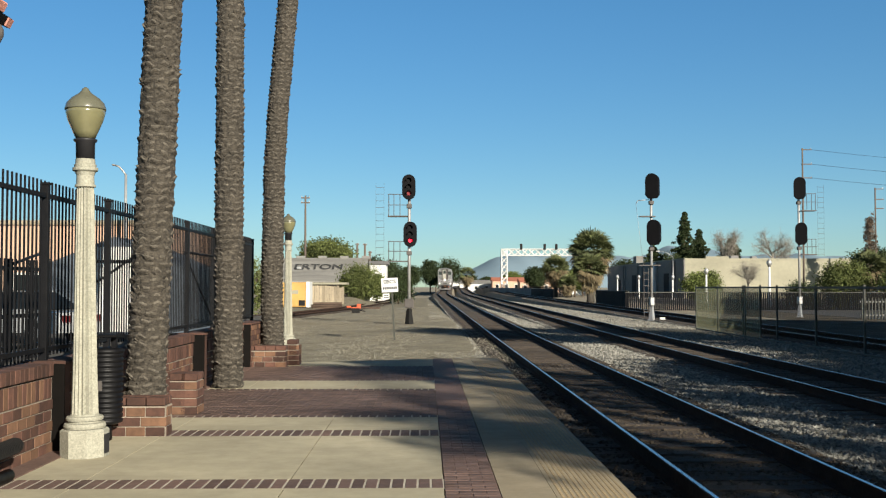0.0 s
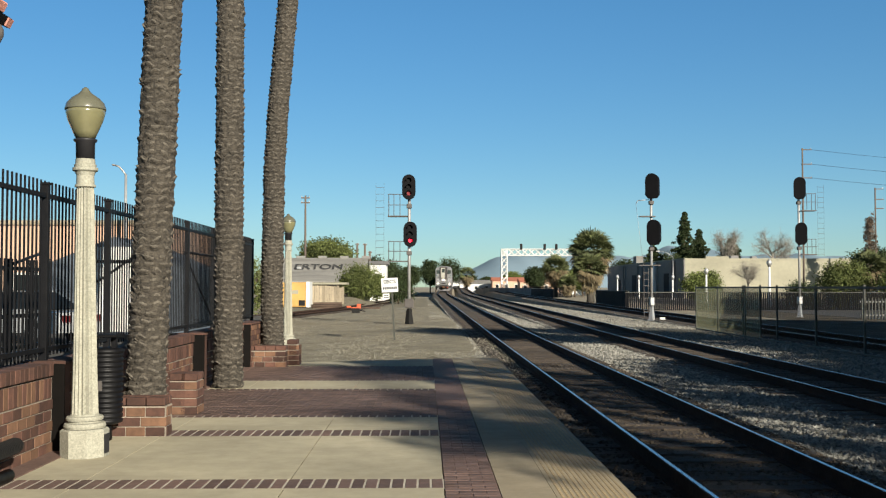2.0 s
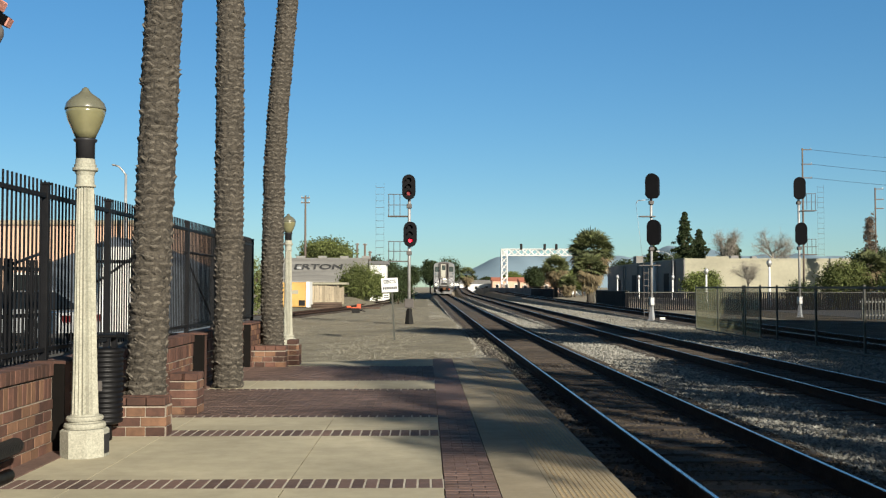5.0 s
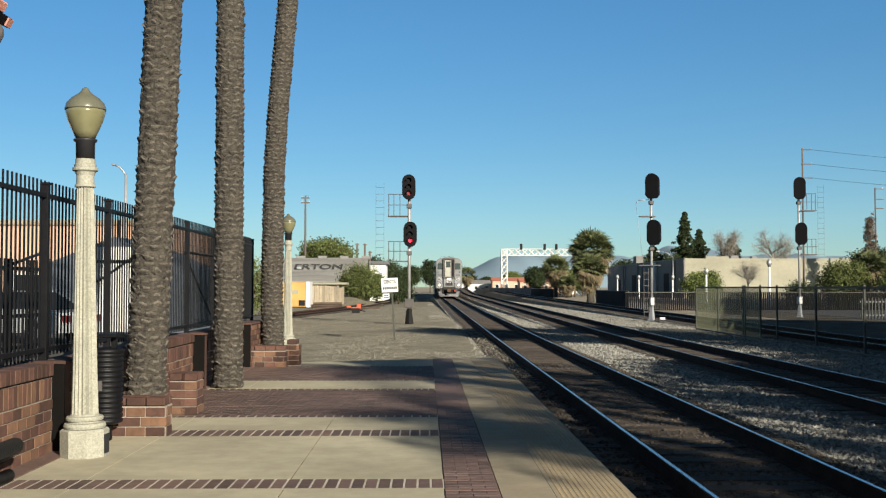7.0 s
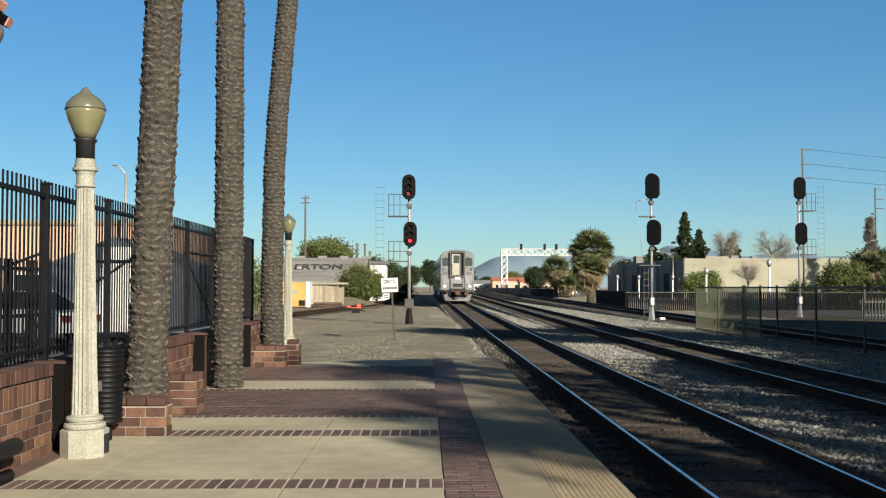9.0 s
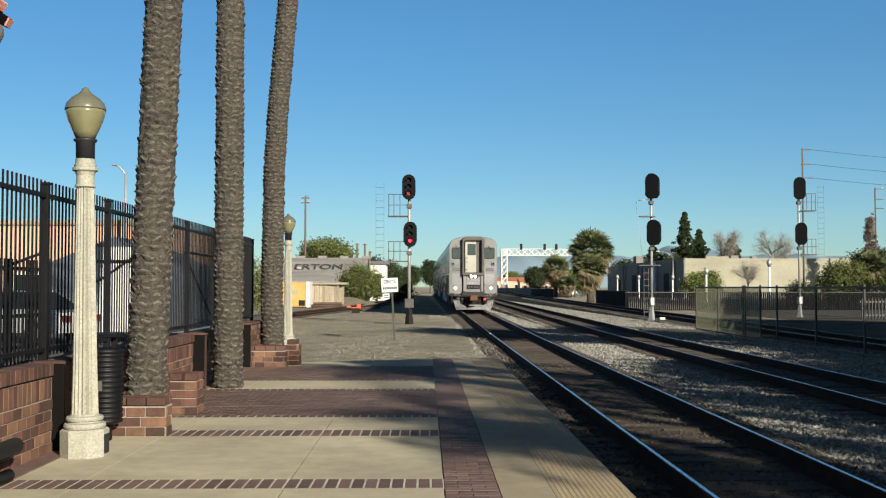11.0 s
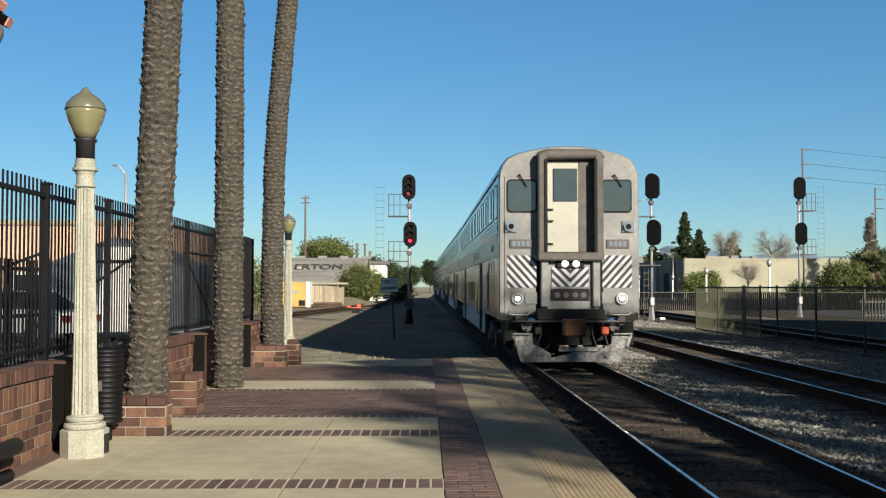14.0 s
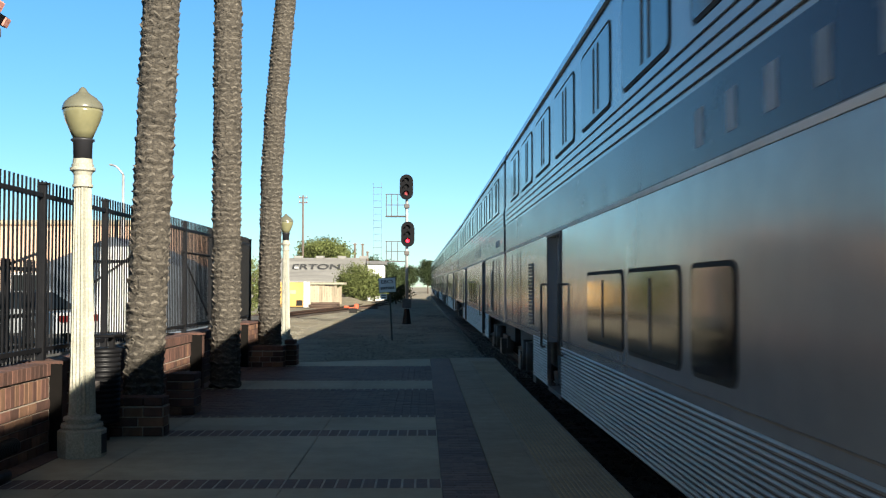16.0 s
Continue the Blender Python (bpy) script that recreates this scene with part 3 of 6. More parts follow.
def brick_block(label, x0, x1, y0, y1, h, at_group):
    """A free-standing low block of bricks that guards a palm."""
    t = thing("brick_planter_pier", ((x0 + x1) / 2, (y0 + y1) / 2, 0), label, "brick pier", at_group)
    hx, hy = (x1 - x0) / 2, (y1 - y0) / 2
    part("core", boxes((-hx + 0.01, hx - 0.01, -hy + 0.01, hy - 0.01, -0.02, h - 0.09)), M["joint"], t)
    front = [mesh_of(boxes((-0.095, 0.095, -0.012, 0.03, -0.044, 0.044), bevel=0.004), "brick", m) for m in (M["brick"], M["brick_tan"])]
    side = [mesh_of(boxes((-0.03, 0.012, -0.095, 0.095, -0.044, 0.044), bevel=0.004), "brick", m) for m in (M["brick"], M["brick_tan"])]
    capb = mesh_of(boxes((-0.095, 0.095, -0.047, 0.047, -0.04, 0.045), bevel=0.008), "brick", M["brick"])
    rows = int((h - 0.08) / 0.0985)
    for r in range(rows):
        z = 0.05 + r * 0.0985
        x = -hx + (0.05 if r % 2 else 0.1)
        while x < hx + 0.06:
            piece("brick", front[1 if random.random() < 0.35 else 0], t, min(max(x, -hx + 0.095), hx - 0.095), -hy + 0.01, z)
            x += 0.2
        y = -hy + (0.1 if r % 2 else 0.15)
        while y < hy - 0.03:
            piece("brick", side[1 if random.random() < 0.35 else 0], t, hx - 0.01, min(y, hy - 0.095), z)
            y += 0.2
    y = -hy + 0.05
    while y < hy:
        x = -hx + 0.1
        while x < hx - 0.02:
            piece("brick", capb, t, min(x, hx - 0.095), y, h - 0.045)
            x += 0.2
        y += 0.1
    return t


brick_block("low red-brick pier in front of a palm trunk", -3.25, -2.64, 10.72, 11.02, 0.395, "palm piers")
brick_block("low red-brick pier beside a palm trunk", -3.05, -2.72, 12.5, 12.9, 0.49, "palm piers")
brick_block("low red-brick pier in front of a leaning palm", -3.45, -2.66, 19.9, 20.3, 0.40, "palm piers")
brick_block("small red-brick end pier by the lamp", -2.70, -2.46, 20.35, 20.75, 0.49, "palm piers")


# ---- steel picket fence on the wall
def picket_fence():
    t = thing("picket_fence", (WX - 0.12, 0, 0.815), "black steel picket fence on a low brick wall", "fence")
    me = mesh_of(boxes((-0.0075, 0.0075, -0.0075, 0.0075, 0.06, 1.70)), "picket", M["black"])
    y = 7.3
    while y < 21.4:
        piece("picket", me, t, 0, y, 0)
        y += 0.097
    pst = mesh_of(boxes((-0.033, 0.033, -0.033, 0.033, 0.0, 1.66), (-0.04, 0.04, -0.04, 0.04, 1.66, 1.685), bevel=0.004), "post", M["black"])
    for y in (7.9, 9.85, 11.77, 13.7, 15.67, 17.6, 19.65, 21.5):
        piece("post", pst, t, 0, y, 0)
    for z in (0.12, 1.56):
        part("fence_rail", boxes((-0.022, 0.022, 7.2, 21.5, z - 0.02, z + 0.02)), M["black"], t)
    part("end_panel", boxes((-0.02, 0.02, 20.4, 21.5, 0.1, 1.62)), M["blackdull"], t, "solid dark end panel")
    part("gate_brace", tubes(((0, 15.5, 1.2), (0, 17.4, 0.25), 0.014), ((0, 15.5, 1.22), (0, 17.5, 1.22), 0.018)), M["black"], t)


picket_fence()


def inner_gate():
    """An open gate leaf of black pickets in the car park, seen through the platform fence."""
    t = thing("steel_gate", (-5.0, 12.0, -0.06), "open black steel gate leaf behind the platform fence", "gate")
    part("gate_frame", boxes((-0.03, 0.03, 0.0, 0.06, 0, 1.95), (-0.03, 0.03, 1.84, 1.9, 0, 1.95)), M["black"], t)
    me = mesh_of(boxes((-0.01, 0.01, -0.01, 0.01, 0.1, 1.92)), "picket", M["black"])
    for k in range(15):
        piece("picket", me, t, 0, 0.14 + k * 0.115, 0)
    part("gate_rail", boxes(*[(-0.02, 0.02, 0.0, 1.9, z, z + 0.045) for z in (0.25, 0.82, 1.2, 1.78)]), M["black"], t)
    part("gate_brace", tubes(((0, 0.1, 1.75), (0, 1.85, 2.05), 0.02)), M["black"], t)


inner_gate()


# ---- lamp posts
def lamp_post(x, y, z, label, lean=0.0):
    t = thing("lamp_post", (x, y, z), label, "lamp post", "platform lamps")
    t.matrix_world = pose(x, y, z, 0, lean, 0)
    bm = bmesh.new()
    lathe(bm, [(0.212, 0.0), (0.212, 0.235), (0.197, 0.25), (0.10, 0.252)], 8, smooth=False)
    bmesh.ops.rotate(bm, verts=bm.verts, matrix=Matrix.Rotation(radians(22.5), 3, "Z"))
    part("plinth", bm, M["lamp_white"], t, "eight-sided cream aggregate plinth")
    part("base_ring", made(lathe, [(0.15, 0.25), (0.178, 0.255), (0.185, 0.275), (0.178, 0.30), (0.145, 0.305), (0.142, 0.32), (0.16, 0.325), (0.163, 0.345), (0.155, 0.36), (0.128, 0.365), (0.122, 0.38)], 28, smooth=False), M["lamp_white"], t)
    part("shaft", made(lathe, [(0.118, 0.37), (0.107, 0.75), (0.096, 1.35), (0.086, 1.95), (0.076, 2.42)], 36, smooth=False, wave=0.17), M["lamp_white"], t, "fluted cream aggregate shaft")
    part("capital", made(lathe, [(0.078, 2.42), (0.092, 2.425), (0.092, 2.445), (0.080, 2.45), (0.078, 2.53), (0.090, 2.56), (0.112, 2.575), (0.112, 2.60), (0.095, 2.605), (0.098, 2.63), (0.088, 2.635), (0.086, 2.68)], 28, smooth=False), M["lamp_white"], t)
    part("collar", made(lathe, [(0.082, 2.68), (0.085, 2.83), (0.104, 2.845), (0.104, 2.86), (0.08, 2.868)], 24), M["lamp_band"], t, "dark bronze collar")
    gl = part("globe", made(lathe, [(0.085, 2.868), (0.112, 2.93), (0.155, 3.03), (0.174, 3.10), (0.176, 3.135)], 32), M["lamp_globe"], t, "olive-amber glass acorn globe")
    part("globe_cap", made(lathe, [(0.181, 3.128), (0.181, 3.142), (0.166, 3.19), (0.12, 3.24), (0.066, 3.275), (0.04, 3.30), (0.028, 3.325), (0.005, 3.34)], 32), M["lamp_cap"], t, "pointed olive glass cap")
    pl_ = boxes((0.19, 0.203, -0.06, 0.06, 0.03, 0.20))
    bmesh.ops.rotate(pl_, verts=pl_.verts, matrix=Matrix.Rotation(radians(-6), 3, "Z"))
    part("access_plate", pl_, M["lamp_band"], t, "dark access plate")
    return t


lamp_post(-3.07, 9.52, 0.0, "cream fluted lamp post with an olive glass globe", -0.58)
lamp_post(-3.38, 25.7, -0.02, "cream fluted lamp post beside a leaning palm trunk")


# ---- palm trunks
def palm(x, y, z, spine, r, label, seed, top=10.5):
    """A trunk of overlapping leaf-base scars along a bent spine (height, shift), and a crown of arching fronds."""
    rng = random.Random(seed)
    t = thing("palm_tree", (x, y, z), label, "palm tree", "platform palms")

    def mid(h):
        for (h0, s0), (h1, s1) in zip(spine, spine[1:]):
            if h <= h1:
                return s0 + (s1 - s0) * (h - h0) / (h1 - h0)
        (h0, s0), (h1, s1) = spine[-2:]
        return s1 + (s1 - s0) / (h1 - h0) * (h - h1)

    # staggered rows of rounded leaf bases, each swelling upwards and cut off at its upper rim
    flare = lambda q: r * (1 + 0.05 * math.exp(-q / 0.25)) * (1 - 0.010 * q)
    around, row_h, su, sv = 8, 0.086, 7, 6
    seg = around * su
    V, F = [], []
    rows = int(top / row_h)
    size = [[rng.uniform(0.25, 1.25) for _ in range(around)] for _ in range(rows)]
    tilt = [0.5 * (k % 2) + 0.055 * k + rng.uniform(-0.34, 0.34) for k in range(rows)]
    for k in range(rows):
        for j in range(sv):
            fv = j / sv
            swell = (fv / 0.7) ** 0.9 if fv < 0.7 else 0.4
            for i in range(seg):
                u = i / su + tilt[k]
                fu = 2 * abs(u % 1.0 - 0.5)
                a = 2 * math.pi * i / seg
                lump = size[k][int(u) % around] * (1 - fu ** 3.0) * swell
                rr = flare(k * row_h) * (0.905 + 0.125 * lump + 0.06 * noise.noise((math.cos(a) * 4, math.sin(a) * 4, (k + fv) * 0.5 + seed * 7)))
                z = (k + fv) * row_h - 0.035 * fu * fv + 0.05 * noise.noise((math.cos(a) * 2, math.sin(a) * 2, k * 0.7 + seed))
                V.append((mid(k * row_h) + rr * math.cos(a), rr * math.sin(a), max(z, 0.0)))
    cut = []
    for q in range(rows * sv - 1):
        k, band = divmod(q, sv)
        for i in range(seg):
            j = (i + 1) % seg
            F.append((q * seg + i, q * seg + j, (q + 1) * seg + j, (q + 1) * seg + i))
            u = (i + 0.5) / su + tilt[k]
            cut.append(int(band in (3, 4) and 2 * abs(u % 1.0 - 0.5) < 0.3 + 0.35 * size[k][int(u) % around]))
    trunk = tagged(raw("trunk", V, F, M["palm_bark"], t), "grey-brown trunk ringed with old leaf bases")
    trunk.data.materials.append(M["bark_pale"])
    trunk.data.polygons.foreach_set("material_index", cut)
    # loose stubs
    bm = bmesh.new()
    for _ in range(300):
        hh, a = rng.uniform(0.05, min(top, 8.0)), rng.uniform(0, 6.283)
        rr = flare(hh) * 0.99
        c = Vector((mid(hh) + rr * math.cos(a), rr * math.sin(a), hh))
        out, tan = Vector((math.cos(a), math.sin(a), 0)), Vector((-math.sin(a), math.cos(a), 0))
        w, l = rng.uniform(0.012, 0.028), rng.uniform(0.02, 0.045)
        v = [bm.verts.new(p) for p in (c - tan * w - out * 0.02, c + tan * w - out * 0.02, c + out * rng.uniform(0.008, 0.022) + Vector((0, 0, l)), c + Vector((0, 0, l * 1.1)) - out * 0.03)]
        for q in ((0, 1, 2), (1, 3, 2), (3, 0, 2)):
            bm.faces.new([v[i] for i in q])
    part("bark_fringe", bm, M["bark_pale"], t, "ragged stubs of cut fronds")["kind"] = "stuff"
    crown = bmesh.new()
    feather(crown, Vector((mid(top), 0, top)), 34, 2.6, rng)
    part("crown", crown, M["frond"], t, "arching green fronds")
    return t


def feather(bm, c, n, length, rng):
    """Arching feather fronds: a rib with narrow leaflets on both sides."""
    for k in range(n):
        a, up = rng.uniform(0, 6.283), rng.uniform(-0.5, 1.1)
        d = Vector((math.cos(a) * math.cos(up), math.sin(a) * math.cos(up), math.sin(up)))
        side = Vector((-math.sin(a), math.cos(a), 0))
        p, L = c.copy(), length * rng.uniform(0.8, 1.1)
        steps = 11
        for s in range(steps):
            d = (d + Vector((0, 0, -0.13))).normalized()
            q = p + d * L / steps
            w = 0.42 * math.sin(math.pi * (0.12 + 0.85 * s / steps)) + 0.03
            for sg in (-1, 1):
                for e in (0.15, 0.65):
                    o = p.lerp(q, e)
                    tip = o + side * sg * w + d * w * 0.55 + Vector((0, 0, -0.22 * w + rng.uniform(-0.05, 0.05)))
                    bm.faces.new([bm.verts.new(v) for v in (o, o + d * 0.07, tip)])
            p = q


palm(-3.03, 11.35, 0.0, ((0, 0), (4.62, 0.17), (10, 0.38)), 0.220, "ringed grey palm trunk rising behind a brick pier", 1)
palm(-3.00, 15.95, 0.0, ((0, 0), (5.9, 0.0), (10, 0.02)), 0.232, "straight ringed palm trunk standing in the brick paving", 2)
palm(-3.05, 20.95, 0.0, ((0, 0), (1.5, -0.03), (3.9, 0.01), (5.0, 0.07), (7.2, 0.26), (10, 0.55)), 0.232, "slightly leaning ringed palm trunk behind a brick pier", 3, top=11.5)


# palms across the tracks, behind the camera, whose shade falls on the platform
for k, (x, y, h, n) in enumerate(((16.2, -10.0, 13.2, 22), (17.3, -16.9, 13.2, 22), (19.0, -16.4, 13.5, 22), (18.6, -4.5, 13.2, 22), (18.2, -18.3, 13.3, 12))):
    rng = random.Random(40 + k)
    t = thing("palm_tree", (x, y, -0.42), "tall palm with arching fronds across the tracks", "palm tree", "palms across the tracks")
    part("trunk", made(lathe, [(0.3, 0), (0.24, 0.5), (0.21, h * 0.5), (0.19, h)], 12), M["palm_bark"], t)
    cr = bmesh.new()
    feather(cr, Vector((0, 0, h)), n, 2.3, rng)
    part("crown", cr, M["frond"], t, "arching green fronds")


# ---- litter bin, bench, eave
def litter_bin(x, y):
    t = thing("litter_bin", (x, y, 0), "black ribbed litter bin with a raised lid by the wall", "litter bin")
    prof = [(0.12, 0.16)]
    z = 0.18
    while z < 0.84:
        prof += [(0.170, z), (0.170, z + 0.03), (0.160, z + 0.035), (0.160, z + 0.045)]
        z += 0.05
    part("bin_body", made(lathe, prof, 26), M["black"], t)
    part("rim", made(lathe, [(0.165, 0.86), (0.182, 0.87), (0.182, 0.90), (0.14, 0.915)], 26), M["black"], t)
    part("lid", boxes((-0.16, 0.14, -0.14, 0.14, 1.02, 1.05), bevel=0.008), M["black"], t, "flat black rain lid")
    for xa in (0.06, -0.13):
        part("bracket", boxes((xa, xa + 0.05, -0.03, 0.03, 0.90, 1.025)), M["black"], t)
    part("foot", made(lathe, [(0.07, 0.0), (0.07, 0.17)], 14), M["black"], t)
    part("emblem", boxes((-0.02, 0.02, -0.178, -0.165, 0.50, 0.60)), M["bellows"], t, "small grey plate")


litter_bin(-3.19, 10.5)


def bench(x, y):
    t = thing("bench", (x, y, 0), "black metal bench with a rolled seat edge beside the brick wall", "bench")
    part("seat_roll", tubes(((0, -1.4, 0.26), (0, 0.17, 0.26), 0.062), seg=16), M["black"], t)
    bm = bmesh.new()
    for k in range(44):
        yy = -1.2 + k * 0.031
        tube(bm, (0, yy, 0.26), (0, yy + 0.012, 0.26), 0.066, seg=16)
    part("ribs", bm, M["blackdull"], t)
    part("foot_roll", tubes(((0.0, -1.4, 0.05), (0.0, 0.03, 0.05), 0.05), seg=14), M["black"], t)
    part("leg", boxes((-0.03, 0.03, -1.3, -1.24, 0.0, 0.26)), M["black"], t)
    part("leg", boxes((-0.03, 0.03, -0.32, -0.26, 0.0, 0.26)), M["black"], t)


bench(-3.26, 8.25)


def eave():
    """The tip of a tiled station roof that reaches over the platform's edge."""
    t = thing("station_roof", (-2.675, 6.6, 3.185), "corner of a clay-tiled station roof with a dark eave", "roof")
    tilt = Matrix.Rotation(radians(27), 4, "Y")
    bm = boxes((-3.0, 0.04, -9, 0.0, -0.015, 0.05))
    bmesh.ops.transform(bm, matrix=tilt, verts=bm.verts)
    part("eave_board", bm, M["sigblack"], t, "near-black eave board")
    # cap in tile colour, which paints the sunlight on the board's end
    cap = boxes((0.043, 0.055, -0.075, 0.0, -0.012, 0.046), bevel=0.003)
    bmesh.ops.transform(cap, matrix=tilt, verts=cap.verts)
    part("board_end", cap, M["tile"], t, "end of the eave board, its sunlit reddish tone put into the colour")
    edge = boxes((-0.16, -0.02, -0.45, -0.012, 0.054, 0.125), bevel=0.008)
    bmesh.ops.transform(edge, matrix=tilt, verts=edge.verts)
    part("edge_tile", edge, M["tile"], t, "terracotta tile at the roof's edge")
    for k in range(1, 12):
        tm = bmesh.new()
        tube(tm, (-0.07 - k * 0.21, 0.02, 0.085), (-0.07 - k * 0.21, -9, 0.085), 0.05, seg=10)
        bmesh.ops.transform(tm, matrix=tilt, verts=tm.verts)
        part("tile_row", tm, M["tile"], t, "rounded terracotta tiles")
    part("rafter_end", boxes((-0.06, -0.012, -0.14, 0.0, -0.05, -0.015), bevel=0.006), M["sigblack"], t, "dark rafter end")
    part("eave_lamp", made(lathe, [(0.01, -0.20), (0.05, -0.185), (0.075, -0.13), (0.075, -0.09), (0.05, -0.04), (0.02, -0.02), (0.02, 0.03)], 20, at=(-0.035, -0.1, 0.03)), M["bellows"], t, "round grey eave lamp")
    part("corner_post", boxes((-1.7, -1.5, -0.9, -0.7, -3.185, 0.75)), M["darkwood"], t)
    part("corner_post", boxes((-1.7, -1.5, -8.6, -8.4, -3.185, 0.75)), M["darkwood"], t)
    # unseen plain wall beside and behind the camera, added to block sky light
    w = part("station_wall", boxes((-7.3, -7.0, -30, -1.2, -3.4, 1.6)), M["wall_plain"])
    w.location = (3.4, 6.6, 3.225)
    tagged(w, "unseen plain pale stucco wall, added to block sky light", "wall", kind="structure")


eave()


# ---- the train
L = 25.9
PROFILE = [(1.50, 0.55), (1.55, 0.70), (1.55, 4.10), (1.535, 4.25), (1.475, 4.41), (1.36, 4.55), (1.14, 4.66), (0.75, 4.755), (0.35, 4.81), (0.0, 4.825)]


def ring_points(scale=1.0, drop=0.0, low=None):
    half = [(x, max(z, low) if low else z) for x, z in PROFILE]
    pts = half + [(-x, z) for x, z in half[-2::-1]]
    return [(x * scale, z - drop * (z > 3.5)) for x, z in pts]


def body_shell(y0, y1, low):
    bm = bmesh.new()
    rows = []
    for y, s, d in ((y0, 0.98, 0.04), (y0 + 0.05, 0.994, 0.012), (y0 + 0.14, 1.0, 0.0), (y1 - 0.1, 1.0, 0.0), (y1, 0.98, 0.03)):
        rows.append([bm.verts.new((x, y, z)) for x, z in ring_points(s, d, low)])
    k = len(rows[0])
    for a, b in zip(rows, rows[1:]):
        for i in range(k - 1):
            f = bm.faces.new((a[i], a[i + 1], b[i + 1], b[i]))
            f.smooth = 2 < i < k - 4
        bm.faces.new((a[k - 1], a[0], b[0], b[k - 1]))
    bm.faces.new(rows[0][::-1])
    bm.faces.new(rows[-1])
    return bm


def rounded(bm, x, y0, y1, z0, z1, r, out):
    """A thin upright panel with rounded corners on the side plane x, facing sign(x)."""
    pts = []
    for cy, cz, a0 in ((y1 - r, z1 - r, 0), (y0 + r, z1 - r, 90), (y0 + r, z0 + r, 180), (y1 - r, z0 + r, 270)):
        for k in range(4):
            a = radians(a0 + 30 * k)
            pts.append((cy + r * math.cos(a), cz + r * math.sin(a)))
    s = 1 if x > 0 else -1
    inner = [bm.verts.new((x - s * 0.01, y, z)) for y, z in pts]
    outer = [bm.verts.new((x + s * out, y, z)) for y, z in pts]
    n = len(pts)
    for i in range(n):
        bm.faces.new((inner[i], inner[(i + 1) % n], outer[(i + 1) % n], outer[i]))
    bm.faces.new(outer)
    bm.faces.new(inner[::-1])


DOORS = (6.4, 17.6)


def carved(bm):
    """The body shell with the boarding doors' recesses cut into both sides."""
    body = bpy.data.objects.new("shell", mesh_of(bm, "body", M["silver"]))
    cut = bpy.data.objects.new("cutter", mesh_of(boxes(*[(min(s * 1.44, s * 1.8), max(s * 1.44, s * 1.8), y, y + 1.25, 0.6, 2.34) for s in (-1, 1) for y in DOORS]), "cutter", M["silver"]))
    for ob in (body, cut):
        scene.collection.objects.link(ob)
    mod = body.modifiers.new("recess", "BOOLEAN")
    mod.operation, mod.object, mod.solver = "DIFFERENCE", cut, "EXACT"
    bpy.context.view_layer.update()
    me = bpy.data.meshes.new_from_object(body.evaluated_get(bpy.context.evaluated_depsgraph_get()))
    me.materials.clear()
    me.materials.append(M["silver"])
    for ob in (body, cut):
        bpy.data.objects.remove(ob)
    return me


def side_window(car, s, y0, y1, z0, z1, bars):
    x = s * 1.55
    f = bmesh.new()
    rounded(f, x, y0 - 0.06, y1 + 0.06, z0 - 0.06, z1 + 0.06, 0.09, 0.008)
    w = part("side_window", f, M["blackdull"], car, "dark rubber-edged window")
    gl_ = bmesh.new()
    rounded(gl_, x, y0 - 0.028, y1 + 0.028, z0 - 0.028, z1 + 0.028, 0.07, 0.012)
    part("pane", gl_, M["glass"], w, "dark mirror-like glass")
    if bars:
        bb = bmesh.new()
        for e in bars:
            yy = y0 + (y1 - y0) * e
            box(bb, min(x, x + s * 0.018), max(x, x + s * 0.018), yy - 0.025, yy + 0.025, z0 + 0.02, z1 - 0.02)
        part("mullion", bb, M["bellows"], w)


def bogie(car, y):
    b = bmesh.new()
    for s in (-1, 1):
        box(b, s * 1.30 - 0.06, s * 1.30 + 0.06, y - 1.65, y + 1.65, 0.42, 0.68)
        for yy in (-1.25, 1.25):
            box(b, s * 1.35 - 0.12, s * 1.35 + 0.12, y + yy - 0.2, y + yy + 0.2, 0.3, 0.62)
        tube(b, (s * 1.40, y - 0.35, 0.4), (s * 1.40, y - 0.35, 0.85), 0.11, seg=10)
        tube(b, (s * 1.40, y + 0.35, 0.4), (s * 1.40, y + 0.35, 0.85), 0.11, seg=10)
    box(b, -1.3, 1.3, y - 0.4, y + 0.4, 0.4, 0.75)
    fr = part("bogie", b, M["wheel"], car, "grimy steel wheel truck")
    for yy in (-1.3, 1.3):
        for s in (-1, 1):
            w = bmesh.new()
            tube(w, (s * 0.68, y + yy, 0.46), (s * 0.82, y + yy, 0.46), 0.46, seg=26)
            tube(w, (s * 0.66, y + yy, 0.46), (s * 0.70, y + yy, 0.46), 0.49, seg=26)
            part("wheel", w, M["wheel"], fr)


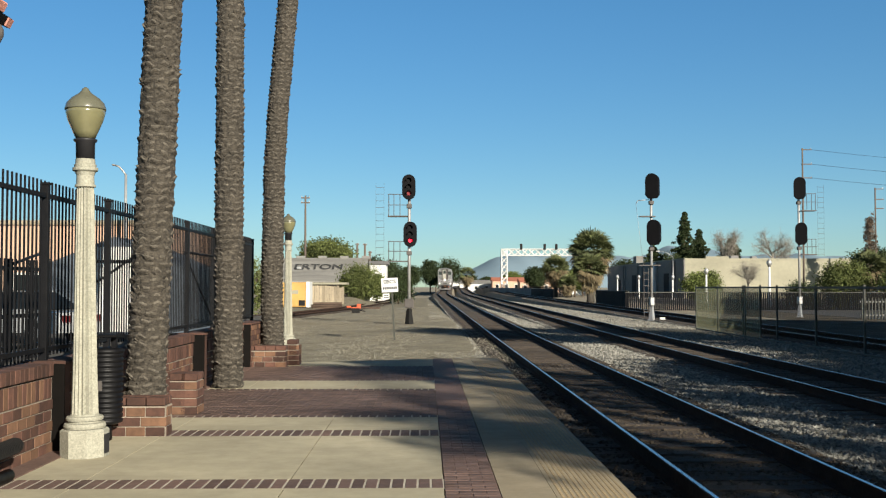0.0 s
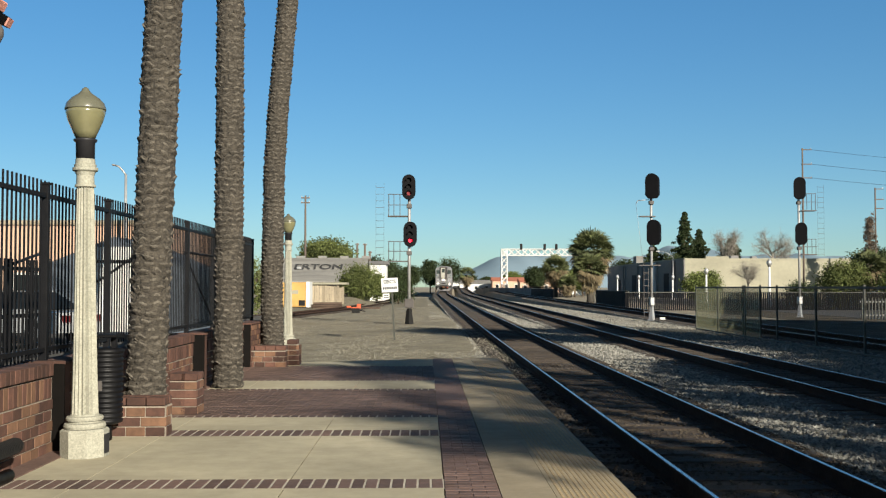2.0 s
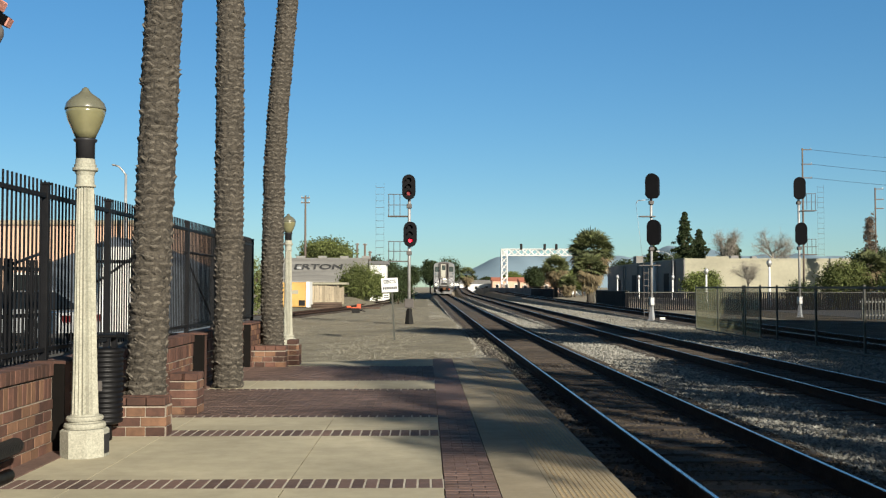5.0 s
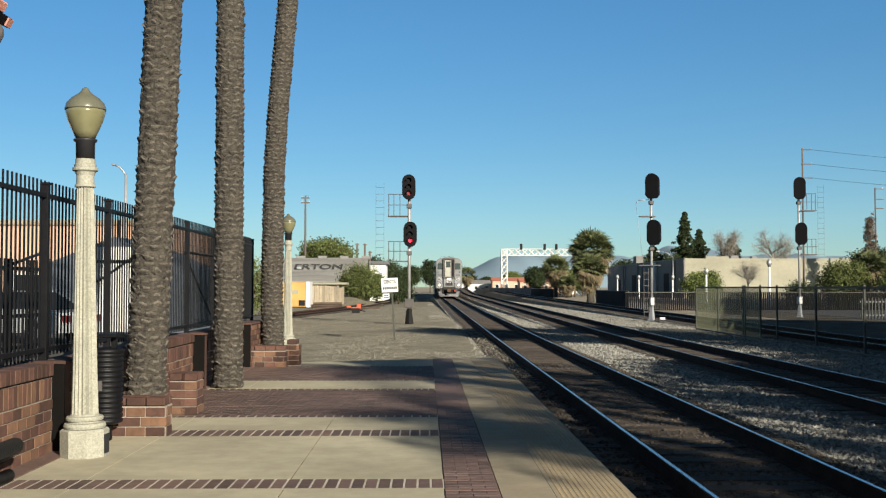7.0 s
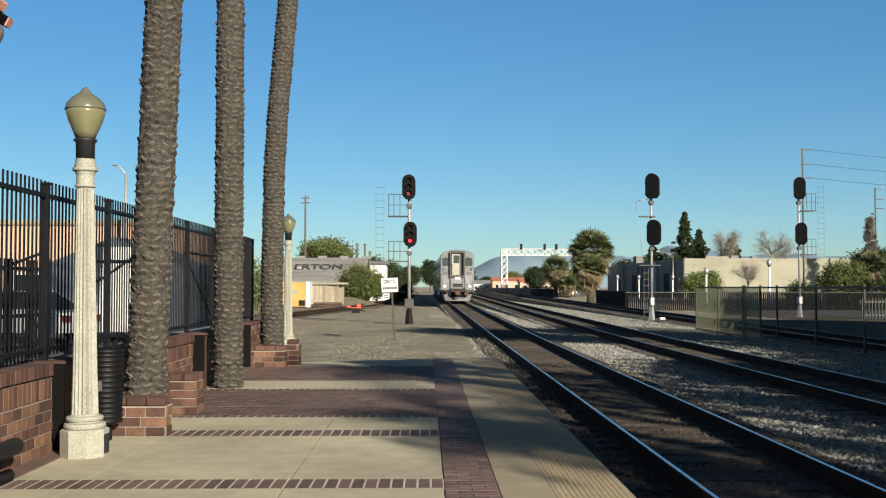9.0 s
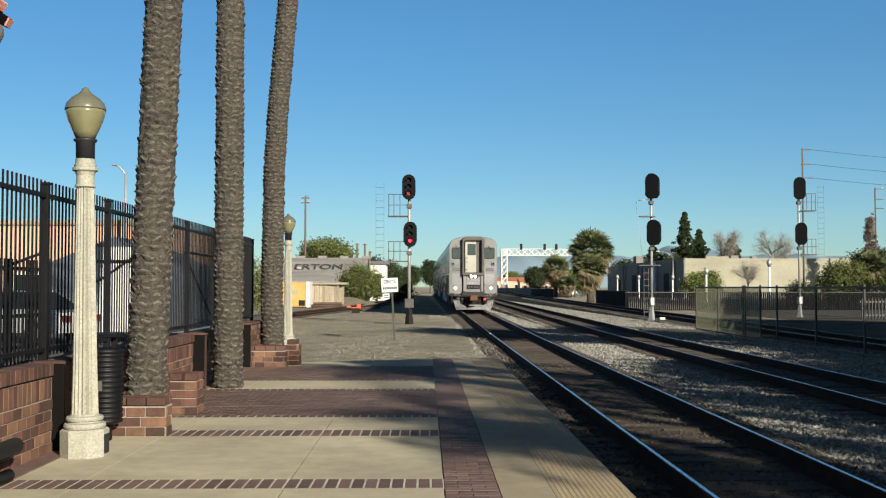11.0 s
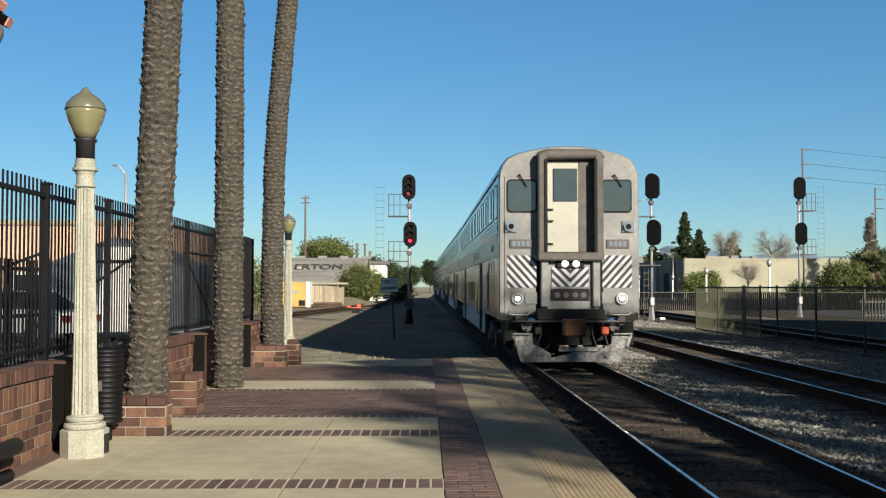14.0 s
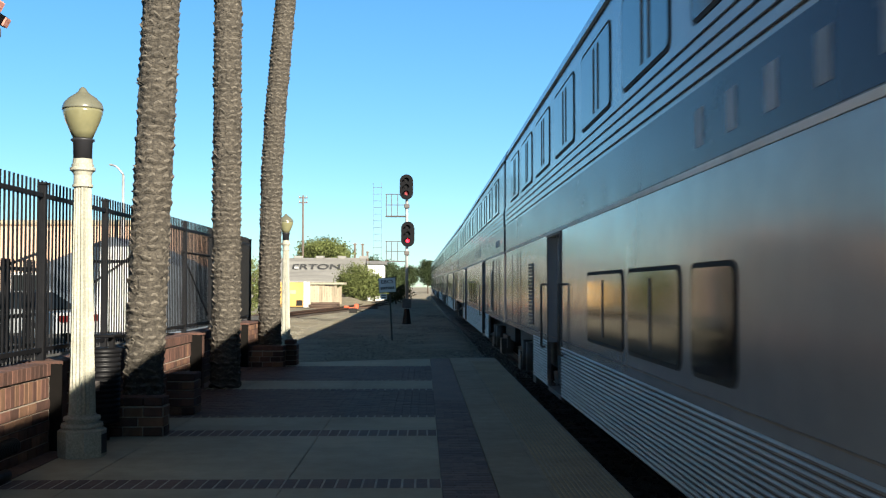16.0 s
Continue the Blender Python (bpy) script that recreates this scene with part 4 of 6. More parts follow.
def coach(name, label, cab):
    car = thing(name, (T1, 60, RAIL), label, "train car", "" if cab else "train coaches")
    shell = new("body", carved(body_shell(0.0 if cab else 0.25, L - 0.25, 1.02)))
    shell.parent = car
    tagged(shell, "silver-grey body shell")
    # skirts hang between the wheel trucks
    for s in (-1, 1):
        part("side_skirt", boxes(*[(s * 1.53 - 0.018, s * 1.53 + 0.018, ya, yb, 0.46, 1.018) for ya, yb in ((5.0, 6.38), (7.67, 17.58), (18.87, L - 5.3))]), M["bellows"], car)
    part("underframe", boxes((-1.3, 1.3, 0.6, L - 0.6, 0.62, 1.06), (-1.2, 1.2, 6.2, L - 6.4, 0.45, 0.9)), M["under"], car)
    bogie(car, 3.4)
    bogie(car, L - 3.4)
    for s in (-1, 1):
        x = s * 1.55
        # long band, ridges and flutes
        bb = bmesh.new()
        box(bb, min(x, x + s * 0.006), max(x, x + s * 0.006), 0.18, L - 0.3, 2.42, 2.86)
        part("colour_band", bb, M["blue"], car, "dark blue lengthwise band")
        b2 = bmesh.new()
        box(b2, min(x, x + s * 0.008), max(x, x + s * 0.008), 0.18, L - 0.3, 2.372, 2.41)
        part("pinstripe", b2, M["stripe_w"], car, "pale stripe under the band")
        for k in range(4):
            z = 2.90 + k * 0.085
            part("ridge", boxes((min(x, x + s * 0.016), max(x, x + s * 0.016), 0.18, L - 0.3, z, z + 0.068), bevel=0.005), M["silver"], car)
        fl = bmesh.new()
        for z in np.arange(0.46, 1.0, 0.036):
            for ya, yb in ((5.0, 6.36), (7.69, 17.56), (18.89, L - 5.3)):
                tube(fl, (x - s * 0.002, ya, z + 0.02), (x - s * 0.002, yb, z + 0.02), 0.015, seg=6)
        part("fluting", fl, M["steel"], car, "fluted stainless lower side")
        gut = bmesh.new()
        tube(gut, (s * 1.54, 0.15, 4.18), (s * 1.54, L - 0.3, 4.18), 0.03, seg=6)
        part("gutter", gut, M["bellows"], car)
        # upper windows
        if cab:
            side_window(car, s, 0.38, 1.0, 3.30, 3.94, ())
        y = 1.62
        while y < L - 2.6:
            side_window(car, s, y, y + 1.48, 3.30, 3.94, (0.36, 0.52))
            y += 2.13
        for y, w in ((10.9, 0.78), (12.05, 1.55), (13.9, 1.7)):
            side_window(car, s, y, y + w, 1.26, 1.80, (0.5,) if w > 1 else ())
        # doors
        for y in DOORS:
            d = bmesh.new()
            for ya, yb in ((y + 0.02, y + 0.62), (y + 0.63, y + 1.23)):
                box(d, min(s * 1.40, s * 1.436), max(s * 1.40, s * 1.436), ya, yb, 0.50, 2.32, bevel=0.008)
            dd = part("side_door", d, M["silver"], car, "recessed two-leaf boarding door")
            for ya in (y + 0.17, y + 0.78):
                gw = bmesh.new()
                rounded(gw, s * 1.436, ya - 0.03, ya + 0.33, 1.37, 2.08, 0.08, 0.004)
                gf = part("window_gasket", gw, M["blackdull"], dd)
                gw = bmesh.new()
                rounded(gw, s * 1.436, ya, ya + 0.30, 1.40, 2.05, 0.06, 0.008)
                part("door_window", gw, M["glass"], gf)
            jm = bmesh.new()
            for ya in (y - 0.035, y + 1.255):
                box(jm, min(x, x + s * 0.012), max(x, x + s * 0.012), ya, ya + 0.03, 0.55, 2.37)
            box(jm, min(x, x + s * 0.012), max(x, x + s * 0.012), y - 0.035, y + 1.285, 2.342, 2.37)
            part("door_frame", jm, M["bellows"], dd)
            for ya in (y - 0.25, y + 1.5):
                hr = tubes(((s * 1.61, ya, 0.95), (s * 1.61, ya, 1.75), 0.016), ((s * 1.55, ya, 0.95), (s * 1.61, ya, 0.95), 0.014), ((s * 1.55, ya, 1.75), (s * 1.61, ya, 1.75), 0.014))
                part("grab_rail", hr, M["bellows"], dd)
            part("door_step", boxes((min(s * 1.2, s * 1.55), max(s * 1.2, s * 1.55), y + 0.01, y + 1.24, 0.42, 0.47)), M["bellows"], dd)
        # louvres and seams
        for y in (3.65, 20.6):
            lv = bmesh.new()
            box(lv, min(x, x + s * 0.01), max(x, x + s * 0.01), y, y + 0.64, 1.18, 2.06)
            v_ = part("vent", lv, M["bellows"], car, "dark louvred vent")
            sl = bmesh.new()
            for z in np.arange(1.21, 2.03, 0.05):
                box(sl, min(x + s * 0.008, x + s * 0.024), max(x + s * 0.008, x + s * 0.024), y + 0.04, y + 0.6, z, z + 0.018)
            part("slat", sl, M["silver"], v_)
        for y, w in ((1.36, 0.014), (1.58, 0.014), (2.22, 0.014), (2.43, 0.014), (3.05, 0.012), (3.29, 0.035), (3.44, 0.03), (3.55, 0.02), (4.38, 0.014), (5.5, 0.01), (22.6, 0.014), (23.1, 0.014), (24.2, 0.014)):
            part("panel_seam", boxes((min(x, x + s * 0.005), max(x, x + s * 0.005), y, y + w, 1.1, 2.3)), M["bellows"], car)
        part("panel_seam", boxes((min(x, x + s * 0.004), max(x, x + s * 0.004), 0.3, 6.3, 1.10, 1.112), (min(x, x + s * 0.004), max(x, x + s * 0.004), 7.8, L - 0.4, 1.10, 1.112)), M["bellows"], car)
        # unreadable lettering as bars
        xa, xb = min(x, x + s * 0.009), max(x, x + s * 0.009)
        for k in range(6):
            y = 11.6 - k * 0.62
            part("letter_bar", boxes((xa, xb, y - 0.16, y, 2.52, 2.74)), M["band_letter"], car)
        for k in range(9):
            y = 1.3 + k * 0.13
            part("letter_bar", boxes((xa, xb, y, y + 0.075, 2.55, 2.69)), M["band_letter"], car)
    part("roof_rail", boxes((-0.9, 0.9, 0.5, L - 0.6, 4.69, 4.70)), M["silver"], car)
    if not cab:
        part("gangway", boxes((-0.75, 0.75, -0.02, 0.35, 1.1, 4.45)), M["bellows"], car, "dark rubber gangway")
    return car


def diagonal_panel(x0, x1, z0, z1, y, slope, v=False):
    """Slanted bars clipped to a panel; returns a bmesh of the dark bars."""
    bm = bmesh.new()
    w, pitch = 0.092, 0.186
    span = x1 - x0
    h = z1 - z0

    def bar(c, sl, xa, xb):
        poly = [(xa, sl * (xa - xa) + c), (xb, sl * (xb - xa) + c), (xb, sl * (xb - xa) + c + w), (xa, c + w)]
        # clip to 0..h in height
        for lim, keep in ((0.0, 1), (h, -1)):
            out = []
            for p, q in zip(poly, poly[1:] + poly[:1]):
                ip, iq = keep * (p[1] - lim) >= 0, keep * (q[1] - lim) >= 0
                if ip:
                    out.append(p)
                if ip != iq:
                    e = (lim - p[1]) / (q[1] - p[1])
                    out.append((p[0] + e * (q[0] - p[0]), lim))
            poly = out
            if len(poly) < 3:
                return
        a = [bm.verts.new((px, y, z0 + pz)) for px, pz in poly]
        b = [bm.verts.new((px, y + 0.012, z0 + pz)) for px, pz in poly]
        n = len(poly)
        bm.faces.new(a)
        bm.faces.new(b[::-1])
        for i in range(n):
            bm.faces.new((a[i], b[i], b[(i + 1) % n], a[(i + 1) % n]))

    c = -span * 1.2 - 1
    while c < h + span * 1.2 + 1:
        if v:
            mid = (x0 + x1) / 2
            bar(c + (mid - x0), -1.0, x0, mid)
            bar(c, 1.0, mid, x1)
        else:
            bar(c, slope, x0, x1)
        c += pitch
    return bm


def front_panel(x0, x1, z0, z1, r, ya, yb):
    """An upright panel with rounded corners that faces along the line."""
    bm = bmesh.new()
    pts = []
    for cx, cz, a0 in ((x1 - r, z1 - r, 0), (x0 + r, z1 - r, 90), (x0 + r, z0 + r, 180), (x1 - r, z0 + r, 270)):
        for k in range(5):
            a = radians(a0 + 22.5 * k)
            pts.append((cx + r * math.cos(a), cz + r * math.sin(a)))
    p = [bm.verts.new((x, ya, z)) for x, z in pts]
    q = [bm.verts.new((x, yb, z)) for x, z in pts]
    n = len(pts)
    for i in range(n):
        bm.faces.new((p[i], p[(i + 1) % n], q[(i + 1) % n], q[i]))
    bm.faces.new(p[::-1])
    bm.faces.new(q)
    bmesh.ops.recalc_face_normals(bm, faces=bm.faces)
    return bm


def plate(outline, y, thick):
    """A flat upright plate from an outline of (x, z) corners."""
    bm = bmesh.new()
    a = [bm.verts.new((x, y, z)) for x, z in outline]
    b = [bm.verts.new((x, y + thick, z)) for x, z in outline]
    n = len(outline)
    bm.faces.new(a)
    bm.faces.new(b[::-1])
    for i in range(n):
        bm.faces.new((a[i], b[i], b[(i + 1) % n], a[(i + 1) % n]))
    return bm


def cab_front(car):
    """The driving end: gangway box, windscreens, striped panels, lamps, coupler and plough."""
    before = set(car.children)
    part("nose_plate", boxes((-1.42, -0.70, -0.03, 0.02, 1.22, 4.25), (0.70, 1.42, -0.03, 0.02, 1.22, 4.25), bevel=0.012), M["nose"], car, "silver nose panels")
    gw = part("gangway_box", boxes((-0.71, 0.71, -0.02, 0.02, 2.50, 4.78)), M["bellows"], car, "dark grey gangway box round the end door")
    for s in (-1, 1):
        part("gangway_post", boxes((s * 0.615 - 0.095, s * 0.615 + 0.095, -0.30, -0.05, 2.42, 4.70), bevel=0.03), M["bellows"], gw)
        part("gangway_rim", boxes((s * 0.54 - 0.03, s * 0.54 + 0.03, -0.33, -0.29, 2.60, 4.60)), M["blackdull"], gw)
    lin = bmesh.new()
    sweep(lin, [(-0.66, -0.18, 4.60), (-0.62, -0.18, 4.68), (-0.52, -0.18, 4.715), (0.52, -0.18, 4.715), (0.62, -0.18, 4.68), (0.66, -0.18, 4.60)], 0.115, 8)
    part("gangway_lintel", lin, M["bellows"], gw)
    part("gangway_sill", boxes((-0.72, 0.72, -0.34, -0.05, 2.40, 2.58), bevel=0.03), M["bellows"], gw)
    dr = part("end_door", boxes((-0.50, 0.50, -0.06, -0.03, 2.60, 4.58)), M["cabdoor"], car, "cream end door")
    # flat dark panel stands in for the shade inside the doorway
    part("door_pocket", boxes((0.20, 0.51, -0.075, -0.062, 2.60, 4.58)), M["bellows"], dr, "dark panel standing in for shade in the doorway")
    wn_ = bmesh.new()
    box(wn_, -0.36, 0.17, -0.085, -0.055, 3.70, 4.42, bevel=0.012)
    part("door_window", wn_, M["screen"], dr, "grey-green door window")
    part("hinge", boxes((-0.50, -0.36, -0.1, -0.06, 2.75, 2.79), (-0.50, -0.36, -0.1, -0.06, 3.25, 3.29), (-0.50, -0.36, -0.1, -0.06, 3.5, 3.54)), M["black"], dr)
    for s in (-1, 1):
        c = s * 1.04
        fr_ = part("windscreen_frame", front_panel(c - 0.33, c + 0.33, 3.455, 4.185, 0.09, -0.045, -0.02), M["blackdull"], car)
        part("windscreen", front_panel(c - 0.30, c + 0.30, 3.49, 4.15, 0.07, -0.052, -0.04), M["screen"], fr_, "grey-green windscreen")
        part("wiper", tubes(((c - 0.05, -0.08, 4.28), (c + 0.1 , -0.08, 4.02), 0.014), ((c - 0.05, -0.03, 4.28), (c - 0.05, -0.09, 4.28), 0.02)), M["black"], car)
        mk = part("marker_light", boxes((s * 1.28 - 0.13, s * 1.28 + 0.13, -0.07, -0.03, 3.02, 3.28), bevel=0.01), M["silver"], car, "square marker lamp housing")
        part("bezel", tubes(((s * 1.28, -0.12, 3.15), (s * 1.28, -0.06, 3.15), 0.10), seg=18), M["silver"], mk)
        part("lens", tubes(((s * 1.28, -0.128, 3.15), (s * 1.28, -0.11, 3.15), 0.06), seg=16), M["lens"], mk)
        nb = part("number_board", boxes((s * 1.06 - 0.25, s * 1.06 + 0.25, -0.06, -0.03, 2.68, 2.87), bevel=0.008), M["bellows"], car, "small number board")
        for k in range(4):
            part("bar", boxes((s * 1.06 - 0.19 + k * 0.1, s * 1.06 - 0.12 + k * 0.1, -0.068, -0.055, 2.72, 2.83)), M["silver"], nb)
        part("stripe_panel", boxes((s * 1.04 - 0.32, s * 1.04 + 0.32, -0.045, -0.028, 1.82, 2.52)), M["stripe_w"], car, "white panel with dark slanted stripes")
        part("stripes", diagonal_panel(s * 1.04 - 0.32, s * 1.04 + 0.32, 1.82, 2.52, -0.05, s * 1.12), M["stripe"], car)
        part("corner_post", boxes((s * 0.56 - 0.08, s * 0.56 + 0.08, -0.22, 0.0, 1.40, 2.42), bevel=0.02), M["nose"], car, "silver collision post")
        hl = part("ditch_light", tubes(((s * 1.14, -0.10, 1.58), (s * 1.14, -0.02, 1.58), 0.125), seg=20), M["galv"], car, "round ditch light")
        part("reflector", tubes(((s * 1.14, -0.108, 1.58), (s * 1.14, -0.09, 1.58), 0.09), seg=20), M["screen"], hl)
        part("ditch_lens", tubes(((s * 1.14, -0.114, 1.58), (s * 1.14, -0.09, 1.58), 0.048), seg=20), M["ditch"], hl, "glowing lens")
        part("step_box", boxes((s * 0.84 - 0.14, s * 0.84 + 0.14, -0.06, -0.02, 1.46, 1.72), bevel=0.01), M["nose"], car)
        for k in range(2):
            hs = bmesh.new()
            x0 = s * (0.42 + 0.26 * k)
            sweep(hs, [(x0, -0.1, 0.98), (x0, -0.28, 0.93), (x0 + 0.02, -0.34, 0.7), (x0 + s * 0.1, -0.36, 0.42), (x0 + s * 0.22, -0.34, 0.33), (x0 + s * 0.3, -0.3, 0.48), (x0 + s * 0.3, -0.2, 0.8)], 0.03, 8)
            part("hose", hs, M["black"], car, "black air hose")
        part("hose_fitting", boxes((s * 0.72 - 0.08, s * 0.72 + 0.08, -0.36, -0.1, 0.70, 0.86), bevel=0.02), M["orange"] if s > 0 else M["under"], car)
        part("air_fitting", tubes(((s * 0.95, -0.2, 0.86), (s * 0.95, 0.0, 0.86), 0.11), ((s * 1.12, -0.2, 1.05), (s * 1.12, 0.0, 1.05), 0.07), seg=12), M["bellows"], car)
        part("wing_plate", plate([(s * 1.30, 0.72), (s * 0.86, 0.72), (s * 0.84, 0.50), (s * 0.46, 0.30), (s * 0.46, 0.12), (s * 1.10, 0.11)], -0.42, 0.05), M["plow"], car, "pale bare-steel pilot plate")
        part("step_tread", boxes((s * 1.08 - 0.2, s * 1.08 + 0.2, -0.50, -0.40, 0.70, 0.735), bevel=0.008), M["plow"], car)
        hd = bmesh.new()
        sweep(hd, [(s * 1.2, -0.42, 0.62), (s * 1.2, -0.5, 0.60), (s * 1.2, -0.51, 0.44), (s * 1.2, -0.42, 0.42)], 0.014, 6)
        part("step_handle", hd, M["stripe_w"], car)
        # no real gap: a black plate paints the shade beside the post
        part("recess", boxes((s * 0.69 - 0.045, s * 0.69 + 0.045, -0.036, -0.02, 1.34, 2.52)), M["blackdull"], car, "black plate standing in for the shaded gap by the collision post")
        for rx, ya, yb, rz, rr in ((1.08, -0.30, -0.1, 0.98, 0.085), (0.98, -0.34, -0.2, 0.60, 0.13)):
            part("reservoir", tubes(((s * rx, ya, rz), (s * rx, yb, rz), rr), seg=16), M["plow"] if s > 0 else M["under"], car)
        part("valve_cap", tubes(((s * 0.86, -0.34, 0.99), (s * 0.86, -0.2, 0.99), 0.07), seg=16), M["valve_blue"], car, "blue valve cap")
        gi = bmesh.new()
        c = s * 1.1
        sweep(gi, [(c - 0.22, -0.03, 1.30), (c - 0.22, -0.12, 1.28), (c - 0.17, -0.13, 1.23), (c + 0.17, -0.13, 1.23), (c + 0.22, -0.12, 1.28), (c + 0.22, -0.03, 1.30)], 0.013, 6)
        part("grab_iron", gi, M["stripe_w"], car, "white-painted grab iron")
    part("nose_centre", boxes((-0.50, 0.50, -0.12, 0.0, 1.30, 2.45), bevel=0.01), M["nose"], car)
    part("stripe_panel", boxes((-0.40, 0.40, -0.145, -0.115, 1.84, 2.26)), M["stripe_w"], car, "white panel with dark chevrons")
    part("stripes", diagonal_panel(-0.40, 0.40, 1.84, 2.26, -0.152, 1.0, v=True), M["stripe"], car)
    hb = part("headlight_box", boxes((-0.30, 0.30, -0.20, -0.12, 2.24, 2.44), bevel=0.02), M["blackdull"], car, "twin headlight housing")
    for c in (-0.12, 0.12):
        part("bezel", tubes(((c, -0.21, 2.34), (c, -0.19, 2.34), 0.085), seg=20), M["galv"], hb)
        part("headlight", tubes(((c, -0.216, 2.34), (c, -0.19, 2.34), 0.055), seg=20), M["headlight"], hb, "glowing headlight")
    part("receptacle_box", boxes((-0.42, 0.42, -0.16, -0.115, 1.54, 1.80), bevel=0.01), M["black"], car)
    for x in (-0.28, -0.1, 0.1, 0.28):
        part("receptacle", tubes(((x, -0.19, 1.66), (x, -0.15, 1.66), 0.06), seg=14), M["bellows"], car)
    part("end_sill", boxes((-0.72, 0.72, -0.35, 0.0, 1.12, 1.36), bevel=0.02), M["under"], car)
    for s in (-1, 1):
        part("buffer_beam", boxes((s * 1.11 - 0.39, s * 1.11 + 0.39, -0.03, 0.1, 1.0, 1.16)), M["under"], car)
    # solid black block stands in for the deep shade under the cab
    part("end_void", boxes((-1.4, 1.4, 0.0, 0.7, 0.45, 1.1)), M["blackdull"], car)
    cp = boxes((-0.16, 0.16, -0.75, 0.1, 0.72, 1.0), (-0.24, 0.24, -0.85, -0.55, 0.68, 1.04), bevel=0.03)
    part("coupler", cp, M["knuckle"], car, "rust-orange knuckle coupler")
    part("plough", plate([(-0.48, 0.12), (0.48, 0.12), (0.48, 0.30), (0.2, 0.36), (-0.48, 0.20)], -0.46, 0.04), M["plow"], car, "pale steel centre plate of the pilot")
    part("plough_bar", boxes((-0.30, 0.56, -0.50, -0.44, 0.34, 0.44), bevel=0.012), M["plow"], car, "bare steel bar")
    for ob in set(car.children) - before:
        if not ob.name.startswith(("plough", "wing_plate", "step_tread", "step_handle", "reservoir", "valve_cap", "coupler", "hose", "air_fitting", "end_void", "buffer_beam")):
            ob.location.z -= 0.115
    part("nose_cap", plate(ring_points(0.976, 0.045, 1.06), -0.012, 0.010), M["nose"], car, "weathered silver front sheet")
    part("uncoupling_lever", tubes(((-1.3, -0.4, 0.98), (1.3, -0.4, 0.98), 0.02)), M["bellows"], car)


cab_car = coach("cab_car", "silver double-deck cab car with striped nose and blue band", True)
cab_front(cab_car)
coach_one = coach("passenger_coach", "silver double-deck passenger coach with a blue band", False)
coaches = [coach_one] + [copy_thing(coach_one, pose(T1, 100, RAIL)) for _ in range(4)]

# the front's place along the line at each time
FRONT = ((0.0, 227.0), (2.0, 198.0), (4.2, 166.0), (6.3, 135.3), (7.5, 118.0), (9.2, 93.2), (11.3, 62.3), (12.0, 51.7), (12.5, 44.3),
         (13.0, 37.0), (13.5, 29.9), (14.0, 22.8), (14.5, 15.8), (15.0, 8.65), (15.3, 4.4), (15.7, -1.33), (16.0, -5.6))


def on_line(y, length):
    """The pose of a car whose front stands at y on the first track."""
    x0, x1 = T1 + bend(y), T1 + bend(y + length)
    return pose(x0, y, RAIL + lift(y), math.degrees(math.atan2(lift(y + length) - lift(y), length)), 0, -math.degrees(math.atan2(x1 - x0, length)))


def motions():
    for k, car in enumerate([cab_car] + coaches):
        walk(car, [(t, on_line(y + k * L, L - 1)) for t, y in FRONT])


# ---- signals


def head_outline(w, h):
    pts = []
    for cz, a0 in ((h / 2 - w / 2, 0), (-h / 2 + w / 2, 180)):
        for k in range(9):
            a = radians(a0 + 22.5 * k)
            pts.append((w / 2 * math.cos(a), cz + w / 2 * math.sin(a)))
    return pts


def signal_head(t, x, z, lit, yaw=0.0, hooded=True):
    bm = bmesh.new()
    pts = head_outline(0.66, 1.25) if hooded else head_outline(0.74, 1.42)[:9] + [(-0.37, -0.5), (-0.2, -0.71), (0.2, -0.71), (0.37, -0.5)]
    a = [bm.verts.new((px, -0.02, pz)) for px, pz in pts]
    b = [bm.verts.new((px * (1 if hooded else 0.92), 0.03 if hooded else 0.42, pz * (1 if hooded else 0.95))) for px, pz in pts]
    bm.faces.new(a)
    bm.faces.new(b[::-1])
    n = len(pts)
    for i in range(n):
        bm.faces.new((a[i], b[i], b[(i + 1) % n], a[(i + 1) % n]))
    box(bm, -0.17, 0.17, 0.03, 0.30, -0.42, 0.42)
    h = part("signal_head", bm, M["sigblack"], t, "black oval backplate with lamp housing")
    h.matrix_basis = pose(x, -0.28, z, 0, 0, yaw)
    if not hooded:
        return
    hood = bmesh.new()
    for k, cz in enumerate((0.32, 0.0, -0.32)):
        for i in range(10):
            a0, a1 = radians(-10 + 20 * i), radians(10 + 20 * i)
            r = 0.135
            v = [hood.verts.new(p) for p in ((r * math.cos(a0), -0.02, cz + r * math.sin(a0)), (r * math.cos(a1), -0.02, cz + r * math.sin(a1)),
                                             (r * math.cos(a1), -0.17, cz + r * math.sin(a1)), (r * math.cos(a0), -0.17, cz + r * math.sin(a0)))]
            hood.faces.new(v)
    ho = part("hoods", hood, M["sigblack"], h, "black tunnel hoods")
    for k, cz in enumerate((0.32, 0.0, -0.32)):
        m = M["red_glow"] if (lit == 2 and k == 2) else M["dim_red"] if (lit == 1 and k == 2) else M["lens"]
        part("lens", tubes(((0, -0.035, cz), (0, -0.02, cz), 0.09 if m != M["lens"] else 0.105), seg=18), m, h, "glowing red lens" if lit == 2 and k == 2 else "dark lens")


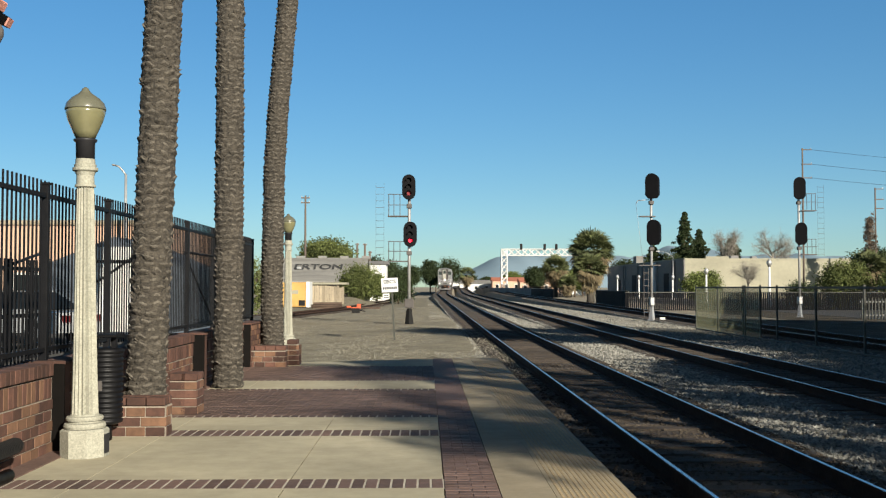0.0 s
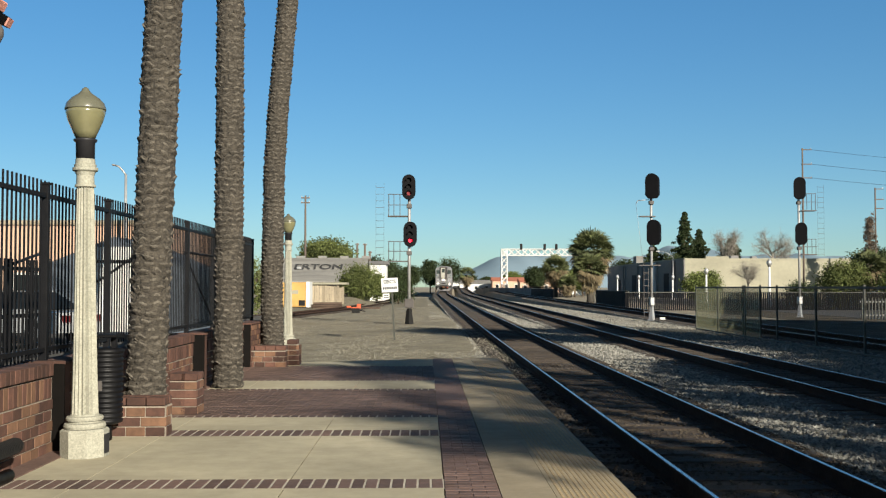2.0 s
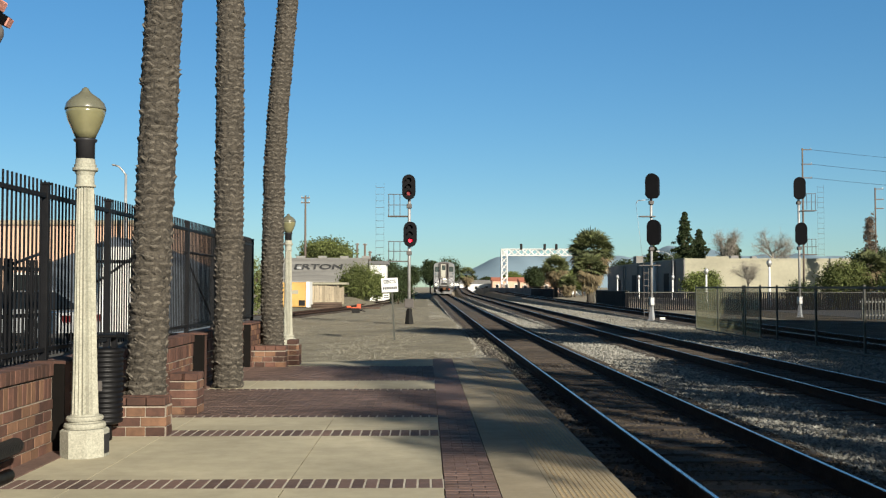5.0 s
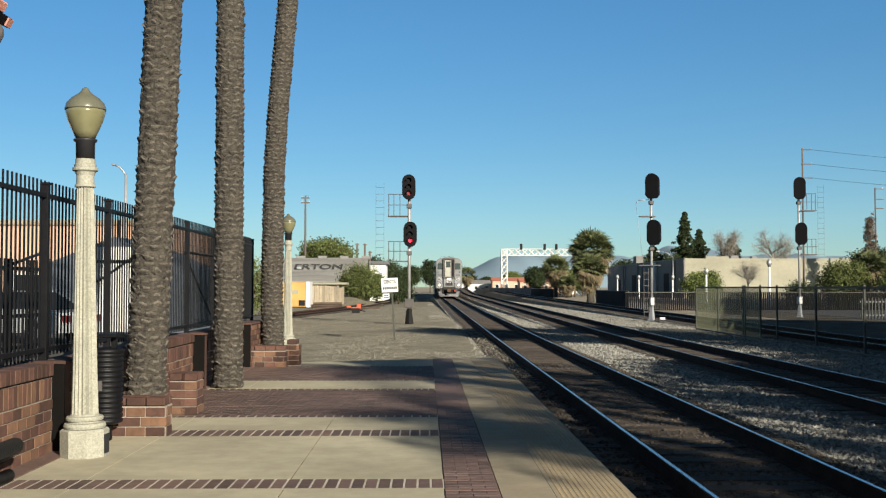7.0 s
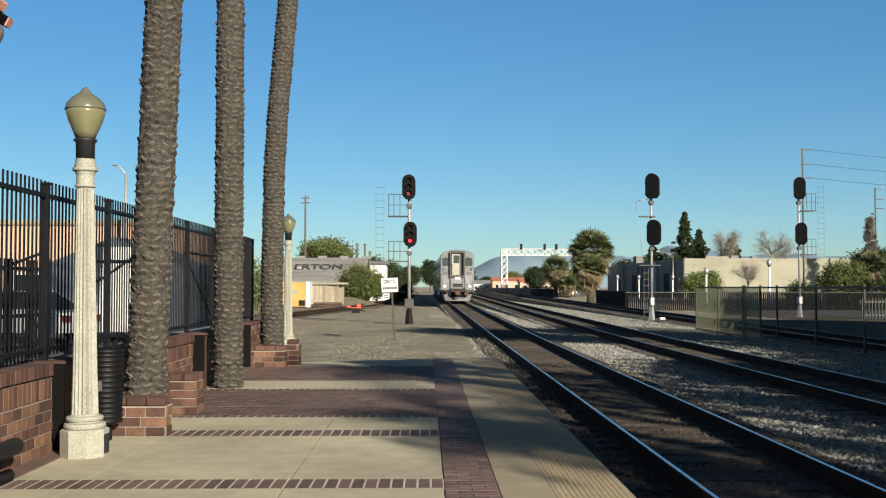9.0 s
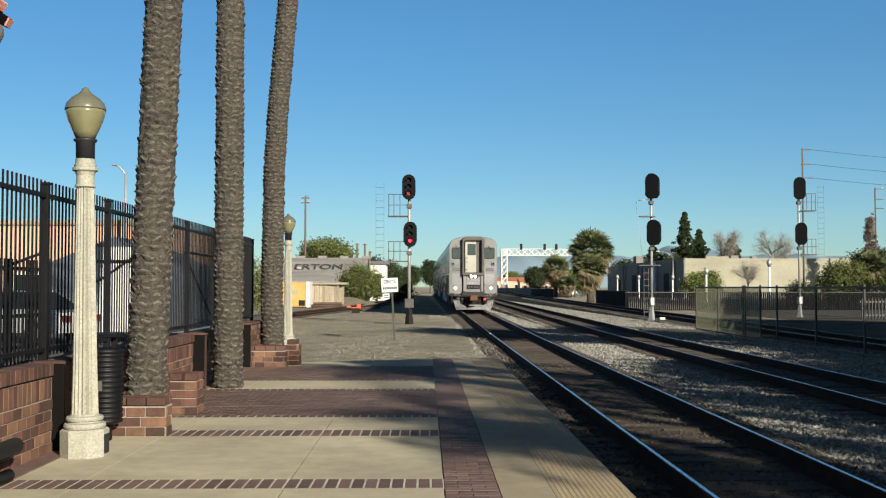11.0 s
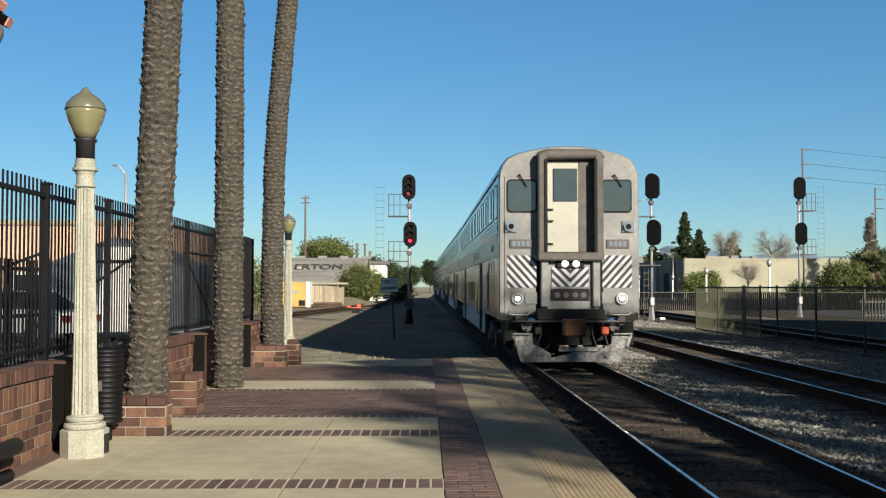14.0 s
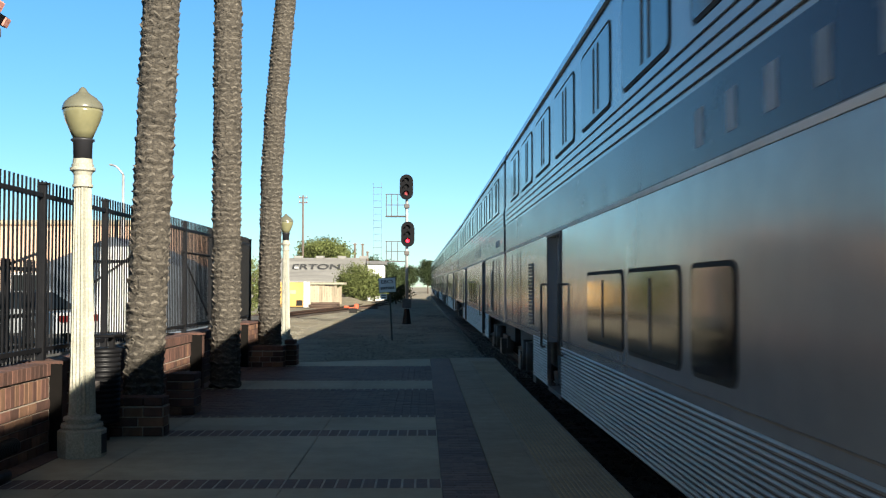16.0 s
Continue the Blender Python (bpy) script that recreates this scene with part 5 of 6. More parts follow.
def signal(x, y, z0, zt, zl, label, ladder, lits, yaw=0.0):
    t = thing("railway_signal", (x, y, z0), label, "railway signal", "railway signals")
    zt, zl = zt - z0, zl - z0
    part("mast", tubes(((0, 0, 0.3), (0, 0, zt + 0.2), 0.075), seg=14), M["galv"], t, "galvanised steel mast")
    bs = bmesh.new()
    wide = 1.0 if ladder > 0 else 0.8
    lathe(bs, [(0.30 * wide, 0), (0.30 * wide, 0.03), (0.22 * wide, 0.06), (0.13 * wide, 0.75), (0.12 * wide, 0.80)], 4, smooth=False)
    part("base", bs, M["blackdull"] if ladder > 0 else M["galv"], t, "flared mast base")
    part("junction_box", boxes((-0.22 * wide ** 3, 0.22 * wide ** 3, -0.2, 0.2, 0.85, 1.3), bevel=0.02), M["bellows" if ladder > 0 else "galv"], t)
    part("mast_fitting", boxes((-0.13, 0.13, -0.16, 0.12, zt - 1.02, zt - 0.82), (-0.13, 0.13, -0.16, 0.12, zl - 1.02, zl - 0.82), bevel=0.02), M["bellows"], t)
    signal_head(t, -0.02, zt, lits[0], yaw, lits[1] > 0)
    signal_head(t, 0.05, zl, lits[1], yaw, lits[1] > 0)
    s = -1 if ladder > 0 else 1
    if abs(ladder) == 1:
        lx, lw = s * 1.25, 0.40
        lad = bmesh.new()
        for e in (0, lw * s):
            tube(lad, (lx + e, 0.1, zl - 1.4), (lx + e, 0.1, zt + 0.25), 0.005, seg=5)
        z = zl - 1.3
        while z < zt + 0.2:
            tube(lad, (lx, 0.1, z), (lx + lw * s, 0.1, z), 0.009, seg=5)
            z += 0.33
        part("ladder", lad, M["bellows"], t, "thin galvanised ladder")
        rl = bmesh.new()
        for zz, hh in ((zt - 1.45, 1.1), (zl - 1.35, 1.0)):
            box(rl, min(s * 0.08, s * 1.05), max(s * 0.08, s * 1.05), -0.25, 0.3, zz, zz + 0.05)
            for xx in (0.45, 0.75, 1.0):
                tube(rl, (s * xx, -0.2, zz), (s * xx, -0.2, zz + hh), 0.018, seg=6)
            for q in (0.52, 1.0):
                tube(rl, (s * 0.08, -0.2, zz + hh * q), (s * 1.05, -0.2, zz + hh * q), 0.02, seg=6)
        part("platform_rails", rl, M["bellows"], t, "small service platforms with rails")
    else:
        lad = bmesh.new()
        for e in (-0.42, -0.16):
            tube(lad, (e, 0.05, 0.2), (e, 0.05, 2.9), 0.02, seg=6)
        for k in range(7):
            tube(lad, (-0.42, 0.05, 0.5 + k * 0.36), (-0.16, 0.05, 0.5 + k * 0.36), 0.022, seg=6)
        part("ladder", lad, M["bellows"], t, "short steel ladder")
        part("step_platform", boxes((-0.75, 0.45, -0.3, 0.3, 3.05, 3.1), (-0.65, 0.2, -0.2, 0.25, zt - 1.72, zt - 1.66)), M["bellows"], t)
        part("davit", tubes(((-0.1, 0, zt - 0.75), (-0.75, 0, zt - 0.8), 0.02), ((-0.75, 0, zt - 0.8), (-0.85, 0, zt - 1.0), 0.02), ((-0.85, 0, zt - 1.0), (-0.45, 0, 3.1), 0.008)), M["galv"], t)


signal(-0.83, 51.5, -0.36, 6.42, 4.10, "two-headed railway signal showing a red light, with side ladder", 1, (1, 2))
signal(12.55, 58.0, -0.36, 7.13, 4.55, "two-headed railway signal seen beside the far track", -2, (0, 0), -28)
signal(23.7, 66.0, -0.40, 7.78, 4.89, "two-headed railway signal with ladder behind the fence", -1, (0, 0), -24)


def station_sign():
    t = thing("trackside_sign", (-1.13, 36.4, -0.36), "small white trackside sign with black lettering on a post", "sign")
    part("post", boxes((-0.03, 0.03, -0.02, 0.02, 0.0, 1.75)), M["post_green"], t)
    t.matrix_world = pose(-1.09, 36.4, -0.36, 0, -3.0, 0)
    board = part("board", boxes((-0.36, 0.22, -0.05, -0.03, 1.70, 2.20), bevel=0.006), M["white"], t, "white board with black rim")
    w = words("lettering", "EBCS", 0.17, pose(-0.07, -0.057, 2.06, 90, 0, 0), M["lettering"], board, 1.15)
    part("lettering_bars", boxes(*[(-0.31 + k * 0.062, -0.265 + k * 0.062, -0.057, -0.049, 1.80, 1.89) for k in range(8)]), M["lettering"], board)
    part("rim", boxes((-0.37, 0.23, -0.052, -0.028, 2.19, 2.21), (-0.37, 0.23, -0.052, -0.028, 1.69, 1.705), (-0.37, -0.355, -0.052, -0.028, 1.69, 2.21), (0.215, 0.23, -0.052, -0.028, 1.69, 2.21)), M["lettering"], board)

    small = part("lower_plate", boxes((-0.33, -0.10, -0.048, -0.032, 1.46, 1.66), bevel=0.004), M["white"], t, "small white plate below the board")
    part("plate_bars", boxes((-0.30, -0.13, -0.052, -0.047, 1.58, 1.61), (-0.30, -0.13, -0.052, -0.047, 1.51, 1.54)), M["lettering"], small)
    part("plate_arm", boxes((-0.12, 0.03, -0.034, -0.02, 1.54, 1.58)), M["post_green"], t)


station_sign()


def cable_box():
    t = thing("cable_box", (12.95, 57.2, -0.42), "small white plastic box on the ballast beside a signal", "box")
    part("body", boxes((-0.15, 0.15, -0.12, 0.12, 0.0, 0.22), bevel=0.03), M["white"], t)
    part("lid", boxes((-0.16, 0.16, -0.13, 0.13, 0.22, 0.27), bevel=0.02), M["white"], t)


cable_box()


# ---- the siding and the yard on its far side
def siding():
    t = thing("railway_siding", (0, 0, 0), "rusty siding curving away through the dirt yard", "railway track")
    line = [(-22.0, 40.0), (-13.5, 50), (-8.2, 63.0), (-5.9, 82.5), (-4.2, 110), (-2.9, 160), (-1.6, 240)]
    for off in (0.0, 1.5):
        bm = bmesh.new()
        sweep(bm, [(xa - off * 0.85, ya + off * 0.5, -0.18) for xa, ya in line], 0.07, 6)
        part("rail", bm, M["rust"], t, "rust-brown rail")
    me = mesh_of(boxes((-1.3, 1.3, -0.11, 0.11, -0.12, 0.0)), "tie", M["tie"])
    for (xa, ya), (xb, yb) in zip(line[:4], line[1:5]):
        n = int(math.hypot(xb - xa, yb - ya) / 0.7)
        ang = -math.degrees(math.atan2(xb - xa, yb - ya))
        for k in range(n):
            e = k / n
            piece("tie", me, t, xa + (xb - xa) * e - 0.6, ya + (yb - ya) * e + 0.35, -0.27, ang)


siding()


def derail():
    t = thing("switch_stand", (-4.95, 73.5, -0.35), "small orange-red switch stand beside the siding", "switch stand")
    part("target", boxes((-0.62, -0.30, -0.06, 0.0, 0.40, 0.55), (0.1, 0.38, -0.06, 0.0, 0.35, 0.68), (-0.3, 0.1, -0.06, 0, 0.34, 0.44), bevel=0.03), M["orange"], t, "bright orange-red target")
    part("body", boxes((-0.25, 0.3, -0.2, 0.2, 0.0, 0.38), bevel=0.03), M["blackdull"], t)
    part("lever", tubes(((0, 0, 0.3), (0.7, 0, 0.15), 0.04)), M["blackdull"], t)


derail()


# ---- trees
def leafy(name, label, x, y, z0, h, rx, rz, leaf_m, n, leaf, seed, trunk=0.25, group="", bare=False, cone=False, base=0.25):
    """A tapered trunk with limbs, and a crown of loose leaf clumps with gaps and an uneven outline."""
    rng = np.random.default_rng(seed)
    if y > 50:
        n, leaf = int(n * 2.3), leaf * 0.6
    t = thing(name, (x, y, z0), label, "tree", group)
    zc = h - rz
    bm = bmesh.new()
    tube(bm, (0, 0, -0.1), (0, 0, zc), trunk, trunk * 0.55, seg=8)
    limbs = []
    for k in range(9):
        a, up = rng.random() * 6.283, rng.random() * 1.1 + 0.1
        st = Vector((0, 0, zc * (0.55 + 0.45 * rng.random())))
        en = Vector((rx * 0.7 * math.cos(a) * math.cos(up), rx * 0.7 * math.sin(a) * math.cos(up), zc + rz * 0.75 * math.sin(up)))
        tube(bm, st, en, trunk * 0.4, trunk * 0.12, seg=6)
        limbs.append((st, en))
    if bare:
        for st, en in list(limbs) * 3:
            for q in range(20):
                e = 0.3 + 0.7 * rng.random()
                o = st.lerp(en, e)
                d = Vector(rng.normal(size=3)) * 0.75 + (o - Vector((0, 0, zc - 0.3 * rz))).normalized()
                d.normalize()
                tip = o + d * rx * (0.22 + 0.24 * rng.random())
                tube(bm, o, tip, trunk * 0.06, trunk * 0.02, seg=4, caps=False)
                for _ in range(3):
                    o2 = o.lerp(tip, 0.4 + 0.6 * rng.random())
                    d2 = Vector(rng.normal(size=3)).normalized()
                    tube(bm, o2, o2 + d2 * rx * 0.2, trunk * 0.03, trunk * 0.012, seg=3, caps=False)
        tagged(part("branchwork", bm, M["twig"], t, "bare grey-brown branches"), kind="stuff")
        return t
    part("trunk", bm, M["wood"], t, "brown trunk and limbs")
    m = max(12, n // 45)
    c = rng.normal(size=(m, 3))
    c /= np.linalg.norm(c, axis=1)[:, None]
    rad = (0.35 + 0.65 * rng.random(m) ** 0.5) * (0.82 + 0.3 * rng.random(m))
    c *= rad[:, None] * np.array([rx, rx, rz])
    if cone:
        zz = rng.random(m) ** 1.15
        ang, out = rng.random(m) * 6.283, np.sqrt(rng.random(m)) * (1.05 - zz) * rx * 2.0 * (0.45 + 0.8 * rng.random(m))
        c = np.stack([out * np.cos(ang), out * np.sin(ang), (2 * zz - 1) * rz], 1)
    c[:, 2] += zc
    k = n // m
    cs = np.repeat(c, k, 0)
    spread = (0.2 if cone else 0.24) * min(rx, rz)
    if cone:
        spread = (spread * (0.3 + 0.75 * (1 - np.repeat(zz, k))))[:, None]
    p = cs + np.clip(rng.normal(size=cs.shape), -1.7, 1.7) * spread * np.array([1, 1, 0.55 if cone else 0.75])
    N = len(p)
    d1 = rng.normal(size=(N, 3))
    d1 /= np.linalg.norm(d1, axis=1)[:, None]
    d2 = np.cross(d1, rng.normal(size=(N, 3)))
    d2 /= np.linalg.norm(d2, axis=1)[:, None]
    s = leaf * (0.6 + 0.8 * rng.random((N, 1)))
    V = np.stack([p - d1 * s, p + d2 * s * 0.5, p + d1 * s, p - d2 * s * 0.5], 1).reshape(-1, 3)
    F = np.arange(N * 4).reshape(-1, 4)
    cr = raw("crown", V.tolist(), F.tolist(), leaf_m, t)
    tagged(cr, "crown of many small leaves", kind="stuff")
    return t


def fan_palm(x, y, z0, h, r, label, seed, skirt=2.2, n=60):
    rng = random.Random(seed)
    t = thing("fan_palm", (x, y, z0), label, "palm tree", "fan palms")
    part("trunk", made(lathe, [(0.42, 0), (0.34, 0.6), (0.30, h - r)], 12), M["palm_bark"], t, "stout grey trunk")

    def fans(bm, count, up0, up1, hc, rr, droop):
        for _ in range(count):
            a = rng.uniform(0, 6.283)
            up = math.asin(rng.uniform(math.sin(up0), math.sin(up1)))
            d = Vector((math.cos(a) * math.cos(up), math.sin(a) * math.cos(up), math.sin(up)))
            side = Vector((-math.sin(a), math.cos(a), 0))
            o = Vector((0, 0, hc)) + d * rr * rng.uniform(0.35, 0.55)
            roll = rng.uniform(-0.7, 0.7)
            s2 = (side * math.cos(roll) + d.cross(side) * math.sin(roll)).normalized()
            for k in range(11):
                b = radians(-70 + 140 * k / 10)
                q = d * math.cos(b) + s2 * math.sin(b)
                l = rr * rng.uniform(0.42, 0.62) * (0.72 + 0.28 * math.cos(b))
                tip = o + q * l + Vector((0, 0, -droop * l * rng.uniform(0.5, 1.0)))
                w = (s2 * math.cos(b) - d * math.sin(b)) * 0.10
                bm.faces.new([bm.verts.new(v) for v in (o, o + q * l * 0.55 + w, tip, o + q * l * 0.55 - w)])

    bm = bmesh.new()
    fans(bm, n, -0.35, 1.57, h - r, r, 0.2)
    part("crown", bm, M["frond"], t, "green fan-shaped fronds")
    bm = bmesh.new()
    fans(bm, int(n * 0.6), -1.3, -0.1, h - r * 1.12, r * 0.95, 0.4)
    fans(bm, int(n * 0.3), -1.5, -0.9, h - r * 1.5, r * 0.75, 0.3)
    part("dead_skirt", bm, M["frond_dead"], t, "skirt of hanging dry fronds")
    return t


fan_palm(20.6, 130, -0.4, 9.5, 3.1, "bushy fan palm with a dry skirt beside the tracks", 5, n=150)
fan_palm(19.9, 127, -0.4, 6.6, 2.4, "lower shaggy fan palm beside a taller one", 6, n=80)
fan_palm(23.6, 190, -0.4, 8.3, 2.9, "fan palm among shrubs beyond the tracks", 7, n=120)
fan_palm(25.2, 186, -0.4, 4.4, 1.8, "low fan palm beside a taller one", 8, n=120)
fan_palm(42.6, 100, -0.4, 5.7, 1.9, "dark fan palm behind the fence", 9, n=90)
fan_palm(13.0, 330, -0.4, 9.0, 3.2, "distant fan palm by the tracks", 10, n=50)

leafy("tree", "rounded olive-green tree behind a roof", -16.4, 172, -0.4, 9.6, 4.2, 2.6, M["leaf_olive"], 7000, 0.3, 11, group="far trees")
leafy("shrub", "large olive-green shrub behind a dirt mound", -7.0, 110, 0.1, 3.6, 2.2, 1.7, M["leaf_olive"], 6000, 0.15, 12, 0.12, "yard shrubs")
leafy("shrub", "green shrub behind a dirt mound", -5.2, 111, 0.1, 2.6, 1.5, 1.2, M["leaf"], 3000, 0.13, 13, 0.1, "yard shrubs")
leafy("shrub", "green shrub beside the dirt yard", -3.0, 114, -0.3, 2.2, 1.7, 1.0, M["leaf_dark"], 2600, 0.13, 14, 0.1, "yard shrubs")
leafy("shrub", "leafy shrub beyond the picket fence", -10.6, 62, -0.4, 3.4, 1.6, 1.6, M["leaf_olive"], 2600, 0.12, 15, 0.12, "yard shrubs")
k = 100
for x, y, h, rx, m in ((-10.5, 212, 4.9, 3.6, "leaf_olive"), (-6.5, 236, 5.4, 3.4, "leaf_dark"), (-9.5, 190, 6.0, 3.6, "leaf_dark"), (1.2, 300, 9.6, 2.5, "leaf_dark"),
                       (7.3, 330, 10.5, 3.6, "leaf_dark"), (-4.5, 320, 8.2, 2.8, "leaf_dark"), (-13, 260, 9.2, 3.0, "leaf_dark"), (-17, 300, 9.6, 3.6, "leaf_dark"), (-9.5, 280, 8.4, 3.0, "leaf_dark"), (3.8, 400, 8.0, 4.0, "leaf_dark"), (25.2, 240, 6.4, 2.2, "leaf_dark"),
                       (17, 420, 6.5, 3.6, "leaf_dark"), (25, 430, 6.0, 3.6, "leaf_dark"), (35, 420, 8.0, 4.5, "leaf"), (28.5, 200, 5.0, 3.0, "leaf"), (31.5, 210, 4.6, 3.0, "leaf_olive"),
                       (50, 260, 8.5, 4.0, "leaf_dark"), (86, 200, 9.0, 4.5, "leaf_dark"), (96, 190, 9.5, 5.0, "leaf"), (104, 240, 11, 5.0, "leaf_dark"), (77, 330, 12.5, 3.6, "leaf_dark")):
    leafy("tree", "small leafy tree in the distance", x, y, -0.4, h, rx, h * 0.36, M[m], 3000, 0.36, k, 0.2, "far trees")
    k += 1
leafy("conifer", "tall dark conifer behind the warehouse", 57.2, 230, -0.4, 18.4, 2.3, 8.0, M["leaf_dark"], 9000, 0.36, 31, 0.3, "conifers", cone=True)
leafy("conifer", "dark conifer behind the warehouse", 61.4, 234, -0.4, 14.8, 2.2, 6.2, M["leaf_dark"], 8000, 0.36, 32, 0.3, "conifers", cone=True)
leafy("conifer", "broad dark conifer behind the warehouse", 68.0, 232, -0.4, 12.6, 2.8, 5.0, M["leaf_dark"], 9000, 0.36, 33, 0.3, "conifers", cone=True)
leafy("conifer", "low dark conifer behind the warehouse", 51.5, 236, -0.4, 11.2, 2.6, 4.4, M["leaf_dark"], 6000, 0.36, 43, 0.3, "conifers", cone=True)
leafy("tree", "bare spreading tree behind the warehouse", 64.6, 224, -0.4, 14.6, 5.6, 5.2, M["leaf"], 0, 0.2, 34, 0.42, "bare trees", bare=True)
leafy("tree", "bare spreading tree behind the warehouse", 74.0, 222, -0.4, 14.6, 5.4, 5.2, M["leaf"], 0, 0.2, 35, 0.42, "bare trees", bare=True)
leafy("cypress", "narrow grey-brown cypress behind the fence", 72.0, 168, -0.4, 14.3, 0.9, 6.0, M["wood"], 3000, 0.2, 36, 0.2, "conifers")
leafy("shrub", "sunlit olive shrub before the warehouse", 34.5, 130, -0.4, 3.8, 2.3, 1.7, M["leaf"], 4200, 0.2, 37, 0.12, "street shrubs")
leafy("shrub", "broad olive shrub behind the fence", 37.0, 92, -0.4, 4.0, 2.0, 1.9, M["leaf_olive"], 7000, 0.16, 38, 0.12, "street shrubs")
leafy("shrub", "dark green shrub behind the fence", 40.5, 88, -0.4, 3.4, 2.0, 1.6, M["leaf"], 5000, 0.16, 39, 0.12, "street shrubs")
leafy("shrub", "dark green shrub behind the fence", 32.5, 90, -0.4, 2.3, 1.5, 1.2, M["leaf_dark"], 2600, 0.13, 41, 0.12, "street shrubs")
leafy("tree", "small bare tree before the warehouse", 36.5, 118, -0.4, 5.0, 2.6, 2.2, M["leaf"], 0, 0.2, 42, 0.14, "bare trees", bare=True)

# unseen trees across the tracks, beside and behind the camera, added to shade the rails
for k, (x, y, h, r, n) in enumerate(((16.7, -8.0, 10.2, 2.6, 420), (16.4, -2.0, 11.2, 2.6, 1000), (19.4, 2.4, 10.4, 2.7, 5000), (18.6, -4.6, 10.2, 2.6, 1600), (15.8, -13.0, 11.6, 2.4, 1300), (20.0, -13.5, 10.6, 2.6, 1300),
                                   (17.3, -8.5, 15.0, 2.4, 850), (21.5, 20.0, 12.4, 2.6, 5000), (17.0, 17.0, 13.0, 2.2, 5000), (25.0, 2.0, 11.2, 3.6, 9000), (27.5, 8.0, 11.4, 3.6, 9000), (31.0, 14.0, 11.4, 3.6, 9000), (35.5, 20.0, 11.6, 3.6, 9000), (29.5, 2.5, 12.0, 3.6, 9000), (23.0, 16.0, 9.0, 2.6, 9000), (24.8, 18.0, 9.0, 2.6, 9000), (27.5, 28.0, 9.2, 2.8, 9000), (29.5, 34.0, 9.2, 2.8, 9000), (31.5, 40.0, 9.4, 2.8, 9000), (22.5, -3.0, 9.6, 3.0, 9000), (24.5, 8.5, 9.4, 3.0, 9000), (29.0, 15.0, 9.4, 3.2, 9000), (36.0, 28.0, 12.0, 3.8, 9000), (47.5, 43.0, 12.0, 3.8, 9000))):
    leafy("tree", "unseen leafy tree across the tracks, added to cast shade", x, y, -0.42, h, r, 2.3 if n < 8000 else 3.8, M["leaf"], n, 0.2 if n < 8000 else 0.26, 60 + k, 0.22, "street trees")


# ---- fence between the tracks
def mesh_fence():
    t = thing("mesh_fence", (12.1, 0, -0.42), "dark steel fence between the tracks, its end hung with olive mesh", "fence")
    ys = [46.7, 43.2, 39.5, 37.7, 35.9, 32.3, 28.7, 25.1, 21.5, 17.9]
    pst = mesh_of(boxes((-0.028, 0.028, -0.028, 0.028, 0.0, 2.0)), "post", M["post_green"])
    for y in ys:
        piece("post", pst, t, 0, y, 0)
    piece("post", pst, t, 0.1, 40.1, 0)
    for y0, y1 in zip(ys[1:], ys):
        # the nearer panels are more open, and coloured darker for the shade there
        hung = y0 > 37
        part("mesh_panel", boxes((-0.006, 0.006, y0 + 0.05, y1 - 0.05, 0.08, 1.9)), M["mesh" if hung else "chain_link_shaded"], t, "see-through olive mesh panel" if hung else "chain-link panel, shade put into its dark colour")
    for z in (1.92, 0.07):
        part("fence_rail", boxes((-0.03, 0.03, 17.9, 46.7, z - 0.03, z + 0.03)), M["post_green"], t)


def see_through(m, share, cloth=(0.25, 0.26, 0.17)):
    """Woven mesh: part open, part cloth that lets light through."""
    t = m.node_tree
    b, out = t.nodes["Principled BSDF"], t.nodes["Material Output"]
    tl, tr = t.nodes.new("ShaderNodeBsdfTranslucent"), t.nodes.new("ShaderNodeBsdfTransparent")
    m1, m2 = t.nodes.new("ShaderNodeMixShader"), t.nodes.new("ShaderNodeMixShader")
    m1.inputs[0].default_value, m2.inputs[0].default_value = 0.5, share
    tl.inputs["Color"].default_value = (*cloth, 1)
    t.links.new(b.outputs[0], m1.inputs[1])
    t.links.new(tl.outputs[0], m1.inputs[2])
    t.links.new(m1.outputs[0], m2.inputs[1])
    t.links.new(tr.outputs[0], m2.inputs[2])
    t.links.new(m2.outputs[0], out.inputs["Surface"])


see_through(M["mesh"], 0.54)
see_through(M["chain_link_shaded"], 0.84, (0.05, 0.05, 0.04))
mesh_fence()


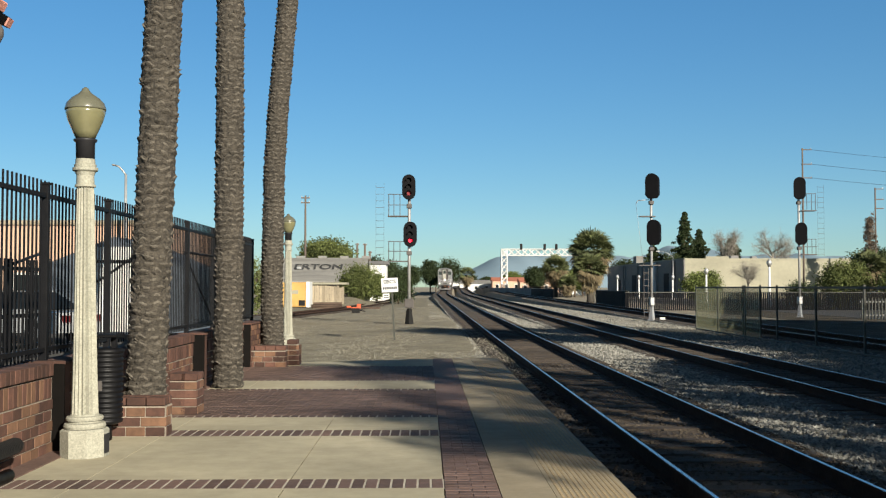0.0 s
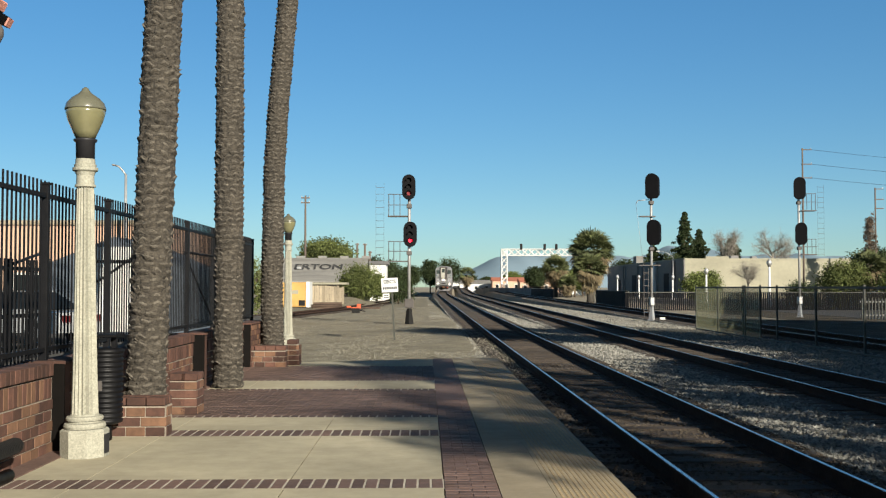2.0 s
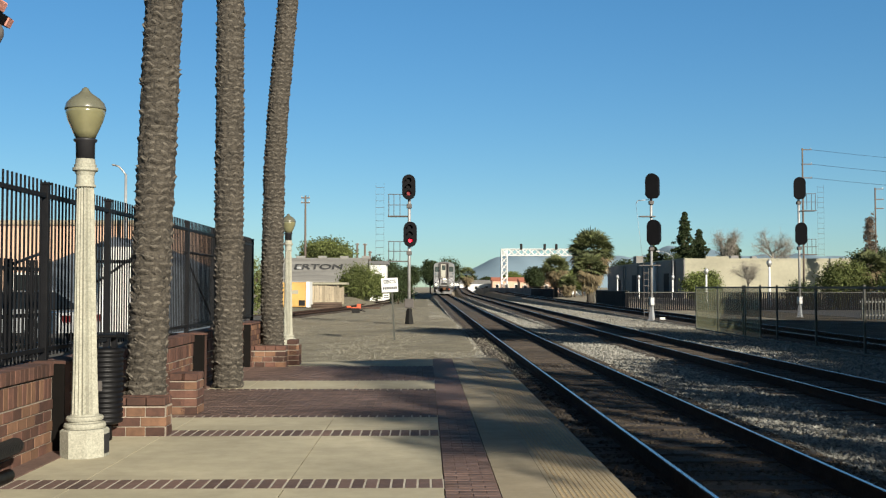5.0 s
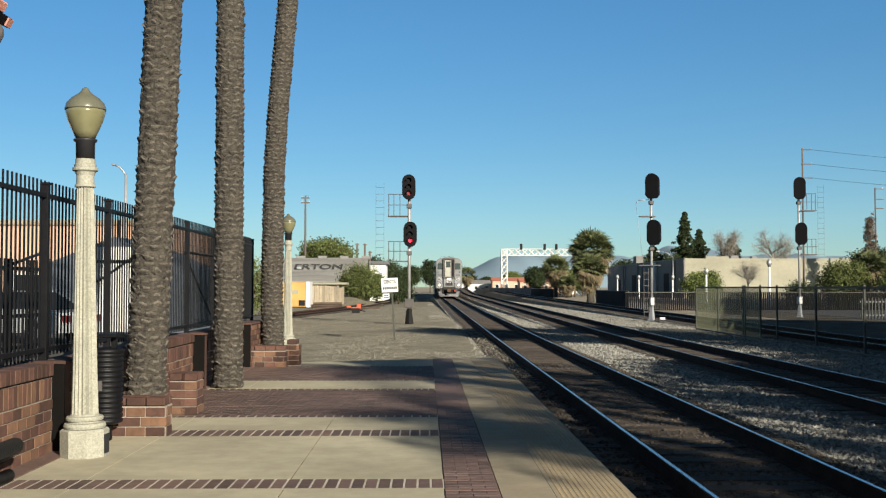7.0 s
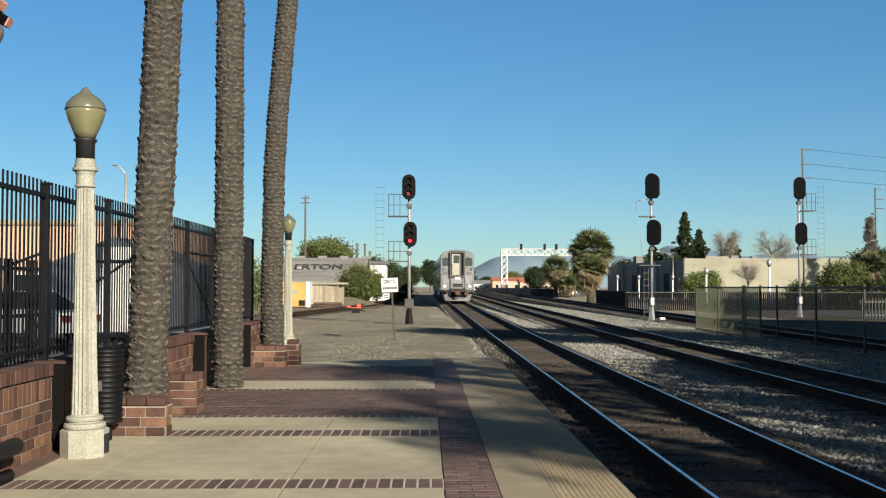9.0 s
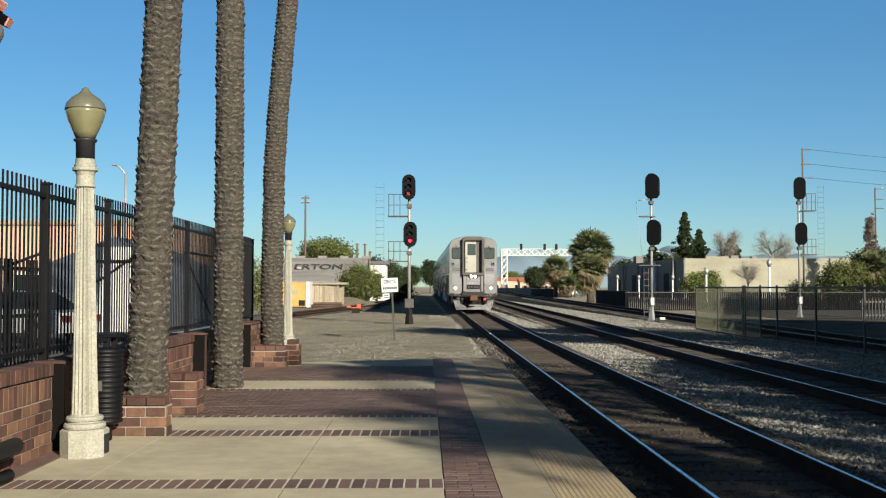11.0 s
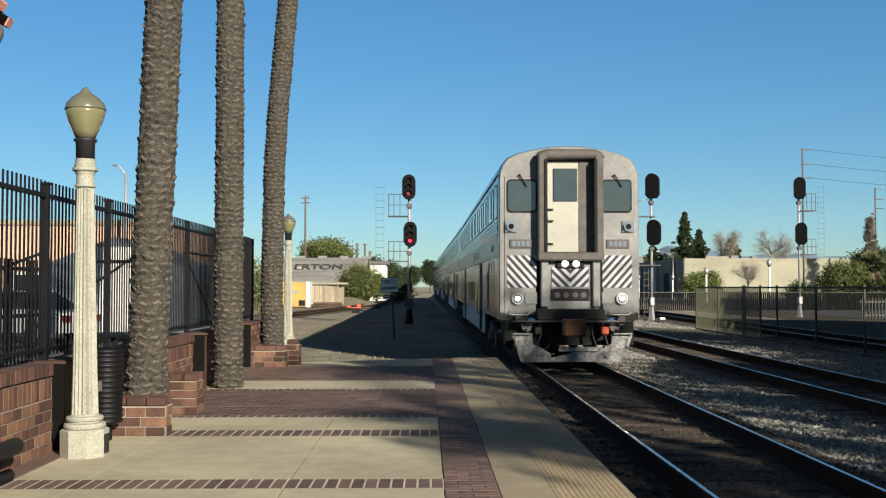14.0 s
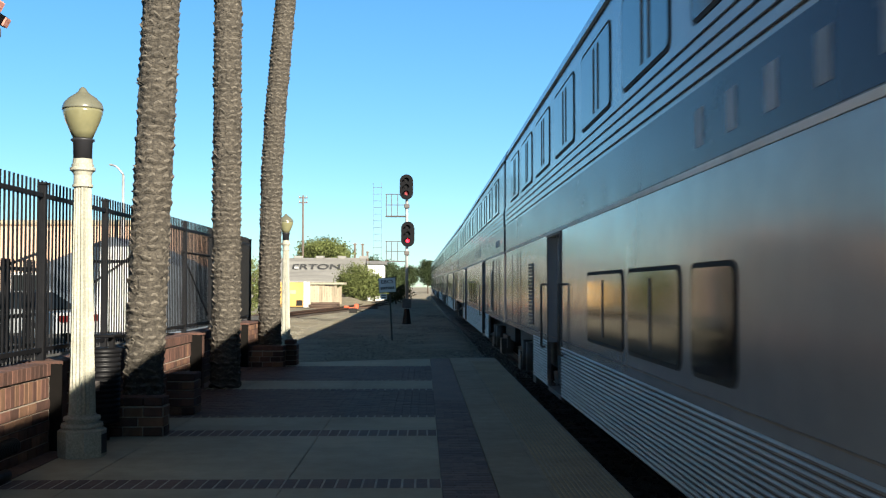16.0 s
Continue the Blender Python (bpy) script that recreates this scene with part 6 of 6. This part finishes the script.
# ---- buildings
def warehouse():
    t = thing("warehouse", (44.3, 178, -0.42), "long cream warehouse with one end darkened to grey for shade", "warehouse")
    part("wall", boxes((0, 30, 0, 0.4, 0, 6.75), (0, 0.4, 0.4, 70, 0, 6.9)), M["cream"], t, "cream front wall")
    # sheet over the cream end wall; its shade is in the grey colour
    part("side_wall", boxes((-0.25, -0.003, 0.0, 75, 0, 6.7)), M["shade_wall"], t, "end wall with its shade put into a darker grey")
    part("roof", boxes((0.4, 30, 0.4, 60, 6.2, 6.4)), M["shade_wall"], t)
    part("parapet", boxes((3.5, 7.5, -0.1, 0.4, 6.75, 7.15), (-0.05, 30.05, -0.06, -0.003, 6.5, 6.8)), M["cream"], t)
    for x in (10.2,):
        part("vent", boxes((x, x + 0.6, -0.08, 0.0, 4.9, 5.4)), M["blackdull"], t)
    for k in range(4):
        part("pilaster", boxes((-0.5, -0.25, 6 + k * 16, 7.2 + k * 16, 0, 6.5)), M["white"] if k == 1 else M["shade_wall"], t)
    part("roof_unit", boxes((0.45, 2.0, 44, 47, 6.4, 8.5), bevel=0.05), M["shade_wall"], t)
    part("roof_unit", boxes((9.0, 10.4, 4, 6, 6.4, 7.4), (13.0, 13.9, 5, 6, 6.4, 7.3), bevel=0.05), M["barrier"], t)
    for ya, yb, zt in ((11, 15, 4.4), (24, 27, 3.6), (40, 45, 4.4), (58, 61, 3.6)):
        part("dock_door", boxes((-0.30, -0.253, ya, yb, 0.0, zt)), M["blackdull"], t, "dark loading door")
    for ya in (8.5, 20, 34, 52):
        part("downpipe", tubes(((-0.33, ya, 0), (-0.33, ya, 6.5), 0.12)), M["barrier"], t)
    part("canopy", boxes((29.0, 33, -2.0, 0.0, 5.0, 5.5)), M["shade_wall"], t)


warehouse()


def long_shed():
    t = thing("long_shed", (-11.5, 120, -0.4), "low building with a grey roof bearing large dark lettering", "building")
    part("wall", boxes((-7.5, 4.3, 0.4, 11, 0, 2.7)), M["darkwood"], t)
    bm = bmesh.new()
    v = [bm.verts.new(p) for p in ((-8, -0.4, 2.45), (4.6, -0.4, 2.45), (4.6, 5.5, 5.25), (-8, 5.5, 5.25), (-8, 11.4, 2.45), (4.6, 11.4, 2.45),
                                   (-8, -0.4, 2.6), (4.6, -0.4, 2.6), (4.6, 5.5, 5.4), (-8, 5.5, 5.4), (-8, 11.4, 2.6), (4.6, 11.4, 2.6))]
    for q in ((0, 1, 2, 3), (3, 2, 5, 4), (6, 9, 8, 7), (9, 10, 11, 8), (0, 6, 7, 1), (4, 5, 11, 10), (0, 3, 9, 6), (3, 4, 10, 9), (1, 7, 8, 2), (2, 8, 11, 5)):
        bm.faces.new([v[i] for i in q])
    roof = part("roof", bm, M["metalroof"], t, "weathered grey roof")
    ang = math.degrees(math.atan2(2.8, 5.9))
    words("lettering", "ERTON", 2.0, pose(-1.1, 2.9, 4.27, ang, 0, 0), M["lettering"], roof, 0.87)
    part("roof_patch", boxes((-3.6, -3.1, 2.4, 2.9, 3.98, 4.3), (3.0, 3.4, 2.4, 2.9, 3.98, 4.3)), M["galv"], roof)
    for k in range(5):
        part("ridge_vent", boxes((-6.6 + k * 2.6, -5.6 + k * 2.6, 5.2, 5.8, 5.3, 5.62)), M["metalroof"], roof)


long_shed()


def wooden_fence():
    t = thing("plank_shed", (-9.3, 100, -0.42), "weathered plank shed with a pale sagging roof", "shed")
    me = mesh_of(boxes((-0.11, 0.11, -0.03, 0.03, 0, 2.25)), "plank", M["plank"])
    for k in range(13):
        piece("plank", me, t, -1.45 + k * 0.235, 0, random.uniform(-0.16, 0.03) - 0.02 * k, random.uniform(-3, 3))
    part("roof", boxes((-1.7, 1.75, -0.25, 3.0, 2.14, 2.36), bevel=0.05), M["cream"], t, "pale sheet roof")
    part("side_wall", boxes((-1.6, -1.5, 0.1, 3, 0, 2.2)), M["plank"], t)


wooden_fence()


def tie_pile():
    t = thing("tie_pile", (-8.3, 89, -0.36), "untidy pile of old brown railway ties on the dirt", "timber pile")
    rng = random.Random(77)
    for k in range(9):
        me = mesh_of(boxes((-1.2, 1.2, -0.11, 0.11, 0, 0.18), bevel=0.02), "old_tie", M["old_tie"])
        piece("old_tie", me, t, rng.uniform(-0.3, 0.3), -0.45 + 0.3 * (k % 4), 0.02 + 0.19 * (k // 4), rng.uniform(-14, 14))
    for k in range(3):
        me = mesh_of(boxes((-1.1, 1.1, -0.1, 0.1, 0, 0.16), bevel=0.02), "old_tie", M["old_tie"])
        piece("old_tie", me, t, 2.2 + 0.6 * k, -0.3 + 0.4 * k, 0.0, rng.uniform(-30, 30))


tie_pile()


def yellow_box():
    t = thing("storage_container", (-11.7, 94, -0.42), "yellow storage container with a white end frame", "container")
    part("body", boxes((-1.7, 0.95, 0, 2.4, 0.15, 2.35), bevel=0.04), M["yellow"], t)
    part("end_frame", boxes((0.96, 1.25, -0.05, 2.4, 0.1, 2.4)), M["white"], t, "white end frame")
    part("placard", boxes((-0.3, 0.25, -0.03, -0.004, 1.3, 1.65)), M["cream"], t)
    part("foot", boxes((-1.6, 1.1, 0.1, 2.2, 0, 0.16)), M["blackdull"], t)
    part("dark_patch", boxes((0.3, 0.85, -0.03, -0.004, 0.25, 0.75)), M["blackdull"], t)


yellow_box()


def cottage(x, y, w, d, h, wall, roofm, label, ridge=1.2):
    t = thing("house", (x, y, -0.42), label, "house", "far houses")
    part("wall", boxes((-w / 2, w / 2, 0, d, 0, h)), wall, t)
    bm = bmesh.new()
    e = 0.3
    v = [bm.verts.new(p) for p in ((-w / 2 - e, -e, h), (w / 2 + e, -e, h), (w / 2 + e, d + e, h), (-w / 2 - e, d + e, h), (-w / 2 - e, d / 2, h + ridge), (w / 2 + e, d / 2, h + ridge))]
    for q in ((0, 1, 5, 4), (2, 3, 4, 5), (0, 4, 3), (1, 2, 5), (0, 3, 2, 1)):
        bm.faces.new([v[i] for i in q])
    part("roof", bm, roofm, t)
    n = max(1, int(w / 3))
    for k in range(n):
        xx = -w / 2 + w * (k + 0.5) / n
        wd = part("window", boxes((xx - 0.55, xx + 0.55, -0.05, -0.003, h * 0.35, h * 0.75)), M["white"], t)
        part("pane", boxes((xx - 0.45, xx + 0.45, -0.06, -0.052, h * 0.4, h * 0.7)), M["glass"], wd)
    return t


cottage(-6.5, 142, 2.2, 5, 5.0, M["white"], M["metalroof"], "white gabled house beyond the yard", 0.5)
cottage(-9.5, 150, 5, 6, 4.2, M["barrier"], M["metalroof"], "grey-roofed house beyond the yard")
for x, y, w, h, wm, rm, lb in ((18, 340, 14, 3.0, "white", "metalroof", "long low white building in the distance"), (9.5, 350, 7, 3.4, "white", "metalroof", "small white building by the tracks"),
                              (27, 330, 12, 3.8, "salmon", "hedge_red", "low red-roofed building in the distance"), (33, 300, 12, 3.4, "salmon", "hedge_red", "red-roofed house behind the signal bridge"),
                              (40, 330, 16, 4.0, "salmon", "hedge_red", "long red-roofed house in the distance"), (40, 270, 7, 5.0, "white", "white", "small white building by the palms"), (96, 150, 12, 6.0, "white", "tile", "white house with a tiled roof")):
    cottage(x, y, w, 8, h, M[wm], M[rm], lb)


def barrier():
    t = thing("sound_wall", (0, 0, -0.42), "low grey block wall beyond the far track", "wall")
    me = mesh_of(boxes((-0.12, 0.12, -2.48, 2.48, 0, 1.75)), "panel", M["barrier"])
    for k in range(16):
        y = 165 + k * 5
        piece("panel", me, t, 17.7 + bend(y) * 0.9 - k * 0.35, y, 0, 4)
    t3 = thing("dark_fence", (17.0, 86.5, -0.42), "low dark slatted fence beside the far track", "fence", "dark fences")
    me3 = mesh_of(boxes((-0.03, 0.03, -0.14, 0.14, 0.0, 1.5)), "slat", M["sigblack"])
    for k in list(range(52)) + list(range(160, 250)):
        piece("slat", me3, t3, bend(86.5 + k * 0.31), 0.15 + k * 0.31, 0.3 * lift(86.5 + k * 0.31), 0)
    for span in (range(0, 17, 4), range(49, 79, 7)):
        rl3 = bmesh.new()
        sweep(rl3, [(bend(86.5 + d), d, 1.5 + 0.3 * lift(86.5 + d)) for d in span], 0.05, 6)
        part("rail", rl3, M["post_green"], t3)
    for x0, x1, y, h in ((18.0, 27.5, 196, 1.95), (16.4, 60, 86, 1.45)):
        t2 = thing("dark_fence", (0, y, -0.42), "low dark slatted fence beyond the far track", "fence", "dark fences")
        w = 2.0 if y > 100 else 2.4
        me2 = mesh_of(boxes((-0.058, 0.058, -0.03, 0.03, 0.0, h)), "slat", M["sigblack"])
        for k in range(int((x1 - x0) / (0.17 if y < 100 else 0.14))):
            piece("slat", me2, t2, x0 + (k + 0.5) * (0.17 if y < 100 else 0.14), 0, 0)
        part("rail", boxes((x0, x1, -0.06, 0.06, h, h + 0.07)), M["post_green"], t2)


barrier()


def gantry():
    t = thing("signal_bridge", (0, 250, -0.42), "white lattice signal bridge spanning the tracks", "signal bridge")

    def lattice(bm, p0, p1, size, n, axis):
        p0, p1 = Vector(p0), Vector(p1)
        o = [Vector(v) for v in axis]
        cs = [o[0] * a * size / 2 + o[1] * b * size / 2 for a, b in ((-1, -1), (1, -1), (1, 1), (-1, 1))]
        for c in cs:
            tube(bm, p0 + c, p1 + c, 0.11, seg=5)
        for k in range(n):
            a, b = p0.lerp(p1, k / n), p0.lerp(p1, (k + 1) / n)
            for i in range(4):
                tube(bm, a + cs[i], b + cs[(i + 1) % 4], 0.16, seg=4)

    for x in (18.7, 36.5):
        bm = bmesh.new()
        lattice(bm, (x, 0, 0), (x, 0, 10.6), 1.4, 7, ((1, 0, 0), (0, 1, 0)))
        part("leg", bm, M["white"], t, "white lattice leg")
    bm = bmesh.new()
    lattice(bm, (18.0, 0, 10.2), (37.2, 0, 10.2), 1.5, 12, ((0, 1, 0), (0, 0, 1)))
    part("beam", bm, M["white"], t, "white lattice beam")
    for x in (22.7, 28.3, 31.1):
        part("signal_head", boxes((x - 0.3, x + 0.3, -1.2, -0.9, 10.8, 12.2), bevel=0.1), M["blackdull"], t, "dark signal head")
        part("bracket", tubes(((x, -0.9, 11.2), (x, 0, 10.9), 0.08)), M["blackdull"], t)


gantry()


def utility_pole(x, y, h, arms, label, thick=1.0):
    t = thing("utility_pole", (x, y, -0.42), label, "utility pole", "utility poles")
    part("pole", made(lathe, [(0.17 * thick, 0), (0.11 * thick, h)], 10), M["pole"], t, "brown timber pole")
    for dz, w, off in arms:
        part("crossarm", boxes((off - w / 2, off + w / 2, -0.06, 0.06, h - dz - 0.07, h - dz + 0.07)), M["pole"], t)
        part("insulator", tubes(((off - w / 2 + 0.1, 0, h - dz), (off - w / 2 + 0.1, 0, h - dz + 0.25), 0.06), ((off + w / 2 - 0.1, 0, h - dz), (off + w / 2 - 0.1, 0, h - dz + 0.25), 0.06)), M["galv"], t)


utility_pole(54.5, 150, 22.0, ((0.2, 1.5, 0.6), (2.3, 1.5, 0.6), (4.3, 1.5, 0.6)), "tall timber utility pole carrying wires")
utility_pole(73.7, 170, 18.2, ((0.2, 1.5, 0.6), (1.9, 1.5, 0.6), (3.4, 1.5, 0.6)), "timber utility pole carrying wires")
utility_pole(-15.0, 130, 13.3, ((0.3, 1.1, 0), (0.9, 1.1, 0)), "dark timber utility pole behind a grey roof")
for x, h in ((-12.5, 9.85), (-11.1, 9.8), (-10.2, 8.4), (-13.6, 8.3)):
    utility_pole(x, 190, h, ((0.2, 0.7, 0),), "short dark pole in the distance", 1.6)


def wires():
    for dz in (0.2, 2.3, 4.3):
        bm = bmesh.new()
        a, b = Vector((55.7, 150, 21.6 - dz)), Vector((130, 170, 22.3 - dz))
        pts = [a.lerp(b, k / 16) - Vector((0, 0, 1.5 * 4 * (k / 16) * (1 - k / 16))) for k in range(17)]
        sweep(bm, pts, 0.022, 4)
        ob = part("overhead_wire", bm, M["blackdull"])
        tagged(ob, "thin dark overhead wire between utility poles", "wire", "overhead wires")


wires()


def street_lamp(x, y, h, reach, label):
    t = thing("street_lamp", (x, y, -0.42), label, "street lamp", "street lamps")
    part("pole", made(lathe, [(0.09, 0), (0.055, h)], 10), M["galv"], t)
    bm = bmesh.new()
    pts = [Vector((reach * e, 0, h + 0.9 * math.sin(e * 1.57) * min(1.0, abs(reach)))) for e in (0, 0.2, 0.45, 0.7, 1.0)]
    sweep(bm, pts, 0.045, 6)
    part("arm", bm, M["galv"], t)
    part("lamp_head", boxes((min(reach, reach * 1.3), max(reach, reach * 1.3), -0.12, 0.12, h + 0.85 * min(1, abs(reach)), h + 1.0 * min(1, abs(reach))), bevel=0.03), M["galv"], t)


street_lamp(-12.9, 45, 6.75, -0.46, "grey street lamp with a short arm in the car park")
street_lamp(41.5, 175, 7.0, -2.2, "grey street lamp by the warehouse")
for x, y, h in ((31.2, 170, 3.9), (34.7, 170, 3.9), (35.5, 150, 3.7), (32.3, 120, 4.1), (33.0, 100, 4.6)):
    t = thing("globe_lamp", (x, y, -0.42), "pale post lamp with a round globe along the street", "street lamp", "globe lamps")
    part("post", made(lathe, [(0.22, 0), (0.22, 0.3), (0.13, 0.4), (0.10, h - 0.75)], 12), M["white"], t)
    part("globe", made(lathe, [(0.1, h - 0.75), (0.24, h - 0.45), (0.26, h - 0.3), (0.15, h - 0.08), (0.03, h + 0.05)], 16), M["galv"], t)


# ---- car park beyond the picket fence
lot = part("pavement", boxes((-60, -4.2, -20, 20.5, -0.5, -0.06), (-60, -8.8, 20.51, 58, -0.5, -0.06)), M["asphalt"])
tagged(lot, "dark asphalt car park behind the picket fence", "pavement", kind=S)


def hall():
    t = thing("long_building", (-30, 46, -0.06), "long salmon-walled building beyond the car park", "building")
    part("wall", boxes((-25, 18.2, 0, 14, 0, 4.45)), M["salmon"], t)
    part("cornice", boxes((-25.1, 18.3, -0.12, -0.003, 4.3, 4.5)), M["plank"], t)
    for k in range(8):
        x = -6 + k * 3.0
        w = part("window", boxes((x, x + 1.2, -0.06, -0.003, 0.9, 2.2)), M["white"], t)
        part("pane", boxes((x + 0.1, x + 1.1, -0.075, -0.062, 1.0, 2.1)), M["glass"], w)


hall()


def slate_shed():
    t = thing("slate_shed", (-11.6, 36, -0.06), "dark slate-blue gabled shed with a white door beyond the fence", "shed")
    bm = bmesh.new()
    sec = [(-1.45, 0), (3.35, 0), (3.35, 2.2), (0.9, 3.3), (-1.45, 2.35)]
    a = [bm.verts.new((x, 0, z)) for x, z in sec]
    b = [bm.verts.new((x, 6, z)) for x, z in sec]
    bm.faces.new(a)
    bm.faces.new(b[::-1])
    for i in range(5):
        bm.faces.new((a[i], b[i], b[(i + 1) % 5], a[(i + 1) % 5]))
    part("wall", bm, surf("slate_wall", (0.10, 0.122, 0.15), (0.078, 0.096, 0.12), 4, 0.6, bump=0.1), t)
    d = part("door", boxes((0.1, 1.5, -0.05, -0.003, 0.05, 2.95)), M["white"], t, "white roller door")
    part("slat", boxes(*[(0.12, 1.48, -0.065, -0.052, 0.2 + k * 0.3, 0.23 + k * 0.3) for k in range(9)]), M["white"], d)
    part("brace", tubes(((0.0, -0.1, 1.5), (1.6, -0.1, 2.6), 0.04), ((-0.1, -0.1, 2.45), (1.7, -0.1, 2.45), 0.05)), M["blackdull"], t)


slate_shed()


def parked_car(x, y, rz, paint, label):
    t = thing("parked_car", (x, y, -0.06), label, "car", "parked cars", rz=rz)
    bm = bmesh.new()
    sec = [(-2.2, 0.32), (-2.25, 0.62), (-2.1, 0.88), (-1.25, 0.97), (1.5, 0.98), (2.15, 0.85), (2.22, 0.55), (2.15, 0.32)]
    rows = [[bm.verts.new((xx, yy * (0.97 if s else 1), zz)) for yy, zz in sec] for xx, s in ((-0.86, 1), (-0.8, 0), (0.8, 0), (0.86, 1))]
    n = len(sec)
    for a, b in zip(rows, rows[1:]):
        for i in range(n):
            bm.faces.new((a[i], a[(i + 1) % n], b[(i + 1) % n], b[i]))
    bm.faces.new(rows[0])
    bm.faces.new(rows[-1][::-1])
    body = part("body", bm, paint, t)
    cb = bmesh.new()
    sec = [(-1.55, 0.97), (-0.75, 1.42), (0.85, 1.45), (1.6, 0.97)]
    rows = [[cb.verts.new((xx * (1 if zz < 1 else 0.84), yy, zz)) for yy, zz in sec] for xx in (-0.78, 0.78)]
    cb.faces.new(rows[0])
    cb.faces.new(rows[1][::-1])
    for i in range(3):
        cb.faces.new((rows[0][i], rows[0][i + 1], rows[1][i + 1], rows[1][i]))
    part("cabin", cb, M["glass"], t, "dark window glass")
    part("roof", boxes((-0.64, 0.64, -0.72, 0.84, 1.43, 1.475), bevel=0.015), paint, t)
    for sx_ in (-1, 1):
        for yy in (-1.35, 1.4):
            w = part("wheel", tubes(((sx_ * 0.70, yy, 0.32), (sx_ * 0.88, yy, 0.32), 0.32), seg=18), M["tyre"], t)
            part("rim", tubes(((sx_ * 0.875, yy, 0.32), (sx_ * 0.89, yy, 0.32), 0.19), seg=14), M["galv"], w)
        part("tail_lamp", boxes((sx_ * 0.62 - 0.15, sx_ * 0.62 + 0.15, -2.27, -2.2, 0.62, 0.8)), M["taillight"], t)


parked_car(-11.6, 30.0, 68, M["carsilver"], "silver parked car behind the picket fence")
parked_car(-13.6, 38.0, 4, M["carpaint"], "grey parked car beside the slate shed")
parked_car(-17.5, 37.0, 2, M["carpaint"], "grey parked car before the salmon building")


# ---- street and distance to the right
road = part("road", boxes((27, 140, 20, 170, -0.5, -0.40)), M["asphalt"])
# dark sheet over the pale gravel; its tone carries the shade there
verge = part("verge", boxes((12.7, 26.9, 18, 61, -0.5, -0.405), (21.5, 26.9, 61.1, 85, -0.5, -0.405)), M["soil"])
tagged(verge, "dark soil sheet beyond the fence, shade put into its colour", "dirt", kind=S)
tagged(road, "grey street beyond the far track", "road", kind=S)


def white_fence():
    t = thing("picket_fence", (0, 62, -0.42), "dark picket fence along the street", "fence")
    me = mesh_of(boxes((-0.03, 0.03, -0.03, 0.03, 0, 1.25)), "picket", M["post_green"])
    for k in range(75):
        piece("picket", me, t, 26.0 + k * 0.2, 0, 0)
    part("fence_rail", boxes((25.9, 41, 0.03, 0.07, 1.0, 1.1), (25.9, 41, 0.03, 0.07, 0.2, 0.3)), M["barrier"], t)


white_fence()


def hills():
    bm = bmesh.new()
    n = 140
    rows = []
    for d, k in ((0, 0.0), (250, 0.75), (600, 1.0), (1100, 0.6)):
        row = []
        for i in range(n + 1):
            x = -300 + 2400 * i / n
            rise = min(1.0, max(0.0, (x - 60) / 160.0)) ** 0.7
            hgt = rise * (80 + 10 * noise.noise((x * 0.004, 2, 0)) + 7 * noise.noise((x * 0.016, 5, 0)) + 26 * math.exp(-((x - 750) / 60) ** 2) + 20 * math.exp(-((x - 860) / 45) ** 2))
            row.append(bm.verts.new((x, 2600 + d, -2 + hgt * k * (1.0 + d / 2600.0) if k else -2)))
        rows.append(row)
    for a, b in zip(rows, rows[1:]):
        for i in range(n):
            bm.faces.new((a[i], a[i + 1], b[i + 1], b[i])).smooth = True
    ob = part("backdrop", bm, M["hill"])
    tagged(ob, "hazy blue hills on the horizon", "hills", kind=S)


hills()

motions()
